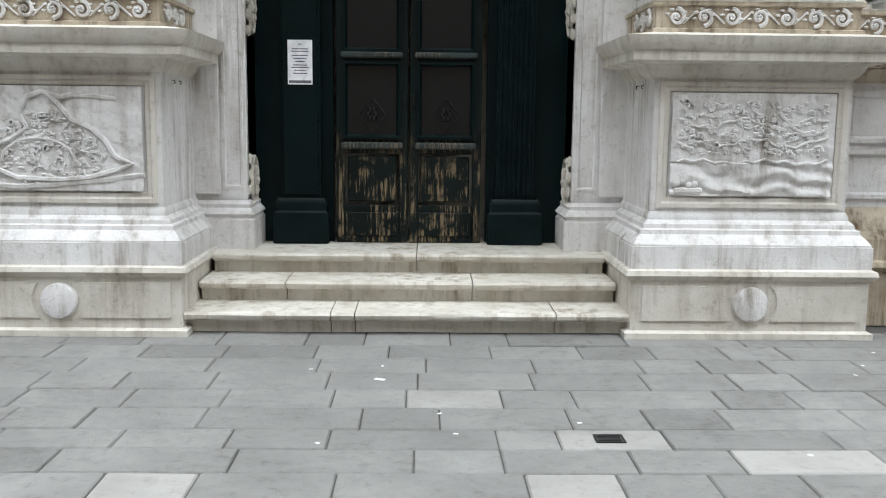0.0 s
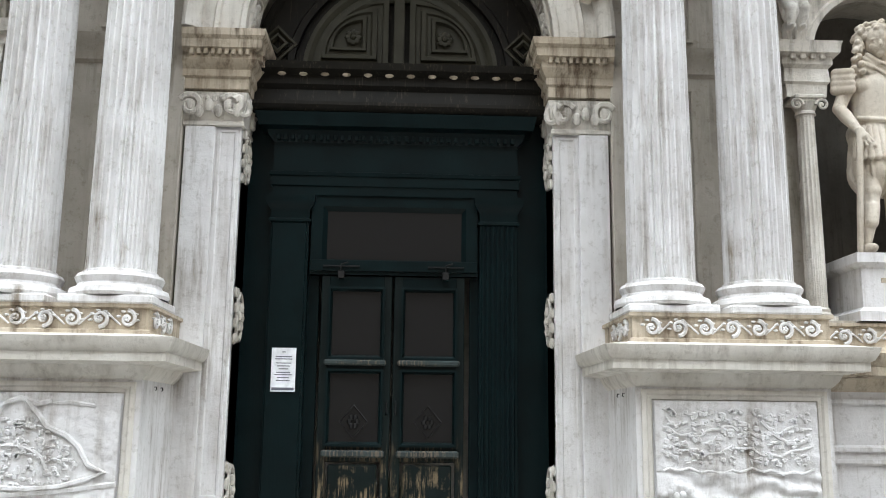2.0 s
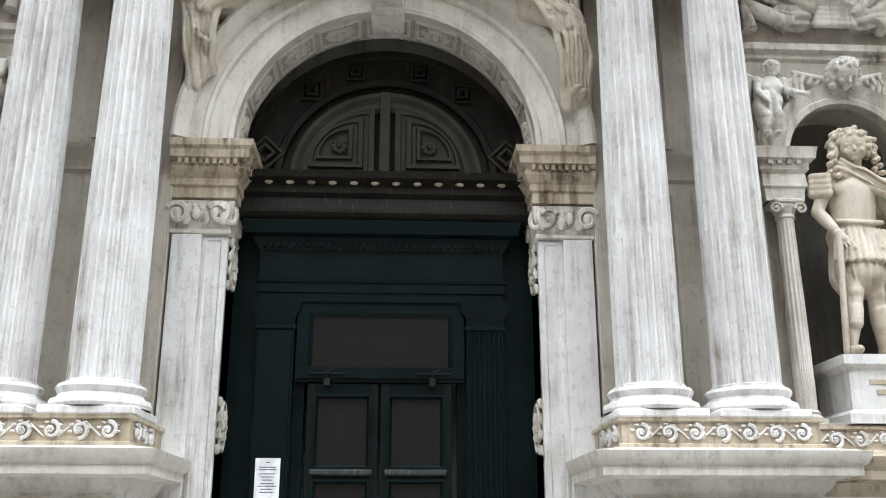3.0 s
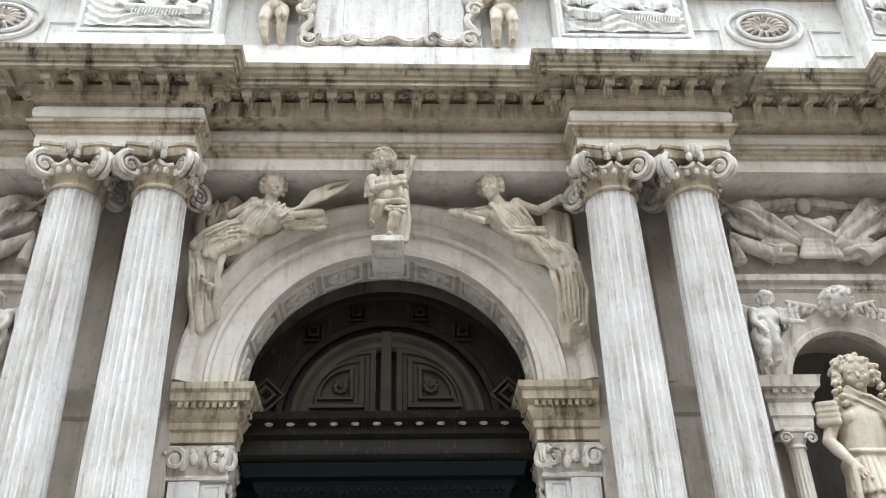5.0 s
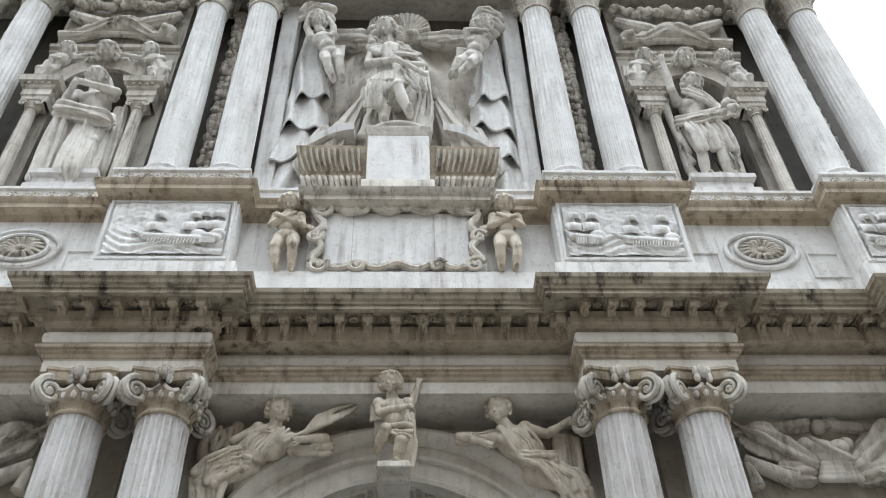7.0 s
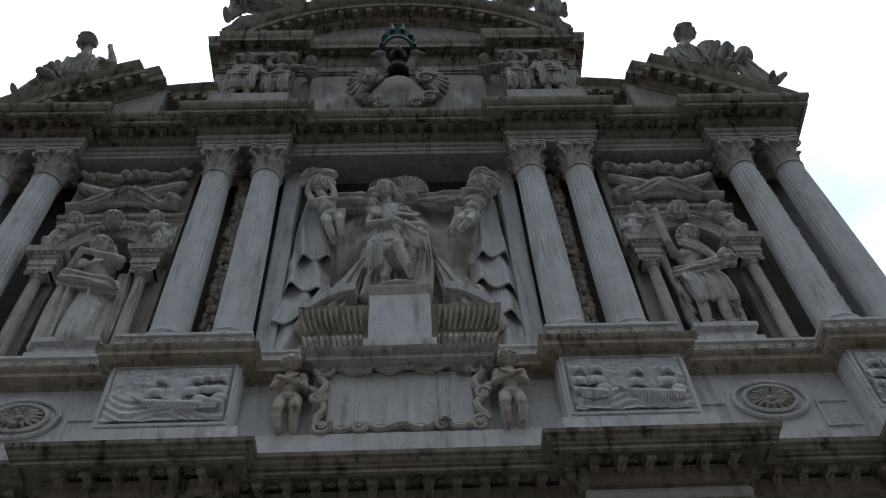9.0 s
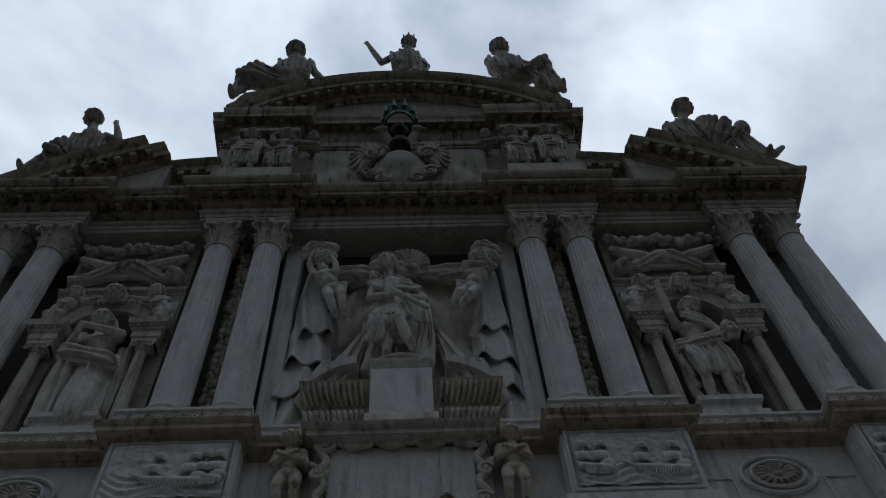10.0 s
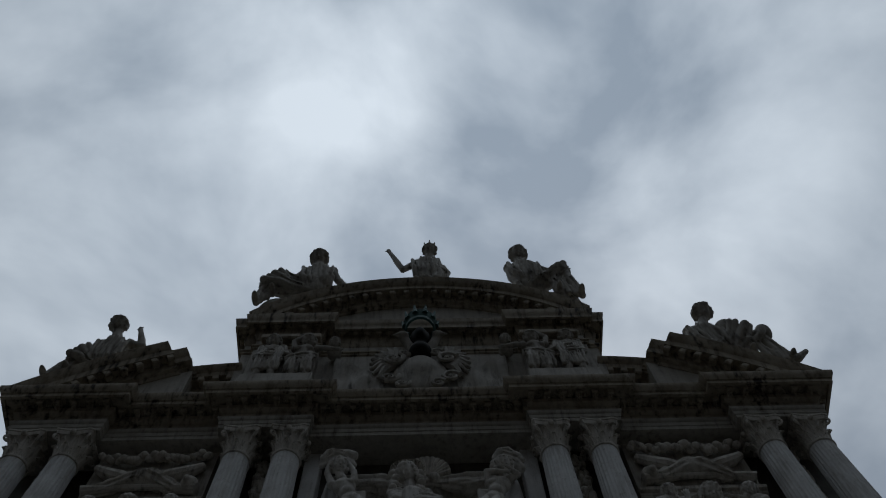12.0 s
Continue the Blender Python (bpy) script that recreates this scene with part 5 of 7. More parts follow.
def body(s, head, chest, pelvis, arms, legs, side=(1, 0, 0), fat=1.0, curls=1.0, face=(0, -0.72, -0.7)):
    """Limbs of a carved figure from its joints; s = 1 is a person's size."""
    head, chest, pelvis, side, face = (Vector(v) for v in (head, chest, pelvis, side, face))
    out = []
    r = 0.12 * s * (1.25 if fat > 1.1 else 1.0)
    f = face.normalized()
    u = (Vector((0, 0, 1)) - f * f.z).normalized()
    w = f.cross(u)
    P = lambda a, b, c: head + (w * a + f * b + u * c) * r
    E = lambda c, g: ("ell", c, (g * r, g * r, g * r))
    out += [("ell", head, (r * 0.86, r * 0.9, r * 0.98)), E(P(0, 0.28, -0.32), 0.66), E(P(0, 0.1, 0.3), 0.82)]
    out += [("cap", P(-0.42, 0.78, 0.16), P(0.42, 0.78, 0.16), r * 0.12, r * 0.12), ("cap", P(-0.1, 0.84, -0.46), P(0.1, 0.84, -0.46), r * 0.11, r * 0.11), E(P(0, 0.68, -0.78), 0.25)]
    out += [E(P(q * 0.4, 0.66, -0.28), 0.24) for q in (-1, 1)]
    out += [("cut", P(q * 0.33, 0.95, -0.02), (r * 0.17, r * 0.17, r * 0.17)) for q in (-1, 1)]
    out += [("cut", P(q * 0.12, 1.02, -0.62), (r * 0.1, r * 0.1, r * 0.08)) for q in (-1, 0, 1)]
    out += [E(P(q * 0.33, 0.77, -0.02), 0.12) for q in (-1, 1)]
    out += [("cap", P(0, 0.86, 0.12), P(0, 1.1, -0.24), r * 0.08, r * 0.13)]
    rnd = random.Random(int(abs(head.x * 97 + head.z * 31)))
    if curls:
        n = 74
        for i in range(n):
            z = 1 - 1.5 * (i + 0.5) / n
            a = i * 2.39996 + rnd.uniform(-0.2, 0.2)
            q = math.sqrt(1 - z * z)
            a3, b3, c3 = q * math.cos(a), q * math.sin(a), z
            if b3 > 0.3 and c3 < 0.68:
                continue
            g = rnd.uniform(0.2, 0.28) * curls
            out.append(E(P(a3 * 1.02, b3 * 1.0, c3 * 1.08 + 0.05), g))
            if i % 2:
                out.append(("cut", P(a3 * 1.3, b3 * 1.28, c3 * 1.36 + 0.05), (r * 0.09, r * 0.09, r * 0.09)))
    out.append(("cap", head - u * r * 0.7, chest + (head - chest) * 0.4, 0.06 * s * fat, 0.075 * s * fat))
    out.append(("ell", chest, (0.175 * s * fat, 0.125 * s * fat, 0.19 * s)))
    out.append(("cap", chest, pelvis.lerp(chest, 0.3), 0.13 * s * fat, 0.115 * s * fat))
    out.append(("cap", pelvis.lerp(chest, 0.3), pelvis, 0.115 * s * fat, 0.14 * s * fat))
    out.append(("ell", pelvis, (0.17 * s * fat, 0.135 * s * fat, 0.13 * s)))
    out += [("ell", chest + side * 0.08 * s * q + f * 0.07 * s + Vector((0, -0.03, 0.03)) * s, (0.085 * s, 0.06 * s, 0.07 * s)) for q in (-1, 1)]
    if fat > 1.1:
        out.append(("ell", pelvis.lerp(chest, 0.42) + Vector((0, -0.06 * s, 0)), (0.13 * s, 0.12 * s, 0.13 * s)))
    for sg, (el, ha) in zip((-1, 1), arms):
        el, ha = Vector(el), Vector(ha)
        sh = chest + side * 0.195 * s * sg + (head - chest).normalized() * 0.09 * s
        d = (ha - el).normalized()
        out += [("ell", sh, (0.075 * s * fat,) * 3), ("cap", sh, el, 0.062 * s * fat, 0.048 * s * fat), ("cap", el, el.lerp(ha, 0.35), 0.048 * s * fat, 0.05 * s * fat), ("cap", el.lerp(ha, 0.35), ha, 0.05 * s * fat, 0.031 * s * fat), ("cap", ha, ha + d * 0.06 * s, 0.038 * s, 0.034 * s)]
        e = d.cross(Vector((0.2, 0.9, 0.3))).normalized()
        out += [("cap", ha + d * 0.06 * s + e * q * 0.018 * s, ha + d * 0.13 * s + e * q * 0.03 * s + Vector((0, 0.012 * abs(q) * s, -0.012 * s)), 0.013 * s, 0.01 * s) for q in (-1.5, -0.5, 0.5, 1.5)]
    for sg, (kn, ft) in zip((-1, 1), legs):
        hp = pelvis + side * 0.095 * s * sg
        kn, ft = Vector(kn), Vector(ft)
        out += [("cap", hp, kn, 0.1 * s * fat, 0.066 * s * fat), ("ell", kn, (0.07 * s * fat,) * 3), ("cap", kn, kn.lerp(ft, 0.4), 0.062 * s * fat, 0.066 * s * fat), ("cap", kn.lerp(ft, 0.4), ft + Vector((0, 0, 0.05 * s)), 0.064 * s * fat, 0.04 * s * fat), ("ell", ft + Vector((0, -0.06 * s, 0.03 * s)), (0.045 * s, 0.11 * s, 0.04 * s))]
    return out


def statue(name, label, prims, voxel=0.022, k=0.03, mat=None, group="", category="statue"):
    ob = solid(name, skinned(prims, voxel * 0.62, k * 0.3), mat or FIGURE, label, category, group, sharp=180)
    return ob


def mirrored(prims, xc=0.0):
    """The same limbs, mirrored across x = xc."""
    out = []
    for p in prims:
        f = lambda v: (2 * xc - v[0], v[1], v[2])
        out.append((p[0], f(p[1]), p[2]) if p[0] in ("ell", "cut") else (p[0], f(p[1]), f(p[2]), *p[3:]))
    return out


def shifted(prims, d):
    d = Vector(d)
    return [(p[0], Vector(p[1]) + d, p[2]) if p[0] in ("ell", "cut") else (p[0], Vector(p[1]) + d, Vector(p[2]) + d, *p[3:]) for p in prims]


def wing(root, tip, w, feathers=6, drop=(0, 0, -0.22)):
    """Overlapping feathers from root to tip."""
    root, tip, drop = Vector(root), Vector(tip), Vector(drop)
    out = [("cap", root, tip, w * 0.4, w * 0.25)]
    for i in range(feathers):
        t = (i + 0.6) / feathers
        p = root.lerp(tip, t)
        out.append(("cap", p, p + drop * (0.6 + 0.5 * t) + (tip - root) * 0.12, w * 0.3, w * 0.16))
    return out


# lower storey: keystone child, reclining figures in the spandrels
part("keystone_corbel", fuse(box(-0.15, 0.15, 0.4, 0.96, 6.1, 6.17, 0.012), box(-0.13, 0.13, 0.5, 0.96, 6.17, 6.22, 0.01), tube([(-0.13, 0.62, 6.13), (0.13, 0.62, 6.13)], 0.07, 10), tube([(-0.12, 0.78, 6.2), (0.12, 0.78, 6.2)], 0.1, 10)), ARCHS, arch)
putto = body(0.68, (-0.04, 0.42, 7.03), (-0.01, 0.5, 6.78), (0.03, 0.54, 6.55), (((-0.14, 0.46, 6.72), (0.1, 0.38, 6.73)), ((0.17, 0.5, 6.88), (0.22, 0.48, 7.06))), (((-0.08, 0.4, 6.5), (-0.15, 0.5, 6.3)), ((0.06, 0.42, 6.38), (0.02, 0.5, 6.17))), fat=1.2, face=(-0.25, -0.9, -0.35))
putto += wing((-0.1, 0.6, 6.84), (-0.22, 0.64, 6.92), 0.09, 4, (0, 0, -0.16)) + folds((0.12, 0.5, 6.76), (0.17, 0.56, 6.76), (0.02, 0.5, 6.22), (0.16, 0.56, 6.22), 4, 0.028, (0.03, -0.02, 0), 1) + folds((-0.06, 0.44, 6.48), (-0.06, 0.44, 6.56), (0.14, 0.44, 6.44), (0.14, 0.46, 6.58), 3, 0.024, (0, -0.04, -0.03), 2) + [("ell", (0, 0.55, 6.19), (0.16, 0.12, 0.03))]
statue("keystone_putto", "carved stone winged child standing on the keystone of the arch", putto, 0.012, 0.012, WARMFIG)
palm = body(0.96, (-1.11, 0.68, 6.9), (-1.16, 0.8, 6.62), (-1.42, 0.86, 6.42), (((-1.5, 0.74, 6.6), (-1.28, 0.66, 6.66)), ((-0.66, 0.78, 6.66), (-0.84, 0.68, 6.58))), (((-1.74, 0.74, 6.14), (-1.68, 0.84, 5.84)), ((-1.58, 0.72, 6.18), (-1.62, 0.84, 5.8))), side=(0.8, 0, -0.3), face=(0.5, -0.8, -0.3))
palm += folds((-1.3, 0.74, 6.56), (-1.36, 0.74, 6.3), (-1.82, 0.72, 6.26), (-1.6, 0.68, 6.1), 8, 0.034, (0, -0.05, 0.02), 1)
palm += folds((-1.84, 0.74, 6.22), (-1.54, 0.7, 6.12), (-1.78, 0.92, 5.42), (-1.6, 0.94, 5.62), 7, 0.036, (0, -0.05, 0), 2)
palm += folds((-1.24, 0.68, 6.72), (-1.0, 0.7, 6.7), (-1.46, 0.72, 6.46), (-1.24, 0.76, 6.4), 7, 0.022, (0, -0.04, 0), 3)
palm += folds((-1.5, 0.9, 6.9), (-1.72, 0.92, 6.84), (-1.5, 0.92, 6.6), (-1.84, 0.94, 6.56), 5, 0.04, (0, -0.05, 0), 4)
palm += folds((-1.02, 0.78, 6.56), (-0.96, 0.8, 6.5), (-0.6, 0.84, 6.62), (-0.62, 0.84, 6.54), 3, 0.03, (0, -0.03, -0.03), 5)
palm += [("cap", (-1.02, 0.66, 6.54), (-0.5, 0.7, 6.9), 0.02, 0.016)]
for i in range(4):
    palm += strand([(-0.8 + 0.06 * i, 0.68, 6.68 + 0.045 * i), (-0.6 + 0.05 * i, 0.67, 6.76 + 0.035 * i), (-0.48 + 0.04 * i, 0.68, 6.9 + 0.02 * i)], 0.026, 0.01) + strand([(-0.84 + 0.06 * i, 0.68, 6.66 + 0.045 * i), (-0.74 + 0.06 * i, 0.67, 6.83 + 0.03 * i), (-0.58 + 0.06 * i, 0.68, 6.93 + 0.015 * i)], 0.024, 0.01)
palm += [("ell", (-1.45, 0.98, 6.4), (0.34, 0.14, 0.24)), ("ell", (-1.68, 1.0, 5.95), (0.14, 0.12, 0.4))]
statue("reclining_figure", "carved stone draped figure with palm branch reclining on the arch", palm, 0.0145, 0.016, WARMFIG)
tabl = body(0.96, (1.0, 0.68, 6.9), (1.14, 0.8, 6.62), (1.36, 0.86, 6.32), (((0.62, 0.8, 6.68), (0.82, 0.7, 6.55)), ((1.46, 0.76, 6.68), (1.6, 0.7, 6.74))), (((1.63, 0.74, 6.08), (1.71, 0.86, 5.42)), ((1.72, 0.76, 5.96), (1.76, 0.86, 5.38))), side=(0.8, 0, 0.35), face=(-0.45, -0.8, -0.35))
tabl += folds((1.2, 0.74, 6.4), (1.5, 0.78, 6.36), (1.52, 0.7, 5.98), (1.78, 0.74, 6.1), 8, 0.036, (0, -0.06, 0.02), 6)
tabl += folds((1.54, 0.7, 6.06), (1.82, 0.74, 6.08), (1.62, 0.92, 5.32), (1.84, 0.92, 5.36), 7, 0.036, (0.02, -0.05, 0), 7)
tabl += folds((0.98, 0.7, 6.72), (1.26, 0.7, 6.72), (1.22, 0.74, 6.36), (1.46, 0.76, 6.38), 8, 0.024, (-0.02, -0.05, 0), 8)
tabl += folds((1.1, 0.72, 6.46), (1.14, 0.72, 6.4), (1.5, 0.74, 6.46), (1.5, 0.74, 6.36), 3, 0.03, (0, -0.06, -0.05), 9)
tabl += folds((0.62, 0.82, 6.62), (0.66, 0.8, 6.7), (1.0, 0.8, 6.6), (1.02, 0.78, 6.72), 4, 0.034, (0, -0.03, -0.02), 10)
tabl += [("cap", (1.54 + 0.044 * i, 0.86, 6.74 - 0.01 * i), (1.54 + 0.044 * i, 0.86, 6.38 - 0.01 * i), 0.032, 0.032) for i in range(6)] + [("ell", (1.44, 1.0, 6.34), (0.2, 0.12, 0.2)), ("ell", (1.72, 1.0, 5.8), (0.12, 0.12, 0.4))]
statue("reclining_figure", "carved stone draped figure holding a tablet, reclining on the arch", tabl, 0.0145, 0.016, WARMFIG)


# niche surrounds, with little columns, archivolt, angels and a mask
def niche(s, z0, zi, storey):
    g = thing("niche_surround", "pale stone niche surround with small scrolled columns and arch", "niche", "niches")
    xc = s * BAYX
    for q in (-1, 1):
        x = xc + q * 0.7
        part("small_column", moved(fluted(0.085, 0.072, 0.1, zi - z0 - 0.62, 14, 0.1, 0.33, 14), Matrix.Translation((x, 0.8, z0))), CARVED, g)
        part("small_base", fuse(box(x - 0.12, x + 0.12, 0.68, 0.94, z0, z0 + 0.05), lathe([(0.115, 0.05), (0.12, 0.07), (0.1, 0.09), (0.108, 0.11), (0.085, 0.13)], 24, (x, 0.8, z0))), CARVED, g)
        zc = zi - 0.62
        part("small_capital", fuse(lathe([(0.075, zc - 0.01), (0.09, zc), (0.08, zc + 0.03), (0.11, zc + 0.1), (0.1, zc + 0.13)], 24, (x, 0.8, 0)), box(x - 0.13, x + 0.13, 0.68, 0.94, zc + 0.12, zc + 0.16, 0.01), spiral((x - 0.11, 0.7, zc + 0.07), 0.055, 1.5, 0.016), spiral((x + 0.11, 0.7, zc + 0.07), 0.055, 1.5, 0.016, -1, math.pi)), CARVED, g)
        pth = [(x - 0.17, 1.0), (x - 0.17, 0.74), (x + 0.17, 0.74), (x + 0.17, 1.0)]
        part("impost", sweep(pth, [(0, zi - 0.47), (0.01, zi - 0.36), (0.03, zi - 0.34), (0.02, zi - 0.22), (0.05, zi - 0.19), (0.05, zi - 0.12), (0.1, zi - 0.1), (0.11, zi - 0.03), (0.12, zi), (-0.2, zi)]), CARVED, g)
        for k in range(4):
            part("dentil", box(x - 0.15 + k * 0.085, x - 0.105 + k * 0.085, 0.66, 0.72, zi - 0.15, zi - 0.1, 0.004), CARVED, g)
    part("archivolt", moved(ring_arc(0, 0, 0, 0, zi, 0, math.pi, 36, [(0.55, 1.0), (0.55, 0.88), (0.6, 0.87), (0.62, 0.89), (0.7, 0.87), (0.74, 0.84), (0.77, 0.97)]), Matrix.Translation((xc, 0, 0))), CARVED, g)
    part("string_course", sweep([(xc - 0.95, 0.96), (xc + 0.95, 0.96)], [(0, zi + 1.0), (0.03, zi + 1.03), (0.03, zi + 1.08), (0.08, zi + 1.1), (0.09, zi + 1.16), (0, zi + 1.18)]), CARVED, g)
    return g


for s in (-1, 1):
    niche(s, 2.46, 4.87, 1)
    niche(s, 10.12, 12.45, 2)
    # angels astride the lower niche arch and the mask on its crown
    an = body(0.62, (3.53, 0.82, 5.72), (3.52, 0.86, 5.55), (3.47, 0.88, 5.37), (((3.38, 0.82, 5.5), (3.42, 0.76, 5.4)), ((3.66, 0.82, 5.5), (3.76, 0.78, 5.47))), (((3.42, 0.78, 5.24), (3.42, 0.84, 5.05)), ((3.54, 0.78, 5.24), (3.52, 0.84, 5.05))), fat=1.1) + wing((3.5, 0.92, 5.62), (3.3, 0.93, 5.72), 0.1, 4) + wing((3.58, 0.92, 5.62), (3.86, 0.93, 5.68), 0.1, 5) + [("robe", (3.48, 0.86, 5.4), (3.47, 0.86, 5.22), 0.12, 0.1, 6, 0.15), ("robe", (3.46, 0.9, 5.1), (3.45, 0.92, 4.92), 0.08, 0.05, 5, 0.2)]
    if s < 0:
        an = mirrored(an)
    statue("angel", "small carved stone angel beside a niche arch", an, 0.014, 0.018, group="niche angels")
    statue("angel", "small carved stone angel beside a niche arch", mirrored(an, s * BAYX), 0.014, 0.018, group="niche angels")
    for z, g in ((5.66, 1.0), (13.22, 1.1)):
        mk = body(1.05 * g, (s * BAYX, 0.76, z), (s * BAYX, 0.96, z - 0.08), (s * BAYX, 1.0, z - 0.08), (), ())[:-8]
        for i in range(14):
            a = -0.7 + (math.pi + 1.4) * i / 13
            mk.append(("ell", (s * BAYX + 0.14 * g * math.cos(a), 0.8, z + 0.15 * g * math.sin(a)), (0.036, 0.04, 0.036)))
        for q in (-1, 1):
            mk += wing((s * BAYX + q * 0.14, 0.88, z), (s * BAYX + q * 0.42, 0.9, z + 0.08), 0.08, 4, (0, 0, -0.1))
        statue("carved_mask", "carved stone head mask on the crown of a niche arch", mk, 0.013, 0.016, group="niche masks", category="mask")
    # upper niche angels, leaning on the arch
    an = body(0.72, (3.6, 0.78, 13.3), (3.52, 0.84, 13.12), (3.42, 0.88, 12.94), (((3.42, 0.78, 13.1), (3.55, 0.72, 13.0)), ((3.72, 0.82, 13.16), (3.92, 0.8, 13.22))), (((3.34, 0.76, 12.78), (3.36, 0.84, 12.56)), ((3.5, 0.76, 12.78), (3.44, 0.84, 12.56))), side=(0.9, 0, 0.2), fat=1.15) + wing((3.48, 0.92, 13.16), (3.3, 0.94, 13.26), 0.1, 4) + [("robe", (3.44, 0.86, 12.95), (3.38, 0.86, 12.72), 0.13, 0.12, 6, 0.14)]
    if s < 0:
        an = mirrored(an)
    statue("angel", "small carved stone angel leaning on an upper niche arch", an, 0.016, 0.02, group="upper niche angels")
    statue("angel", "small carved stone angel leaning on an upper niche arch", mirrored(an, s * BAYX), 0.016, 0.02, group="upper niche angels")


def block_base(x, y, z0, z1, w, d):
    b = thing("statue_base", "pale stone moulded block under a niche statue", "statue base", "statue bases")
    pth = [(x - w, y + d), (x - w, y - d), (x + w, y - d), (x + w, y + d)]
    part("block", sweep(pth, [(0.06, z0), (0.06, z0 + 0.08), (0.0, z0 + 0.12), (0, z1 - 0.12), (0.05, z1 - 0.08), (0.05, z1), (-w * 0.8, z1)]), MARBLE, b)
    part("top", box(x - w, x + w, y - d, y + d, z1 - 0.03, z1 + 0.004), MARBLE, b)
    return b


nb = block_base(4.14, 0.9, 2.46, 3.02, 0.36, 0.3)
for k, wd in enumerate((0.4, 0.3)):
    part("inscription_bar", box(4.14 - wd / 2, 4.14 + wd / 2, 0.592, 0.604, 2.78 - k * 0.08, 2.82 - k * 0.08, 0.002), TAN, nb)
soldier = body(1.1, (4.12, 0.68, 4.88), (4.1, 0.8, 4.48), (4.07, 0.82, 4.1), (((3.76, 0.74, 4.3), (3.85, 0.6, 4.06)), ((4.48, 0.82, 4.26), (4.4, 0.66, 4.1))), (((3.96, 0.68, 3.56), (3.88, 0.7, 3.03)), ((4.17, 0.74, 3.56), (4.24, 0.84, 3.03))), face=(-0.35, -0.9, -0.2))
rh = random.Random(3)
for i in range(80):
    a = -0.6 + (math.pi + 1.2) * i / 79
    q = rh.uniform(0.12, 0.19)
    soldier.append(("ell", (4.13 + q * 1.15 * math.cos(a), 0.72 + rh.uniform(-0.05, 0.05), 4.9 + q * math.sin(a)), (0.026, 0.034, 0.028)))
for i in range(22):
    soldier.append(("ell", (4.12 + (0.2 + 0.03 * math.sin(i)) * (1 if i % 2 else -1), 0.68 + 0.04 * math.sin(2 * i), 4.82 - 0.012 * i), (0.028, 0.036, 0.026)))
soldier += [("robe", (4.1, 0.8, 4.48), (4.08, 0.82, 4.14), 0.205, 0.19, 4, 0.015), ("cap", (3.9, 0.68, 4.2), (4.1, 0.62, 4.17), 0.022, 0.022), ("cap", (4.1, 0.62, 4.17), (4.3, 0.7, 4.2), 0.022, 0.022), ("robe", (4.07, 0.82, 4.12), (4.07, 0.8, 3.76), 0.18, 0.225, 16, 0.05)]
soldier += [("cap", (3.88 + 0.046 * i, 0.64 + 0.05 * abs(i - 4.5) / 4.5, 4.12), (3.83 + 0.056 * i, 0.57 + 0.07 * abs(i - 4.5) / 4.5, 3.84), 0.022, 0.03) for i in range(10)]
soldier += [("cap", (3.9 + 0.04 * i, 0.66, 4.02), (3.9 + 0.04 * i, 0.6, 3.94), 0.012, 0.016) for i in range(0, 10, 2)]
soldier += folds((3.92, 0.7, 4.7), (4.0, 0.66, 4.76), (4.46, 0.72, 4.4), (4.42, 0.66, 4.5), 4, 0.03, (0, -0.06, -0.03), 1)
soldier += folds((4.34, 1.0, 4.6), (4.56, 0.95, 4.5), (4.3, 1.02, 3.1), (4.6, 0.98, 3.2), 6, 0.05, (0.02, -0.06, 0), 2)
soldier += [("cap", (3.76 - 0.005 * i, 0.75, 4.62 - 0.05 * i), (3.84, 0.66, 4.6 - 0.05 * i), 0.045, 0.04) for i in range(4)]
soldier += [("cap", (3.84, 0.57, 4.06), (3.79, 0.6, 3.05), 0.028, 0.026), ("cap", (3.94, 0.67, 3.42), (3.92, 0.66, 3.3), 0.07, 0.066), ("cap", (4.19, 0.74, 3.42), (4.2, 0.75, 3.3), 0.07, 0.066)]
statue("armoured_statue", "tan-stained marble statue of a wigged soldier standing in the niche", soldier, 0.0145, 0.015, WARMFIG)

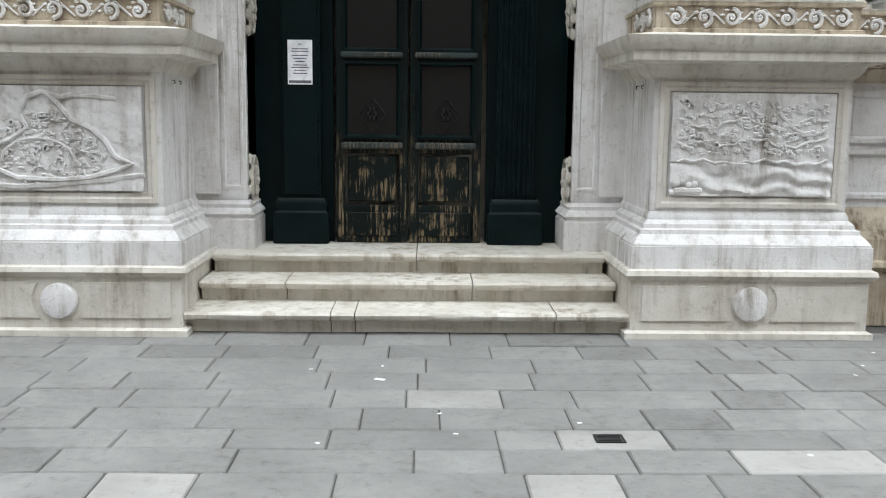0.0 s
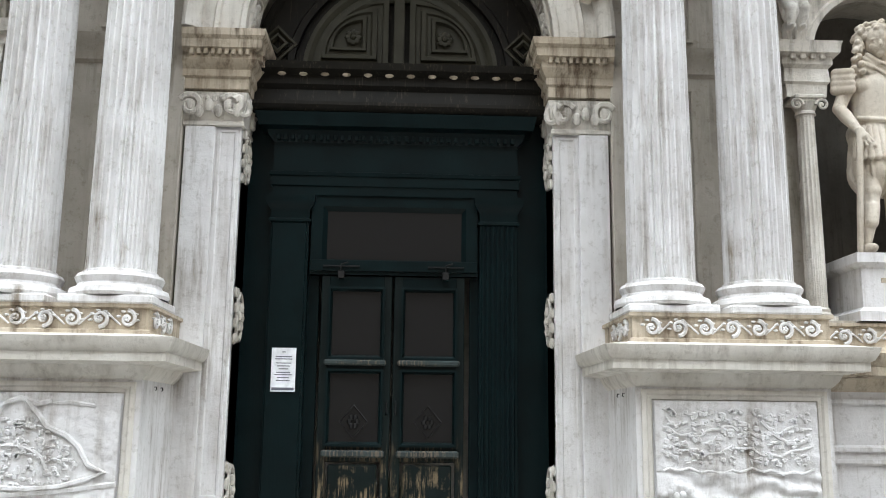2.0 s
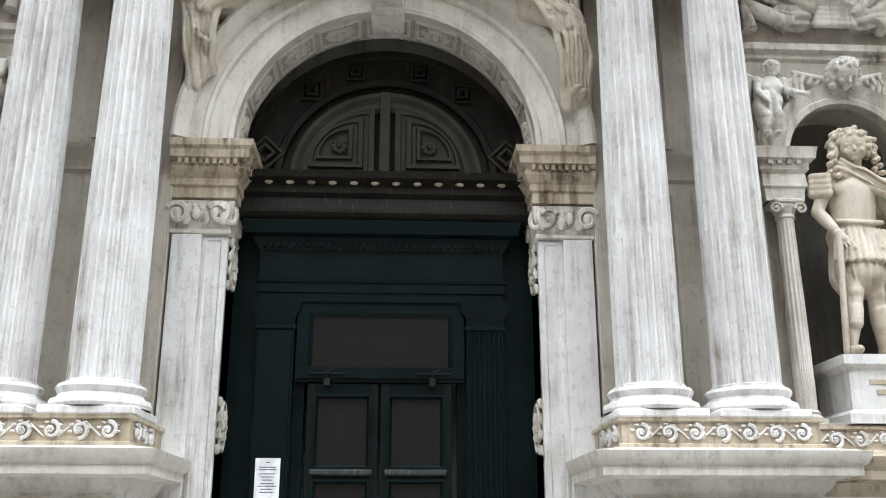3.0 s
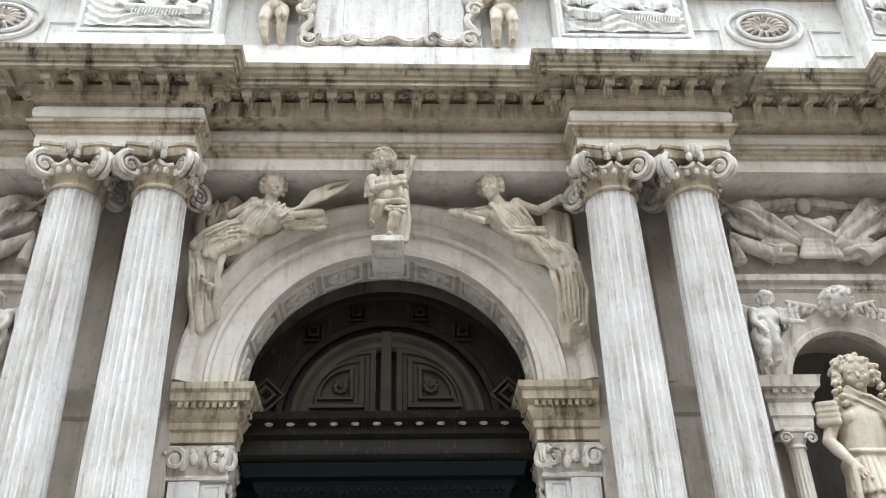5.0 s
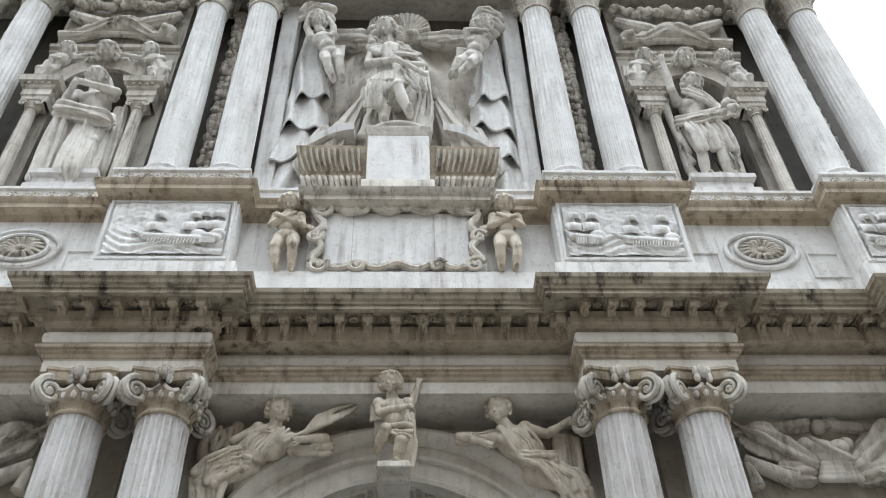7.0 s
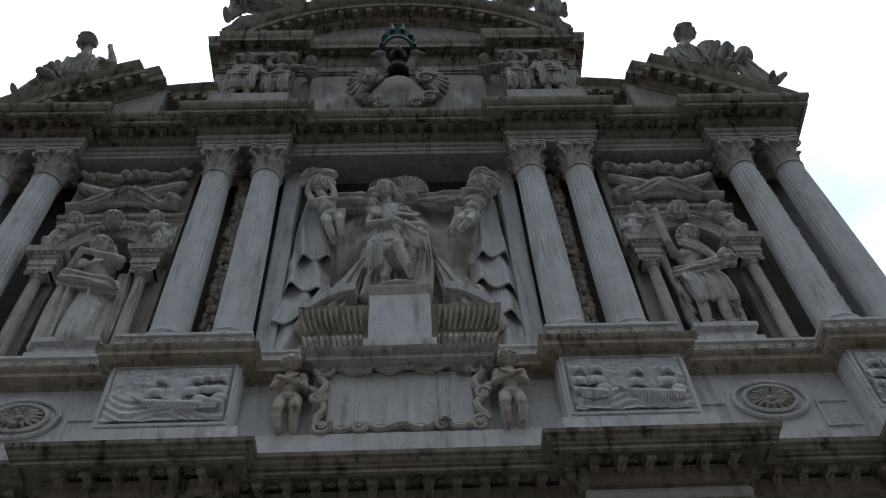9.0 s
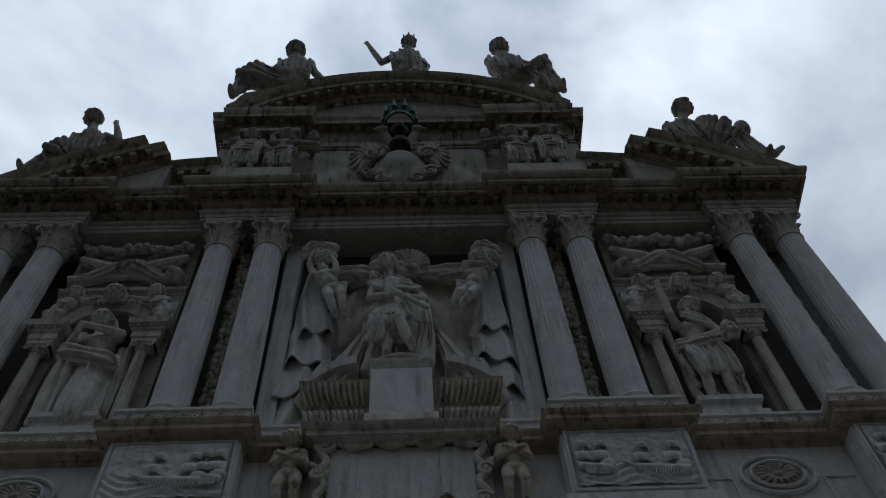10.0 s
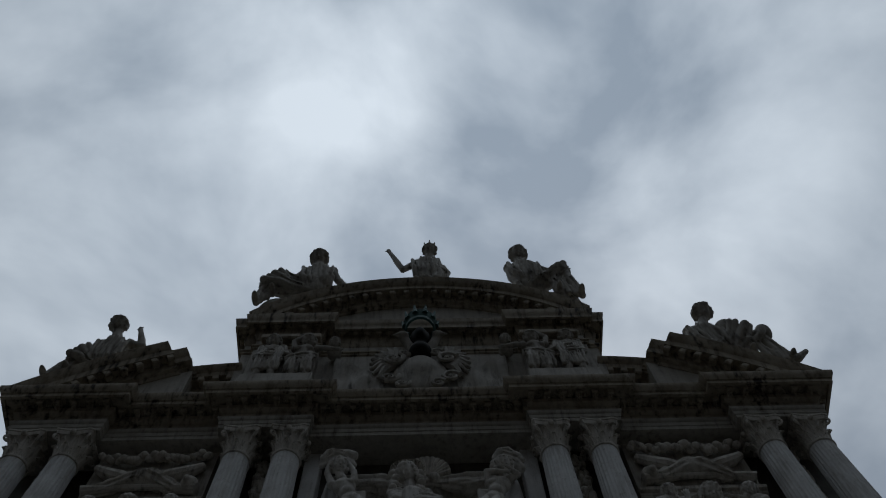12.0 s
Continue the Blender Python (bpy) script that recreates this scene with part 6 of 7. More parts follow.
# trophies of arms over the lower niches
for s in (-1, 1):
    x = s * BAYX
    tr = thing("trophy_relief", "carved stone relief of armour, flags and cannon above a niche", "relief", "trophy reliefs")
    part("cuirass", skinned([("ell", (x, 0.88, 6.5), (0.2, 0.13, 0.15)), ("ell", (x - 0.08, 0.82, 6.54), (0.1, 0.1, 0.09)), ("ell", (x + 0.08, 0.82, 6.54), (0.1, 0.1, 0.09)), *[("cap", (x - 0.12 - 0.022 * i, 0.82, 6.36 - 0.05 * i), (x + 0.12 + 0.022 * i, 0.82, 6.36 - 0.05 * i), 0.036, 0.036) for i in range(4)], ("ell", (x - 0.2, 0.88, 6.62), (0.08, 0.08, 0.08)), ("ell", (x + 0.2, 0.88, 6.62), (0.08, 0.08, 0.08)), ("cap", (x - 0.2, 0.72, 6.6), (x + 0.15, 0.72, 6.36), 0.022, 0.022), ("ell", (x, 0.9, 6.84), (0.07, 0.07, 0.09))], 0.012, 0.008), CARVED, tr, sharp=180)
    for q in (-1, 1):
        f = [("robe", (x + q * 0.25, 0.9, 6.4), (x + q * 0.62, 0.9, 6.66), 0.13, 0.2, 6, 0.22), ("robe", (x + q * 0.3, 0.9, 6.3), (x + q * 0.5, 0.88, 6.32), 0.12, 0.1, 6, 0.2), ("cap", (x + q * 0.12, 0.88, 6.3), (x + q * 0.86, 0.86, 6.88), 0.022, 0.018)]
        part("flag", skinned(f, 0.018, 0.02), CARVED, tr, sharp=180)
        part("cannon", fuse(tube([(x + q * 0.42, 0.84, 6.2), (x + q * 0.85, 0.88, 6.45)], [0.085, 0.065], 14), tube([(x + q * 0.42, 0.84, 6.2), (x + q * 0.445, 0.84, 6.215)], 0.098, 14)), CARVED, tr)
        part("cannon", tube([(x + q * 0.8, 0.86, 6.15), (x + q * 0.84, 0.88, 6.4)], [0.075, 0.06], 14), CARVED, tr)
        part("drape", skinned([("robe", (x + q * 0.1, 0.94, 6.9), (x + q * 0.85, 0.94, 6.78), 0.07, 0.06, 5, 0.25)], 0.018, 0.02), CARVED, tr, sharp=180)


# ---- upper storey centre: tablet, pedestal, portrait statue and drapery ----
tab = thing("inscription_tablet", "blank grey-white marble tablet in a scrolled carved frame", "tablet")
part("base_block", box(-1.6, 1.6, 0.5, 0.9, 7.86, 8.6, 0.01), GREYM, tab)
part("die", box(-1.0, 1.0, 0.62, 1.0, 8.5, 9.66, 0.01), GREYM, tab)
part("slab", box(-0.82, 0.82, 0.56, 0.64, 8.76, 9.6, 0.012), GREYM, tab)
for i, x in enumerate((-0.5, 0.42)):
    part("joint", box(x - 0.003, x + 0.003, 0.557, 0.566, 8.8, 9.58, 0.0005), WALL, tab)
pts = []
for i in range(25):
    t = i / 24
    pts.append((-0.86 + 1.72 * t, 0.53, 8.7 + 0.045 * math.cos(t * math.pi * 8)))
part("frame_lower", tube(pts, 0.05, 8), CARVED, tab)
part("frame_upper", tube([(x, y, 9.62 + 0.05 * math.sin(i * 1.05)) for i, (x, y, z) in enumerate(pts)], 0.05, 8), CARVED, tab)
for s in (-1, 1):
    part("frame_side", tube([(s * (0.88 + 0.05 * math.sin(i * 1.3)), 0.53, 8.72 + 0.9 * i / 12) for i in range(13)], 0.05, 8), CARVED, tab)
    for x, z, r in ((0.86, 8.7, 0.12), (0.45, 8.69, 0.09), (0.88, 9.6, 0.13), (0.42, 9.62, 0.09), (0.92, 9.15, 0.1)):
        part("scroll", spiral((s * x, 0.5, z), r, 1.4, 0.035, s, 0.4), CARVED, tab)
part("crest", fuse(spiral((-0.09, 0.49, 9.63), 0.1, 1.3, 0.035, 1, 0), spiral((0.09, 0.49, 9.63), 0.1, 1.3, 0.035, -1, math.pi)), CARVED, tab)
pth = [(-0.98, 1.0), (-0.98, 0.5), (0.98, 0.5), (0.98, 1.0)]
part("cornice", sweep(pth, [(0, 9.6), (0.03, 9.63), (0.1, 9.66), (0.1, 9.72), (0.15, 9.76), (0.17, 9.81), (0.0, 9.84), (0, 9.98), (-0.5, 9.98)]), CARVED, tab)
part("cornice_scroll", moved(scrollwork(1.8, 0.12, 0.49, 11), Matrix.Translation((-0.9, 0, 9.85))), CARVED, tab)

for s in (-1, 1):
    p = body(0.7, (1.25, 0.48, 9.66), (1.24, 0.54, 9.42), (1.24, 0.56, 9.16), (((1.06, 0.48, 9.3), (1.3, 0.4, 9.36)), ((1.42, 0.48, 9.3), (1.2, 0.4, 9.38))), (((1.14, 0.44, 8.92), (1.14, 0.5, 8.6)), ((1.34, 0.46, 8.92), (1.3, 0.5, 8.6))), fat=1.25) + [("cap", (1.08, 0.58, 9.35), (0.98, 0.56, 9.3), 0.07, 0.06)]
    statue("child_figure", "carved stone child with folded arms standing beside the tablet", p if s > 0 else mirrored(p), 0.016, 0.02, WARMFIG, "tablet children")

ped = thing("sarcophagus", "stone sarcophagus with gadrooned sides behind the portrait pedestal", "sarcophagus")
part("body", sweep([(-1.02, 1.2), (-1.02, 0.82), (1.02, 0.82), (1.02, 1.2)], [(0, 9.97), (0.02, 10.1), (0.1, 10.26), (0.14, 10.36), (0.14, 10.4), (0.11, 10.42), (0.11, 10.48), (0.2, 10.7), (0.24, 10.78), (0.26, 10.85), (-0.4, 10.86)]), TAN, ped)
for s in (-1, 1):
    for k in range(11):
        x = s * (0.44 + k * 0.065)
        part("gadroon", tube([(x, 0.79, 10.04), (x * 1.03, 0.73, 10.18), (x * 1.07, 0.66, 10.31), (x * 1.09, 0.67, 10.38)], [0.016, 0.026, 0.03, 0.022], 8), CARVED, ped)
        part("flute_rib", tube([(x * 1.06, 0.685, 10.5), (x * 1.12, 0.595, 10.66), (x * 1.14, 0.55, 10.78)], [0.014, 0.018, 0.02], 6), CARVED, ped)
    arcp = [(s * (0.58 + 0.58 * t), 11.1 + 0.36 * (1 - t) + 0.08 * math.sin(math.pi * t)) for t in (0, 0.25, 0.5, 0.75, 1)]
    vs = []
    for x, z in arcp:
        vs += [(x, 0.64, z), (x, 0.66, z - 0.13), (x, 1.05, z - 0.13), (x, 1.05, z)]
    fs = [(i * 4 + j, i * 4 + (j + 1) % 4, i * 4 + 4 + (j + 1) % 4, i * 4 + 4 + j) for i in range(4) for j in range(4)] + [(0, 1, 2, 3), (19, 18, 17, 16)]
    part("broken_pediment", (vs, fs), GREYM, ped)
    part("pediment_field", box(*sorted((s * 0.6, s * 0.98)), 0.74, 1.05, 10.84, 11.02, 0.01), CARVED, ped)
plinth = thing("portrait_pedestal", "smooth pale stone block carrying the portrait statue", "pedestal")
part("block", box(-0.39, 0.39, 0.56, 1.0, 9.985, 11.14, 0.012), GREYM, plinth)
part("foot", sweep([(-0.39, 1.0), (-0.39, 0.56), (0.39, 0.56), (0.39, 1.0)], [(0.05, 9.985), (0.05, 10.14), (0.03, 10.17), (0.0, 10.2)]), CARVED, plinth)
part("head", sweep([(-0.39, 1.0), (-0.39, 0.56), (0.39, 0.56), (0.39, 1.0)], [(0, 11.06), (0.015, 11.09), (0.02, 11.14), (0.04, 11.18), (0.04, 11.22), (-0.3, 11.225)]), CARVED, plinth)
portrait = body(1.2, (-0.2, 0.5, 13.5), (-0.13, 0.63, 13.0), (-0.12, 0.7, 12.42), (((-0.44, 0.56, 12.7), (-0.12, 0.42, 12.58)), ((0.34, 0.6, 12.7), (0.12, 0.45, 12.54))), (((-0.24, 0.6, 11.95), (-0.18, 0.68, 11.36)), ((-0.02, 0.46, 12.02), (0.14, 0.52, 11.4))), face=(-0.35, -0.7, -0.7))
for i in range(26):
    portrait.append(("ell", (-0.2 + (0.19 + 0.03 * math.sin(i * 2.1)) * (1 if i % 2 else -1), 0.56 + 0.05 * math.sin(i * 1.3), 13.62 - 0.026 * i), (0.062, 0.07, 0.05)))
portrait += [("robe", (-0.12, 0.69, 12.46), (-0.14, 0.68, 12.06), 0.18, 0.24, 16, 0.06), ("robe", (-0.13, 0.63, 13.0), (-0.12, 0.68, 12.5), 0.21, 0.19, 4, 0.02)]
portrait += [("cap", (-0.32 + 0.4 * i / 9, 0.49 + 0.07 * abs(i - 4.5) / 4.5, 12.42), (-0.36 + 0.47 * i / 9, 0.45 + 0.07 * abs(i - 4.5) / 4.5, 12.16), 0.026, 0.034) for i in range(10)]
portrait += folds((-0.46, 0.6, 13.12), (-0.3, 0.52, 13.24), (0.2, 0.48, 12.78), (0.3, 0.55, 12.95), 6, 0.02, (0, -0.05, -0.08), 1)
portrait += folds((-0.42, 0.6, 12.34), (-0.24, 0.5, 12.3), (-0.46, 0.6, 11.76), (-0.26, 0.56, 11.7), 6, 0.034, (0, -0.06, 0), 2)
portrait += folds((0.26, 0.7, 13.0), (0.36, 0.85, 12.9), (0.18, 0.8, 11.4), (0.42, 0.85, 11.5), 7, 0.045, (0.06, -0.05, 0), 3)
portrait += folds((0.04, 0.52, 12.5), (0.34, 0.58, 12.66), (0.2, 0.5, 12.04), (0.38, 0.6, 12.1), 6, 0.028, (0, -0.05, -0.05), 4)
portrait += folds((-0.34, 0.85, 12.2), (-0.1, 0.85, 12.2), (-0.46, 0.85, 11.4), (-0.05, 0.85, 11.4), 5, 0.06, (0, -0.03, 0), 5)
portrait += [("cap", (-0.44 + 0.03 * i, 0.56 - 0.02 * i, 13.1 - 0.07 * i), (-0.3 + 0.01 * i, 0.5, 13.06 - 0.07 * i), 0.05, 0.045) for i in range(4)]
portrait += [("cap", (-0.08, 0.38, 12.6), (0.36, 0.4, 12.2), 0.032, 0.036), ("cap", (-0.2, 0.64, 11.55), (-0.17, 0.62, 11.7), 0.062, 0.07), ("ell", (0, 0.74, 11.3), (0.4, 0.24, 0.09))]
statue("portrait_statue", "carved stone armoured man with long wig and cloak on the pedestal", portrait, 0.019, 0.02)
shell = thing("shell_canopy", "carved stone scallop shell and knotted drapery behind the statue", "relief")
fan = []
for k in range(13):
    a = math.pi * (0.02 + 0.96 * k / 12)
    fan.append(tube([(0.1 + 0.05 * math.cos(a), 0.98, 14.18 + 0.05 * math.sin(a)), (0.1 + 0.36 * math.cos(a), 0.9, 14.18 + 0.42 * math.sin(a))], [0.02, 0.05], 8))
scallop = part("shell", fan[6], CARVED, shell)
for rib in fan[:6] + fan[7:]:
    part("rib", rib, CARVED, scallop)
dish = moved(lathe([(0.27, 0.1), (0.265, 0.06), (0.2, 0.0), (0.1, -0.02), (0.002, -0.03)], 40), Matrix.Translation((-0.2, 0.84, 14.06)) @ Matrix.Rotation(math.pi / 2, 4, "X"))
halo = part("halo", dish, CARVED, shell)
for k in range(26):
    a = 2 * math.pi * k / 26
    part("rib", tube([(-0.2 + 0.08 * math.cos(a), 0.855, 14.06 + 0.08 * math.sin(a)), (-0.2 + 0.19 * math.cos(a), 0.835, 14.06 + 0.19 * math.sin(a)), (-0.2 + 0.265 * math.cos(a), 0.75, 14.06 + 0.265 * math.sin(a))], [0.008, 0.016, 0.02], 5), CARVED, halo)


def cloth(u, v):
    w = 0.5 * math.sin(24 * (v + 0.9 * abs(u - 0.5)) + 2 * math.sin(5 * u)) + 0.35 * math.sin(37 * (v * 0.7 + 1.3 * abs(u - 0.5)) + 1)
    return 0.1 + 0.085 * w + 0.08 * noise.noise((u * 4, v * 4, 2))


def pleats(xt, xb, w0, w1, z0, z1, seed, nx=44, nz=18):
    """A hanging cloth with deep pleats, flaring to a waved hem, with a back to it."""
    vs = []
    for back in (0, 1):
        for j in range(nz + 1):
            t = j / nz
            for i in range(nx + 1):
                u = i / nx * 2 - 1
                w = w0 + (w1 - w0) * t ** 0.7
                ph = u * (2.7 + 0.5 * math.sin(seed)) + seed + 0.5 * math.sin(2.5 * t + seed)
                deep = (0.024 + 0.036 * t) * (math.cos(2 * ph) + 0.35 * math.cos(3.1 * ph + 1))
                y = 1.04 - 0.14 * t - deep + 0.12 * abs(u) ** 3 + 0.035 * back
                hem = (0.022 * math.sin(2 * ph + 1) + 0.11 * u * math.sin(seed * 2 + 0.5)) * t ** 3
                vs.append((xt + (xb - xt) * t + u * w + 0.01 * math.sin(9 * t + seed), y, z0 + (z1 - z0) * t + hem))
    m = nx + 1
    k = m * (nz + 1)
    fs = []
    for j in range(nz):
        for i in range(nx):
            q = j * m + i
            fs += [(q, q + m, q + m + 1, q + 1), (k + q, k + q + 1, k + q + m + 1, k + q + m)]
    for i in range(nx):
        q = nz * m + i
        fs.append((q, k + q, k + q + 1, q + 1))
    for j in range(nz):
        for q in (j * m, j * m + nx):
            fs.append((q, q + m, k + q + m, k + q))
    return vs, fs


solid("stone_drapery", fuse(field(-1.42, 1.42, 10.6, 14.4, 1.22, cloth, 90, 110)), CARVED, "carved stone curtain with slanting folds behind the statue", "drapery")
statue("curtain_swag", "carved stone swag of gathered curtain hung above the statue", [("robe", (-1.25, 1.0, 14.05), (-0.6, 0.98, 13.95), 0.13, 0.17, 5, 0.2), ("robe", (-0.6, 0.98, 13.95), (0.15, 0.98, 14.02), 0.16, 0.08, 5, 0.2), ("robe", (0.25, 0.98, 14.02), (0.7, 0.98, 13.95), 0.08, 0.17, 5, 0.2), ("robe", (0.7, 0.98, 13.95), (1.3, 1.0, 14.05), 0.17, 0.13, 5, 0.2), ("ell", (0.2, 0.9, 14.03), (0.09, 0.09, 0.09))], 0.025, 0.03, category="drapery")
for s in (-1, 1):
    cur = thing("hanging_curtain", "carved stone curtain hanging in pleated tiers beside the statue", "drapery", "hanging curtains")
    for z0, z1, xt, xb, w0, w1, seed in ((14.15, 12.42, 1.4, 1.27, 0.12, 0.3, 1), (12.8, 11.72, 1.32, 1.3, 0.26, 0.34, 2), (12.0, 11.05, 1.34, 1.36, 0.26, 0.32, 3), (11.3, 10.3, 1.38, 1.42, 0.24, 0.28, 4)):
        part("cloth_tier", pleats(s * xt, s * xb, w0, w1, z0, z1, seed), GREYM, cur, sharp=60)
    if s < 0:
        p = body(0.86, (-1.23, 0.66, 14.0), (-1.13, 0.75, 13.58), (-1.0, 0.78, 13.24), (((-1.4, 0.7, 13.88), (-1.38, 0.68, 14.16)), ((-1.0, 0.7, 13.9), (-1.14, 0.66, 14.18))), (((-1.04, 0.66, 12.92), (-0.92, 0.74, 12.5)), ((-0.86, 0.66, 12.98), (-0.8, 0.74, 12.5))), side=(0.95, 0, 0.2), fat=1.15, face=(0.25, -0.85, -0.45)) + wing((-1.0, 0.9, 13.62), (-0.84, 0.93, 13.7), 0.12, 4)
        p += folds((-1.5, 0.74, 14.1), (-1.5, 0.66, 14.26), (-1.06, 0.74, 14.12), (-1.06, 0.66, 14.3), 4, 0.055, (0, -0.05, 0.1), 6)
    else:
        p = body(0.86, (1.25, 0.66, 13.94), (1.15, 0.75, 13.54), (1.04, 0.78, 13.18), (((0.98, 0.64, 13.74), (1.22, 0.6, 13.68)), ((1.44, 0.68, 13.7), (1.34, 0.6, 13.72))), (((0.84, 0.66, 12.96), (0.72, 0.74, 12.62)), ((1.0, 0.62, 12.84), (0.8, 0.7, 12.58))), side=(0.93, 0, 0.3), fat=1.15, face=(-0.2, -0.85, -0.45)) + wing((1.0, 0.92, 13.62), (0.86, 0.95, 13.72), 0.12, 4)
        p += folds((1.12, 0.74, 14.06), (1.12, 0.66, 14.22), (1.52, 0.78, 14.0), (1.52, 0.7, 14.22), 4, 0.055, (0, -0.05, 0.1), 7)
    statue("curtain_putto", "carved stone winged child holding up the curtain", p, 0.017, 0.018, group="curtain children")
    fl = [("robe", (0.55, 0.98, 12.3), (0.95, 0.95, 10.9), 0.08, 0.26, 7, 0.2), ("cap", (0.5, 0.95, 12.5), (0.98, 0.92, 10.8), 0.04, 0.04), ("ell", (0.5, 0.94, 12.52), (0.06, 0.05, 0.16)), ("robe", (1.0, 0.95, 11.6), (1.15, 0.95, 10.9), 0.12, 0.2, 6, 0.2)]
    statue("furled_flag", "carved stone furled flag leaning behind the portrait", fl if s > 0 else mirrored(fl), 0.024, 0.025, group="furled flags", category="relief")
    # pilaster strips beside the curtain, fruit garlands between the columns
    solid("pilaster_strip", fuse(box(*sorted((s * 1.6, s * 1.86)), 1.0, 1.35, 10.12, 15.0, 0.015)), GREYM, "plain grey-white marble strip beside the curtain", "pilaster", "pilaster strips")
    for xg in (s * 2.475, s * 5.885):
        rg = random.Random(int(xg * 10))
        fr = []
        for i in range(60):
            z = 10.2 + 4.6 * i / 60
            for q in (-1, 0, 1):
                r = rg.uniform(0.04, 0.075)
                fr.append(blob((xg + q * 0.085 + rg.uniform(-0.02, 0.02), 1.06 + rg.uniform(-0.03, 0.03), z + rg.uniform(-0.03, 0.03)), (r, r, r * rg.uniform(0.8, 1.3)), 7, 5))
        g = thing("fruit_garland", "carved stone garland of fruit hanging between two columns", "garland", "column garlands")
        tagged(part("fruit", fuse(*fr), CARVED, g), kind="stuff")

# upper niche statues
block_base(4.06, 0.94, 10.12, 10.48, 0.36, 0.24)
block_base(-4.06, 0.94, 10.12, 10.48, 0.36, 0.24)
raised = body(1.15, (4.13, 0.72, 12.5), (4.08, 0.84, 12.1), (4.05, 0.88, 11.64), (((3.76, 0.62, 12.24), (3.72, 0.52, 12.8)), ((4.44, 0.78, 11.9), (4.42, 0.6, 11.66))), (((3.96, 0.78, 11.1), (3.94, 0.86, 10.52)), ((4.2, 0.74, 11.1), (4.24, 0.86, 10.52))))
raised += folds((3.84, 0.78, 11.72), (4.22, 0.7, 11.8), (3.88, 0.7, 11.02), (4.4, 0.74, 11.08), 9, 0.038, (0, -0.07, 0), 1)
raised += folds((3.76, 0.78, 11.6), (3.78, 0.74, 11.74), (4.44, 0.68, 11.7), (4.46, 0.7, 11.9), 5, 0.04, (0, -0.08, -0.1), 2)
raised += folds((3.94, 0.7, 12.3), (4.06, 0.68, 12.38), (4.34, 0.7, 11.86), (4.42, 0.74, 11.96), 5, 0.03, (0, -0.05, 0), 3)
raised += folds((4.1, 1.0, 11.4), (4.5, 0.96, 11.8), (4.2, 1.0, 10.5), (4.48, 0.96, 10.5), 6, 0.05, (0.03, -0.05, 0), 4)
raised += folds((3.7, 0.8, 12.2), (3.76, 0.9, 12.0), (3.84, 0.9, 11.2), (3.86, 0.98, 10.6), 4, 0.045, (-0.05, 0, 0), 5)
raised += [("ell", (4.44 + 0.09 * math.cos(i * 1.9), 0.56 + 0.06 * math.sin(i * 2.7), 11.72 + 0.07 * math.sin(i * 1.3)), (0.06, 0.06, 0.06)) for i in range(12)] + [("ell", (4.06, 0.9, 10.51), (0.32, 0.24, 0.05))]
statue("niche_statue", "carved stone draped figure raising one arm in the upper niche", raised, 0.02, 0.02, group="upper niche statues")
statue("niche_statue", "carved stone veiled draped woman standing in the upper niche",
       shifted(body(1.2, (-4.17, 0.72, 12.62), (-4.12, 0.84, 12.24), (-4.02, 0.88, 11.74), (((-4.46, 0.72, 12.08), (-4.36, 0.58, 12.22)), ((-3.8, 0.68, 12.26), (-4.2, 0.58, 12.32))), (((-4.1, 0.76, 11.2), (-4.06, 0.86, 10.63)), ((-3.88, 0.72, 11.22), (-3.86, 0.86, 10.63))), curls=0.9)
       + [("robe", (-4.02, 0.88, 11.76), (-4.0, 0.84, 10.66), 0.22, 0.27, 7, 0.14), ("robe", (-4.4, 0.84, 11.9), (-4.38, 0.86, 10.66), 0.17, 0.2, 6, 0.17), ("robe", (-4.4, 0.72, 11.86), (-3.84, 0.7, 11.62), 0.16, 0.15, 6, 0.18), ("robe", (-3.74, 0.98, 12.1), (-3.72, 1.0, 10.9), 0.16, 0.17, 6, 0.2), ("robe", (-4.14, 0.86, 12.7), (-4.12, 0.94, 12.3), 0.15, 0.17, 7, 0.08), ("ell", (-4.06, 0.9, 10.64), (0.36, 0.26, 0.06))], (0, 0, -0.13)), 0.02, 0.025, group="upper niche statues")

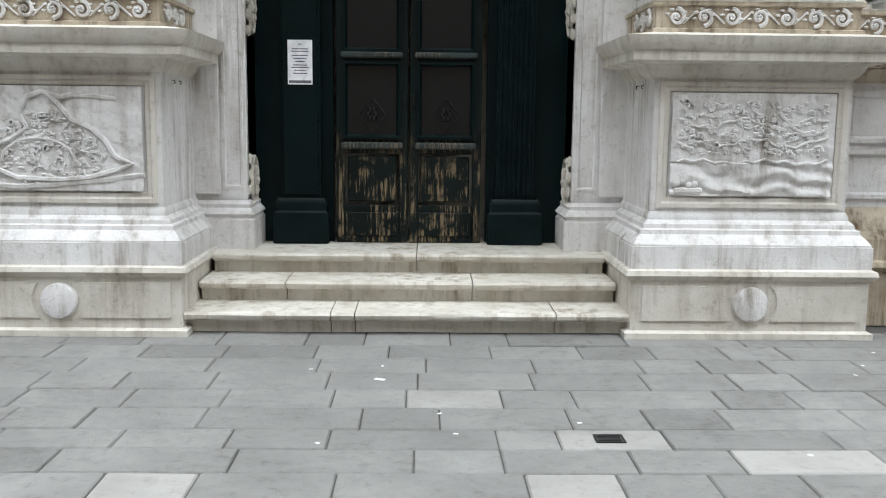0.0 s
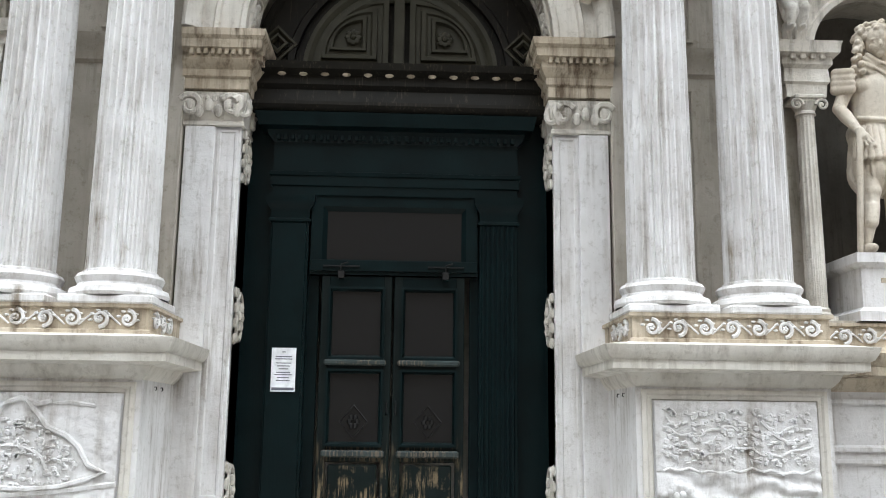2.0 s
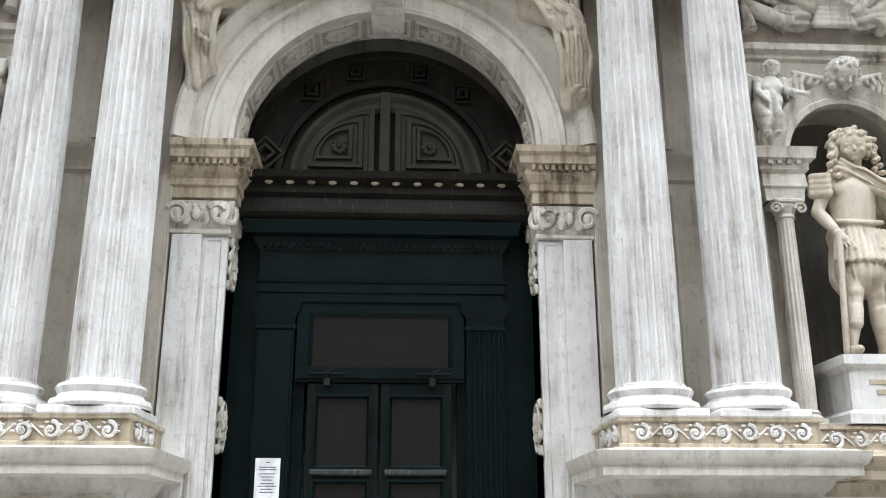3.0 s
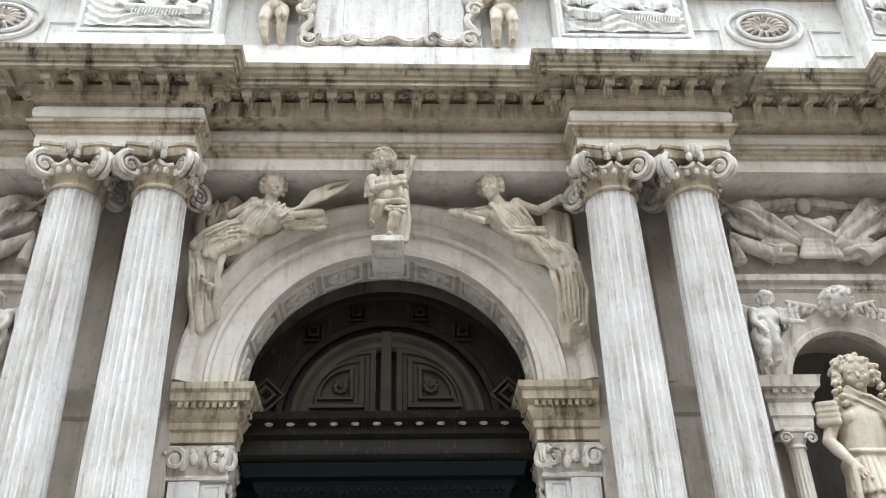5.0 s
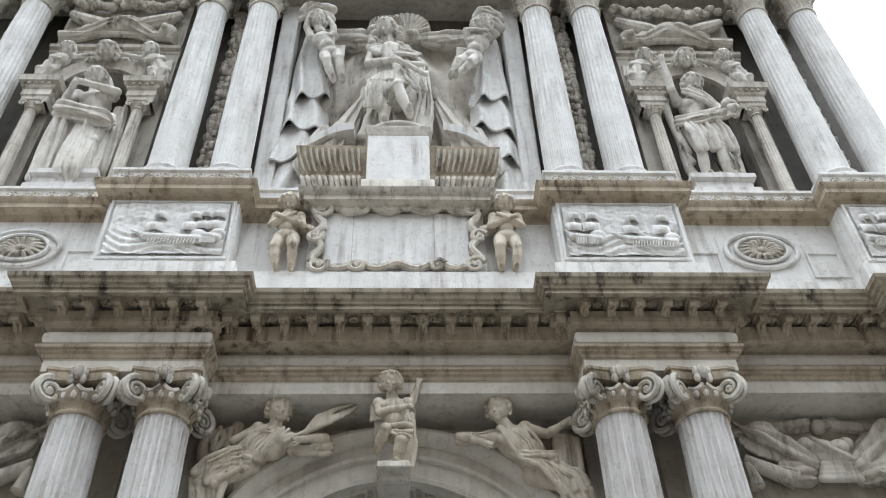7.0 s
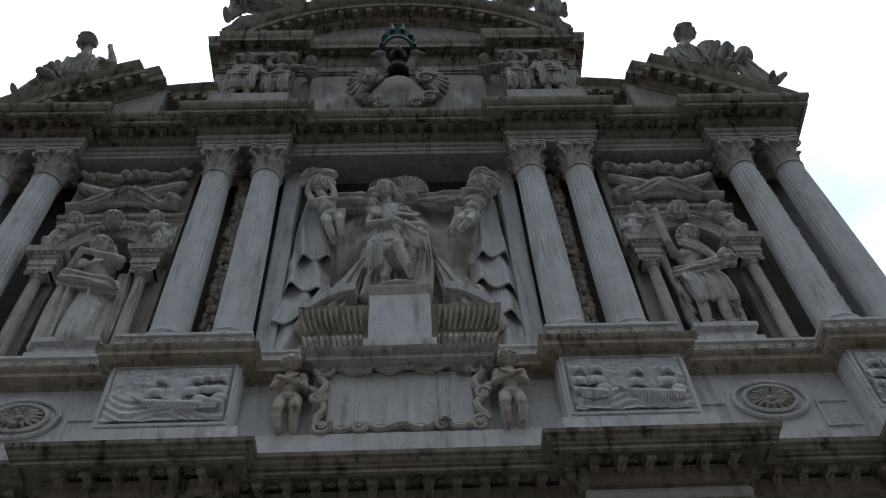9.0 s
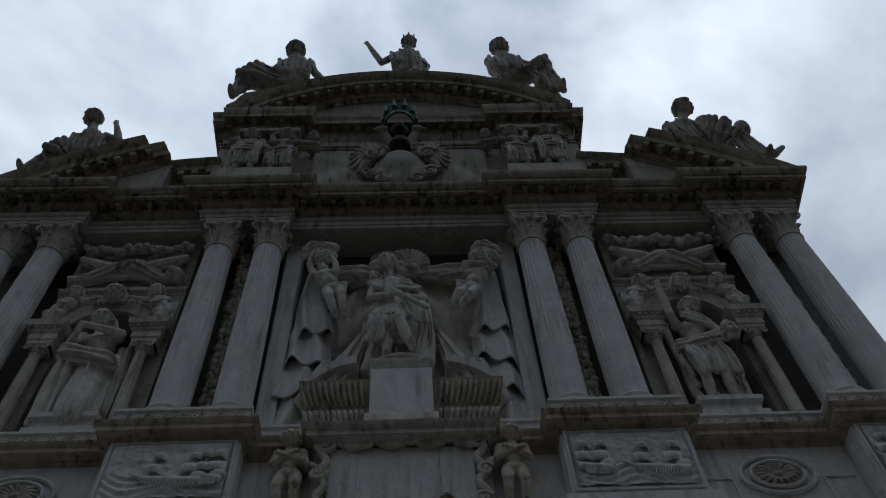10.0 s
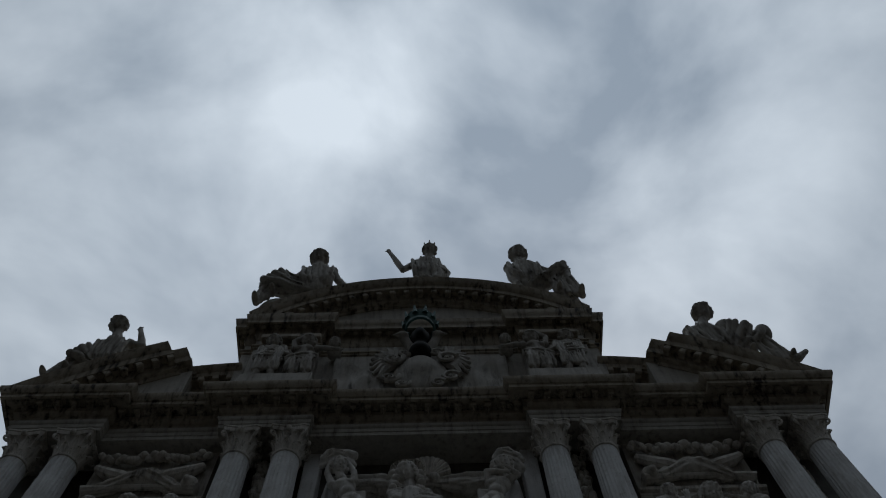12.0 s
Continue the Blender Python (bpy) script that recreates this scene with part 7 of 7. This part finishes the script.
# swagged reliefs above the upper niches
for s in (-1, 1):
    x = s * BAYX
    sw = thing("swag_relief", "carved stone relief of fruit swag and trophies above an upper niche", "relief", "swag reliefs")
    rg = random.Random(8 + s)
    for i in range(42):
        t = i / 41
        r = rg.uniform(0.05, 0.085)
        part("fruit", blob((x - 0.85 + 1.7 * t, 0.84 + rg.uniform(-0.03, 0.03), 14.72 - 0.1 * math.sin(t * math.pi * 2) ** 2 + rg.uniform(-0.06, 0.06)), (r, r, r), 8, 6), CARVED, sw)
    for q in (-1, 1):
        part("cornucopia", tube([(x + q * 0.15, 0.85, 14.02), (x + q * 0.4, 0.82, 14.1), (x + q * 0.65, 0.84, 14.26), (x + q * 0.82, 0.86, 14.42)], [0.1, 0.12, 0.1, 0.07], 10), CARVED, sw)
        part("trumpet", tube([(x + q * 0.85, 0.84, 13.74), (x + q * 0.3, 0.86, 13.86), (x, 0.88, 13.9)], [0.1, 0.06, 0.05], 10), CARVED, sw)
    part("cuirass", skinned([("ell", (x - 0.05, 0.86, 14.12), (0.2, 0.14, 0.2)), ("robe", (x + 0.1, 0.86, 14.1), (x + 0.45, 0.88, 13.86), 0.16, 0.13, 7, 0.16), ("robe", (x - 0.2, 0.86, 14.05), (x - 0.6, 0.88, 13.82), 0.15, 0.12, 6, 0.16)], 0.02, 0.02), CARVED, sw, sharp=180)
    part("helmet", skinned([("ell", (x - s * 0.72, 0.84, 13.86), (0.14, 0.14, 0.17)), ("ell", (x - s * 0.7, 0.7, 13.84), (0.05, 0.05, 0.07))], 0.02, 0.02), CARVED, sw, sharp=180)

# ship reliefs on the upper pedestals, rosettes on the bay bases
def sea(seed):
    def h(u, v):
        n = noise.noise((u * 6 + seed, v * 5, 1.5)) * 0.02 + noise.noise((u * 22 + seed, v * 15, 7)) * 0.012
        if v < 0.45:
            n += 0.011 * math.sin(46 * v + 6 * math.sin(9 * u) + 14 * u)
        else:
            n += 0.008 * noise.noise((u * 18 + seed, v * 14, 4))
        return 0.034 + n
    return h


def ship(x, z, w, y):
    """Low relief of a sailing galley."""
    hull = skinned([("cap", (x - w * 0.5, y, z + 0.05), (x + w * 0.45, y, z), 0.045, 0.05), ("cap", (x - w * 0.5, y, z + 0.06), (x - w * 0.78, y, z + 0.16), 0.03, 0.012), ("ell", (x + w * 0.42, y, z + 0.08), (0.09, 0.05, 0.07))], 0.012, 0.015)
    sails = []
    for dx, zz, r in ((-0.22, 0.2, 0.1), (-0.18, 0.38, 0.075), (0.16, 0.2, 0.11), (0.2, 0.38, 0.08)):
        cx, cz = x + dx * w / 0.6, z + zz
        sails.append(fuse(field(cx - r, cx + r * 0.9, cz - r * 0.75, cz + r * 0.75, y + 0.012, lambda a, b: 0.075 * math.sin(math.pi * min(1, a * 0.9 + 0.1)) ** 0.6 * math.sin(math.pi * (b * 0.8 + 0.18)) ** 0.6, 12, 12)))
    masts = [tube([(x + dx * w / 0.6, y - 0.01, z + 0.05), (x + dx * w / 0.6, y - 0.01, z + 0.5)], 0.008, 5) for dx in (-0.22, 0.16)]
    oars = [tube([(x - w * 0.4 + w * 0.8 * i / 14, y - 0.04, z), (x - w * 0.43 + w * 0.8 * i / 14, y - 0.03, z - 0.09)], 0.006, 4) for i in range(15)]
    return hull, sails, masts, oars


for i, cx in enumerate((2.52, -2.52, 5.87, -5.87)):
    r = thing("ship_relief", "white marble relief panel of galleys and sailing ships on waves", "relief", "ship reliefs", at=(cx, 0.4, 8.64))
    part("panel_frame", border(-0.7, 0.7, 0.02, 0.94, 0.0, [(0, 0), (0, 0.03), (0.025, 0.035), (0.05, 0.012), (0.06, 0.0)]), GREYM, r)
    part("sea_field", field(-0.64, 0.64, 0.08, 0.88, 0.0, sea(i * 3.3), 80, 50), GREYM, r)
    for dx, dz, w in (((-0.42, 0.3, 0.3), (0.3, 0.26, 0.55)) if i != 1 else ((0.1, 0.28, 0.62), (0.48, 0.3, 0.2))):
        hull, sails, masts, oars = ship(dx, dz, w, -0.05)
        part("ship_hull", hull, GREYM, r, sharp=180)
        for q in sails:
            part("sail", q, GREYM, r)
        for q in masts:
            part("mast", q, GREYM, r)
        for q in oars:
            part("oar", q, GREYM, r)
for s in (-1, 1):
    md = thing("rosette_medallion", "pale stone oval medallion with carved rosette", "medallion", "medallions", at=(s * BAYX, 0.7, 9.12))
    for rr, o, th in ((0.42, 0.02, 0.03), (0.3, 0.035, 0.025)):
        part("ring", tube([(rr * math.cos(a), -o, 0.66 * rr * math.sin(a)) for a in [2 * math.pi * k / 40 for k in range(41)]], th, 7), GREYM, md)
    for k in range(16):
        a = 2 * math.pi * k / 16
        part("petal", tube([(0.05 * math.cos(a), -0.02, 0.04 * math.sin(a)), (0.17 * math.cos(a), -0.05, 0.115 * math.sin(a)), (0.26 * math.cos(a), -0.02, 0.17 * math.sin(a))], [0.012, 0.026, 0.016], 6), CARVED, md)
    part("boss", blob((0, -0.03, 0), (0.06, 0.04, 0.045), 10, 6), CARVED, md)
    for q in (-1, 1):
        part("sunk_band", border(*sorted((q * 0.5, q * 0.9)), -0.42, -0.02, 0.0, [(0, 0), (0, 0.02), (0.025, 0.02), (0.035, 0.002)]), GREYM, md)

# ---- attic: coat of arms with two-headed eagle and crown, figures, and the crowning statues ----
arms = thing("coat_of_arms", "dark carved stone coat of arms with eagle wings under bronze crown", "coat of arms")
sh = [("ell", (0, 0.62, 17.05), (0.5, 0.16, 0.7)), ("ell", (0, 0.5, 17.2), (0.3, 0.12, 0.4))]
part("shield", skinned(sh, 0.03, 0.05), DARKFIG, arms, sharp=180)
for s in (-1, 1):
    for x, z, r, t in ((0.5, 17.5, 0.2, 0.06), (0.55, 16.7, 0.18, 0.055), (0.3, 17.75, 0.14, 0.045), (0.32, 16.45, 0.14, 0.045)):
        part("cartouche_scroll", spiral((s * x, 0.48, z), r, 1.5, t, s, 0.4), DARKFIG, arms)
    feathers = []
    for k in range(9):
        a = radians(-50 + k * 17)
        feathers.append(tube([(s * 0.45, 0.62, 17.5), (s * (0.45 + 0.3 * math.cos(a)), 0.56, 17.5 + 0.4 * math.sin(a)), (s * (0.45 + 0.5 * math.cos(a)), 0.6, 17.5 + 0.75 * math.sin(a))], [0.08, 0.09, 0.03], 7))
    for q in feathers:
        part("feather", q, DARKFIG, arms)
    part("eagle_head", skinned([("cap", (s * 0.1, 0.56, 17.9), (s * 0.3, 0.48, 18.35), 0.12, 0.09), ("ell", (s * 0.33, 0.42, 18.42), (0.11, 0.11, 0.1)), ("cap", (s * 0.4, 0.38, 18.42), (s * 0.52, 0.36, 18.34), 0.05, 0.02)], 0.024, 0.03), DARKFIG, arms, sharp=180)
part("helmet", skinned([("ell", (0, 0.45, 18.3), (0.2, 0.2, 0.28)), ("ell", (0, 0.28, 18.3), (0.1, 0.08, 0.16)), ("cap", (0, 0.5, 18.0), (0, 0.5, 17.8), 0.16, 0.22)], 0.024, 0.03), BLACKWOOD, arms, "blackened carved helmet", sharp=180)
crown = [lathe([(0.26, 18.6), (0.3, 18.62), (0.3, 18.72), (0.27, 18.74), (0.34, 18.95)], 28, (0, 0.4, 0))]
for k in range(10):
    a = 2 * math.pi * k / 10
    crown.append(tube([(0.31 * math.cos(a), 0.4 + 0.31 * math.sin(a), 18.85), (0.37 * math.cos(a), 0.4 + 0.37 * math.sin(a), 19.12)], [0.06, 0.015], 6))
part("crown", fuse(*crown), BRONZE, arms, "green bronze crown")
for s in (-1, 1):
    for up in (True, False):
        if up:
            p = body(1.08, (2.14, 0.42, 18.22), (2.2, 0.5, 17.92), (2.22, 0.54, 17.48), (((1.86, 0.42, 17.92), (1.6, 0.4, 17.82)), ((2.44, 0.44, 18.26), (2.26, 0.4, 18.44))), (((2.08, 0.42, 17.08), (2.04, 0.48, 16.62)), ((2.34, 0.42, 17.08), (2.3, 0.5, 16.62))))
            p += folds((2.06, 0.4, 17.6), (2.4, 0.4, 17.5), (2.0, 0.4, 16.9), (2.46, 0.42, 16.95), 7, 0.04, (0, -0.05, 0), 1) + folds((1.98, 0.42, 17.5), (2.0, 0.4, 17.66), (2.46, 0.42, 17.3), (2.46, 0.42, 17.56), 4, 0.04, (0, -0.06, -0.08), 2)
        else:
            p = body(1.08, (2.82, 0.42, 18.24), (2.82, 0.5, 17.94), (2.82, 0.54, 17.5), (((2.5, 0.44, 17.7), (2.74, 0.36, 17.72)), ((3.08, 0.46, 17.68), (2.86, 0.36, 17.6))), (((2.72, 0.44, 17.08), (2.66, 0.5, 16.62)), ((2.96, 0.44, 17.08), (2.94, 0.5, 16.62))))
            p += folds((2.62, 0.4, 17.9), (2.98, 0.42, 17.96), (2.62, 0.4, 17.0), (3.04, 0.42, 17.0), 8, 0.04, (0, -0.05, 0), 3) + folds((2.58, 0.42, 17.4), (2.6, 0.4, 17.6), (3.06, 0.42, 17.5), (3.06, 0.42, 17.7), 4, 0.04, (0, -0.06, -0.08), 4)
        statue("attic_figure", "dark carved stone figure holding up a cloth on the attic", p if s > 0 else mirrored(p), 0.02, 0.022, DARKFIG, "attic figures")
    mk = body(0.8, (1.64, 0.42, 18.17), (1.66, 0.6, 18.12), (1.66, 0.66, 18.1), (), ())
    statue("attic_mask", "dark carved stone lion mask holding the attic cloth", mk if s > 0 else mirrored(mk), 0.02, 0.022, DARKFIG, "attic masks", category="mask")
    vs, nx, nz = [], 26, 16
    for back in (0, 1):
        for j in range(nz + 1):
            for i in range(nx + 1):
                u, v = i / nx, j / nz
                top_edge = 17.95 - 0.7 * u ** 0.75 + 0.25 * u ** 3
                z = 16.0 + (top_edge - 16.0) * v
                vs.append((s * (1.62 - 0.95 * u), 0.66 - 0.035 * math.sin(9 * (1 - v) + 7 * u) * (0.4 + v) - 0.02 * math.sin(23 * u) + 0.06 * back, z))
    m, h = nx + 1, (nx + 1) * (nz + 1)
    fs = [(j * m + i, j * m + i + 1, (j + 1) * m + i + 1, (j + 1) * m + i) for j in range(nz) for i in range(nx)]
    fs += [(h + a, h + d, h + c, h + b) for a, b, c, d in fs] + [(nz * m + i, nz * m + i + 1, h + nz * m + i + 1, h + nz * m + i) for i in range(nx)]
    solid("attic_cloth", (vs, fs), DARKFIG, "dark carved stone cloth stretched beside the coat of arms", "drapery", "attic cloths", sharp=60)


def draped(s, head, chest, pelvis, arms, legs, side=(1, 0, 0), face=(0, -0.75, -0.65), curls=1.1):
    """A large seated figure in heavy cloth."""
    p = body(s, head, chest, pelvis, arms, legs, side, 1.08, curls, face)
    c, q = Vector(chest), Vector(pelvis)
    k0, k1, f0, f1 = (Vector(v) for v in (legs[0][0], legs[1][0], legs[0][1], legs[1][1]))
    x = Vector((0.2 * s, 0, 0))
    fr = Vector((0, -0.12 * s, 0))
    p += [("robe", c, q, 0.19 * s, 0.19 * s, 9, 0.08), ("robe", q, k0, 0.15 * s, 0.11 * s, 7, 0.12), ("robe", q, k1, 0.15 * s, 0.11 * s, 7, 0.12)]
    p += folds(c - x + fr, c + x + fr, q - x * 0.8 + fr, q + x + fr, 6, 0.035 * s, (0, -0.05 * s, -0.08 * s), 1)
    p += folds(q - x, q + x, k0 + fr, k1 + fr, 5, 0.045 * s, (0, -0.03 * s, -0.1 * s), 2)
    p += folds(k0 - x * 0.2, k1 + x * 0.1, f0 - x * 0.1, f1 + x * 0.1, 6, 0.035 * s, (0, -0.03 * s, 0), 3)
    return p


statue("crowning_statue", "large dark stone seated figure on the curved pediment",
       draped(1.65, (-2.48, 0.42, 23.4), (-2.4, 0.56, 22.55), (-2.36, 0.7, 21.6), (((-2.92, 0.5, 22.1), (-3.05, 0.42, 22.2)), ((-1.92, 0.55, 22.1), (-1.75, 0.5, 21.7))), (((-3.2, 0.45, 22.1), (-3.3, 0.5, 21.1)), ((-3.48, 0.45, 21.5), (-3.6, 0.5, 20.6)))) + [("ell", (-2.4, 0.8, 21.1), (0.5, 0.3, 0.5)), ("ell", (-3.1, 0.8, 20.8), (0.5, 0.3, 0.4))], 0.036, 0.04, DARKFIG, "crowning statues")
statue("crowning_statue", "large dark stone seated figure on the curved pediment",
       draped(1.65, (2.42, 0.42, 23.45), (2.46, 0.56, 22.6), (2.5, 0.7, 21.65), (((2.12, 0.52, 22.0), (2.2, 0.45, 21.5)), ((2.98, 0.5, 22.4), (3.2, 0.45, 22.2))), (((3.05, 0.45, 21.9), (3.1, 0.5, 20.9)), ((3.36, 0.45, 22.2), (3.56, 0.5, 20.7)))) + [("ell", (2.5, 0.8, 21.1), (0.45, 0.3, 0.5)), ("ell", (3.1, 0.8, 20.9), (0.5, 0.3, 0.4)), ("ell", (3.3, 0.5, 22.55), (0.14, 0.16, 0.18))], 0.036, 0.04, DARKFIG, "crowning statues")
royal = draped(1.4, (0.24, 0.46, 24.0), (0.12, 0.6, 23.2), (0.1, 0.68, 22.3), (((-0.42, 0.52, 22.72), (-0.78, 0.46, 23.98)), ((0.6, 0.6, 22.75), (0.36, 0.42, 22.7))), (((-0.12, 0.6, 21.9), (-0.12, 0.7, 21.4)), ((0.36, 0.6, 21.9), (0.36, 0.7, 21.4))), curls=0.9)
royal += [("cap", (0.24 + 0.14 * math.cos(a), 0.5 + 0.14 * math.sin(a), 24.14), (0.24 + 0.19 * math.cos(a), 0.5 + 0.19 * math.sin(a), 24.4), 0.04, 0.018) for a in [2 * math.pi * k / 8 for k in range(8)]]
royal += folds((0.36, 0.5, 23.5), (0.56, 0.7, 23.4), (0.3, 0.5, 22.0), (0.62, 0.7, 22.0), 5, 0.06, (0.05, -0.03, 0), 4) + [("ell", (0.1, 0.8, 21.7), (0.5, 0.35, 0.45))]
statue("crowned_statue", "large dark stone crowned figure with raised arm on the pediment top", royal, 0.032, 0.036, DARKFIG, "crowning statues")
statue("side_statue", "dark stone reclining figure on the raking pediment",
       draped(1.5, (5.82, 0.42, 19.35), (5.62, 0.58, 18.55), (5.8, 0.75, 17.7), (((5.32, 0.52, 18.1), (5.5, 0.42, 17.9)), ((6.02, 0.55, 18.1), (6.2, 0.45, 18.0))), (((6.1, 0.48, 18.62), (6.3, 0.6, 17.6)), ((6.66, 0.52, 18.3), (6.86, 0.5, 17.1))), curls=1.25) + [("ell", (6.1, 0.5, 18.66), (0.22, 0.2, 0.26)), ("ell", (6.76, 0.5, 18.4), (0.16, 0.18, 0.26)), ("cap", (6.9, 0.4, 17.0), (7.16, 0.4, 17.3), 0.08, 0.05), ("ell", (5.7, 0.85, 17.3), (0.45, 0.3, 0.5)), ("ell", (6.4, 0.85, 17.0), (0.4, 0.3, 0.5))], 0.034, 0.036, DARKFIG, "side statues")
statue("side_statue", "dark stone reclining figure with raised hand on the raking pediment",
       draped(1.4, (-6.12, 0.42, 19.25), (-5.95, 0.58, 18.45), (-6.0, 0.75, 17.65), (((-6.3, 0.52, 18.1), (-6.4, 0.45, 17.9)), ((-5.4, 0.5, 18.35), (-5.62, 0.46, 19.05))), (((-6.28, 0.48, 18.05), (-6.5, 0.55, 17.3)), ((-6.5, 0.5, 17.75), (-6.8, 0.5, 17.0)))) + [("ell", (-5.8, 0.85, 17.3), (0.45, 0.3, 0.5)), ("ell", (-6.4, 0.85, 17.0), (0.4, 0.3, 0.4))], 0.034, 0.036, DARKFIG, "side statues")

# ---- ground ----
solid("ground", box(-600, 600, -600, 600, -0.3, -0.012, 0.01), JOINT, "grey mortar and earth under the paving", "ground", kind="structure")
pave = thing("pavement", "grey trachyte paving slabs in uneven courses with dirty joints", "pavement", kind="structure")
rng = random.Random(4)
slab_meshes = {}


def slab(x0, x1, y0, y1, mat, key):
    w, d = round(x1 - x0, 2), round(y1 - y0, 2)
    k = (w, d, key)
    if k not in slab_meshes:
        slab_meshes[k] = to_mesh("slab", box(-w / 2, w / 2, -d / 2, d / 2, -0.05, 0.0, 0.007), mat)
    ob = new("slab", slab_meshes[k])
    ob.parent = pave
    ob.matrix_basis = Matrix.Translation(((x0 + x1) / 2, (y0 + y1) / 2, rng.uniform(-0.003, 0.003))) @ pose(0, 0, 0, rng.uniform(-0.25, 0.25), rng.uniform(-0.2, 0.2), rng.uniform(-0.25, 0.25))


COURSES = [0.07, -0.27, -0.63, -0.98, -1.35, -1.7, -2.06, -2.35, -2.66, -3.0, -3.36, -3.7]
for c, (y1, y0) in enumerate(zip(COURSES[:-1], COURSES[1:])):
    if c == 0:
        y1 = 0.2
    x = -3.8 - rng.uniform(0, 0.5)
    while x < 3.9:
        w = rng.choice((0.42, 0.5, 0.55, 0.62, 0.7, 0.85))
        if c == 6 and x < 0.8 < x + w + 0.3:
            w = 0.8 - x
            if w > 0.15:
                slab(x + 0.006, x + w - 0.006, y0 + 0.006, y1 - 0.006, SLAB, "g")
            slab(0.806, 1.344, y0 + 0.006, y1 - 0.006, SLAB_PALE, "p")
            x = 1.35
            continue
        pale = rng.random() < 0.03
        slab(x + 0.006, x + w - 0.006, y0 + 0.006, y1 - 0.006, SLAB_PALE if pale else SLAB, "p" if pale else "g")
        x += w
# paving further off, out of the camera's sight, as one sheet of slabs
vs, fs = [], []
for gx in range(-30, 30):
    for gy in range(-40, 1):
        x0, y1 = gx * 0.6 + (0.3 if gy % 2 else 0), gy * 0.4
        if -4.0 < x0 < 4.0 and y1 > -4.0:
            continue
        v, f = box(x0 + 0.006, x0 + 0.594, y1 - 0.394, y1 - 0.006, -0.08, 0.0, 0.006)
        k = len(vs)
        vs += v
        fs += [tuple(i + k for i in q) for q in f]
far = part("far_slabs", (vs, fs), SLAB_LOW_BOUNCE, pave)
tagged(far, kind="stuff")
drain = thing("drain", "small dark iron drain grate let into a pale slab", "drain", at=(1.06, -2.2, 0.0))
part("rim", border(-0.075, 0.075, -0.06, 0.06, 0, [(0, -0.004), (0, 0.004), (0.012, 0.004), (0.014, -0.03)]), IRON, drain, at=Matrix.Rotation(-math.pi / 2, 4, "X"))
for k in range(5):
    part("bar", box(-0.06, 0.06, -0.045 + k * 0.02, -0.035 + k * 0.02, -0.006, 0.003, 0.001), IRON, drain)
for k in range(14):
    x, y = rng.uniform(-3, 3.4), rng.uniform(-2.6, -0.2)
    if k == 0:
        x, y = -0.15, -1.15
    solid("paper_scrap", moved(box(-0.035, 0.035, -0.02, 0.02, 0.004, 0.0055, 0.0004) if k == 0 else box(-0.012, 0.014, -0.008, 0.009, 0.004, 0.006, 0.0004), pose(x, y, 0, 0, 0, rng.uniform(0, 180))), PAPER, "small pale scrap lying on the paving", "litter", "scraps on the paving")
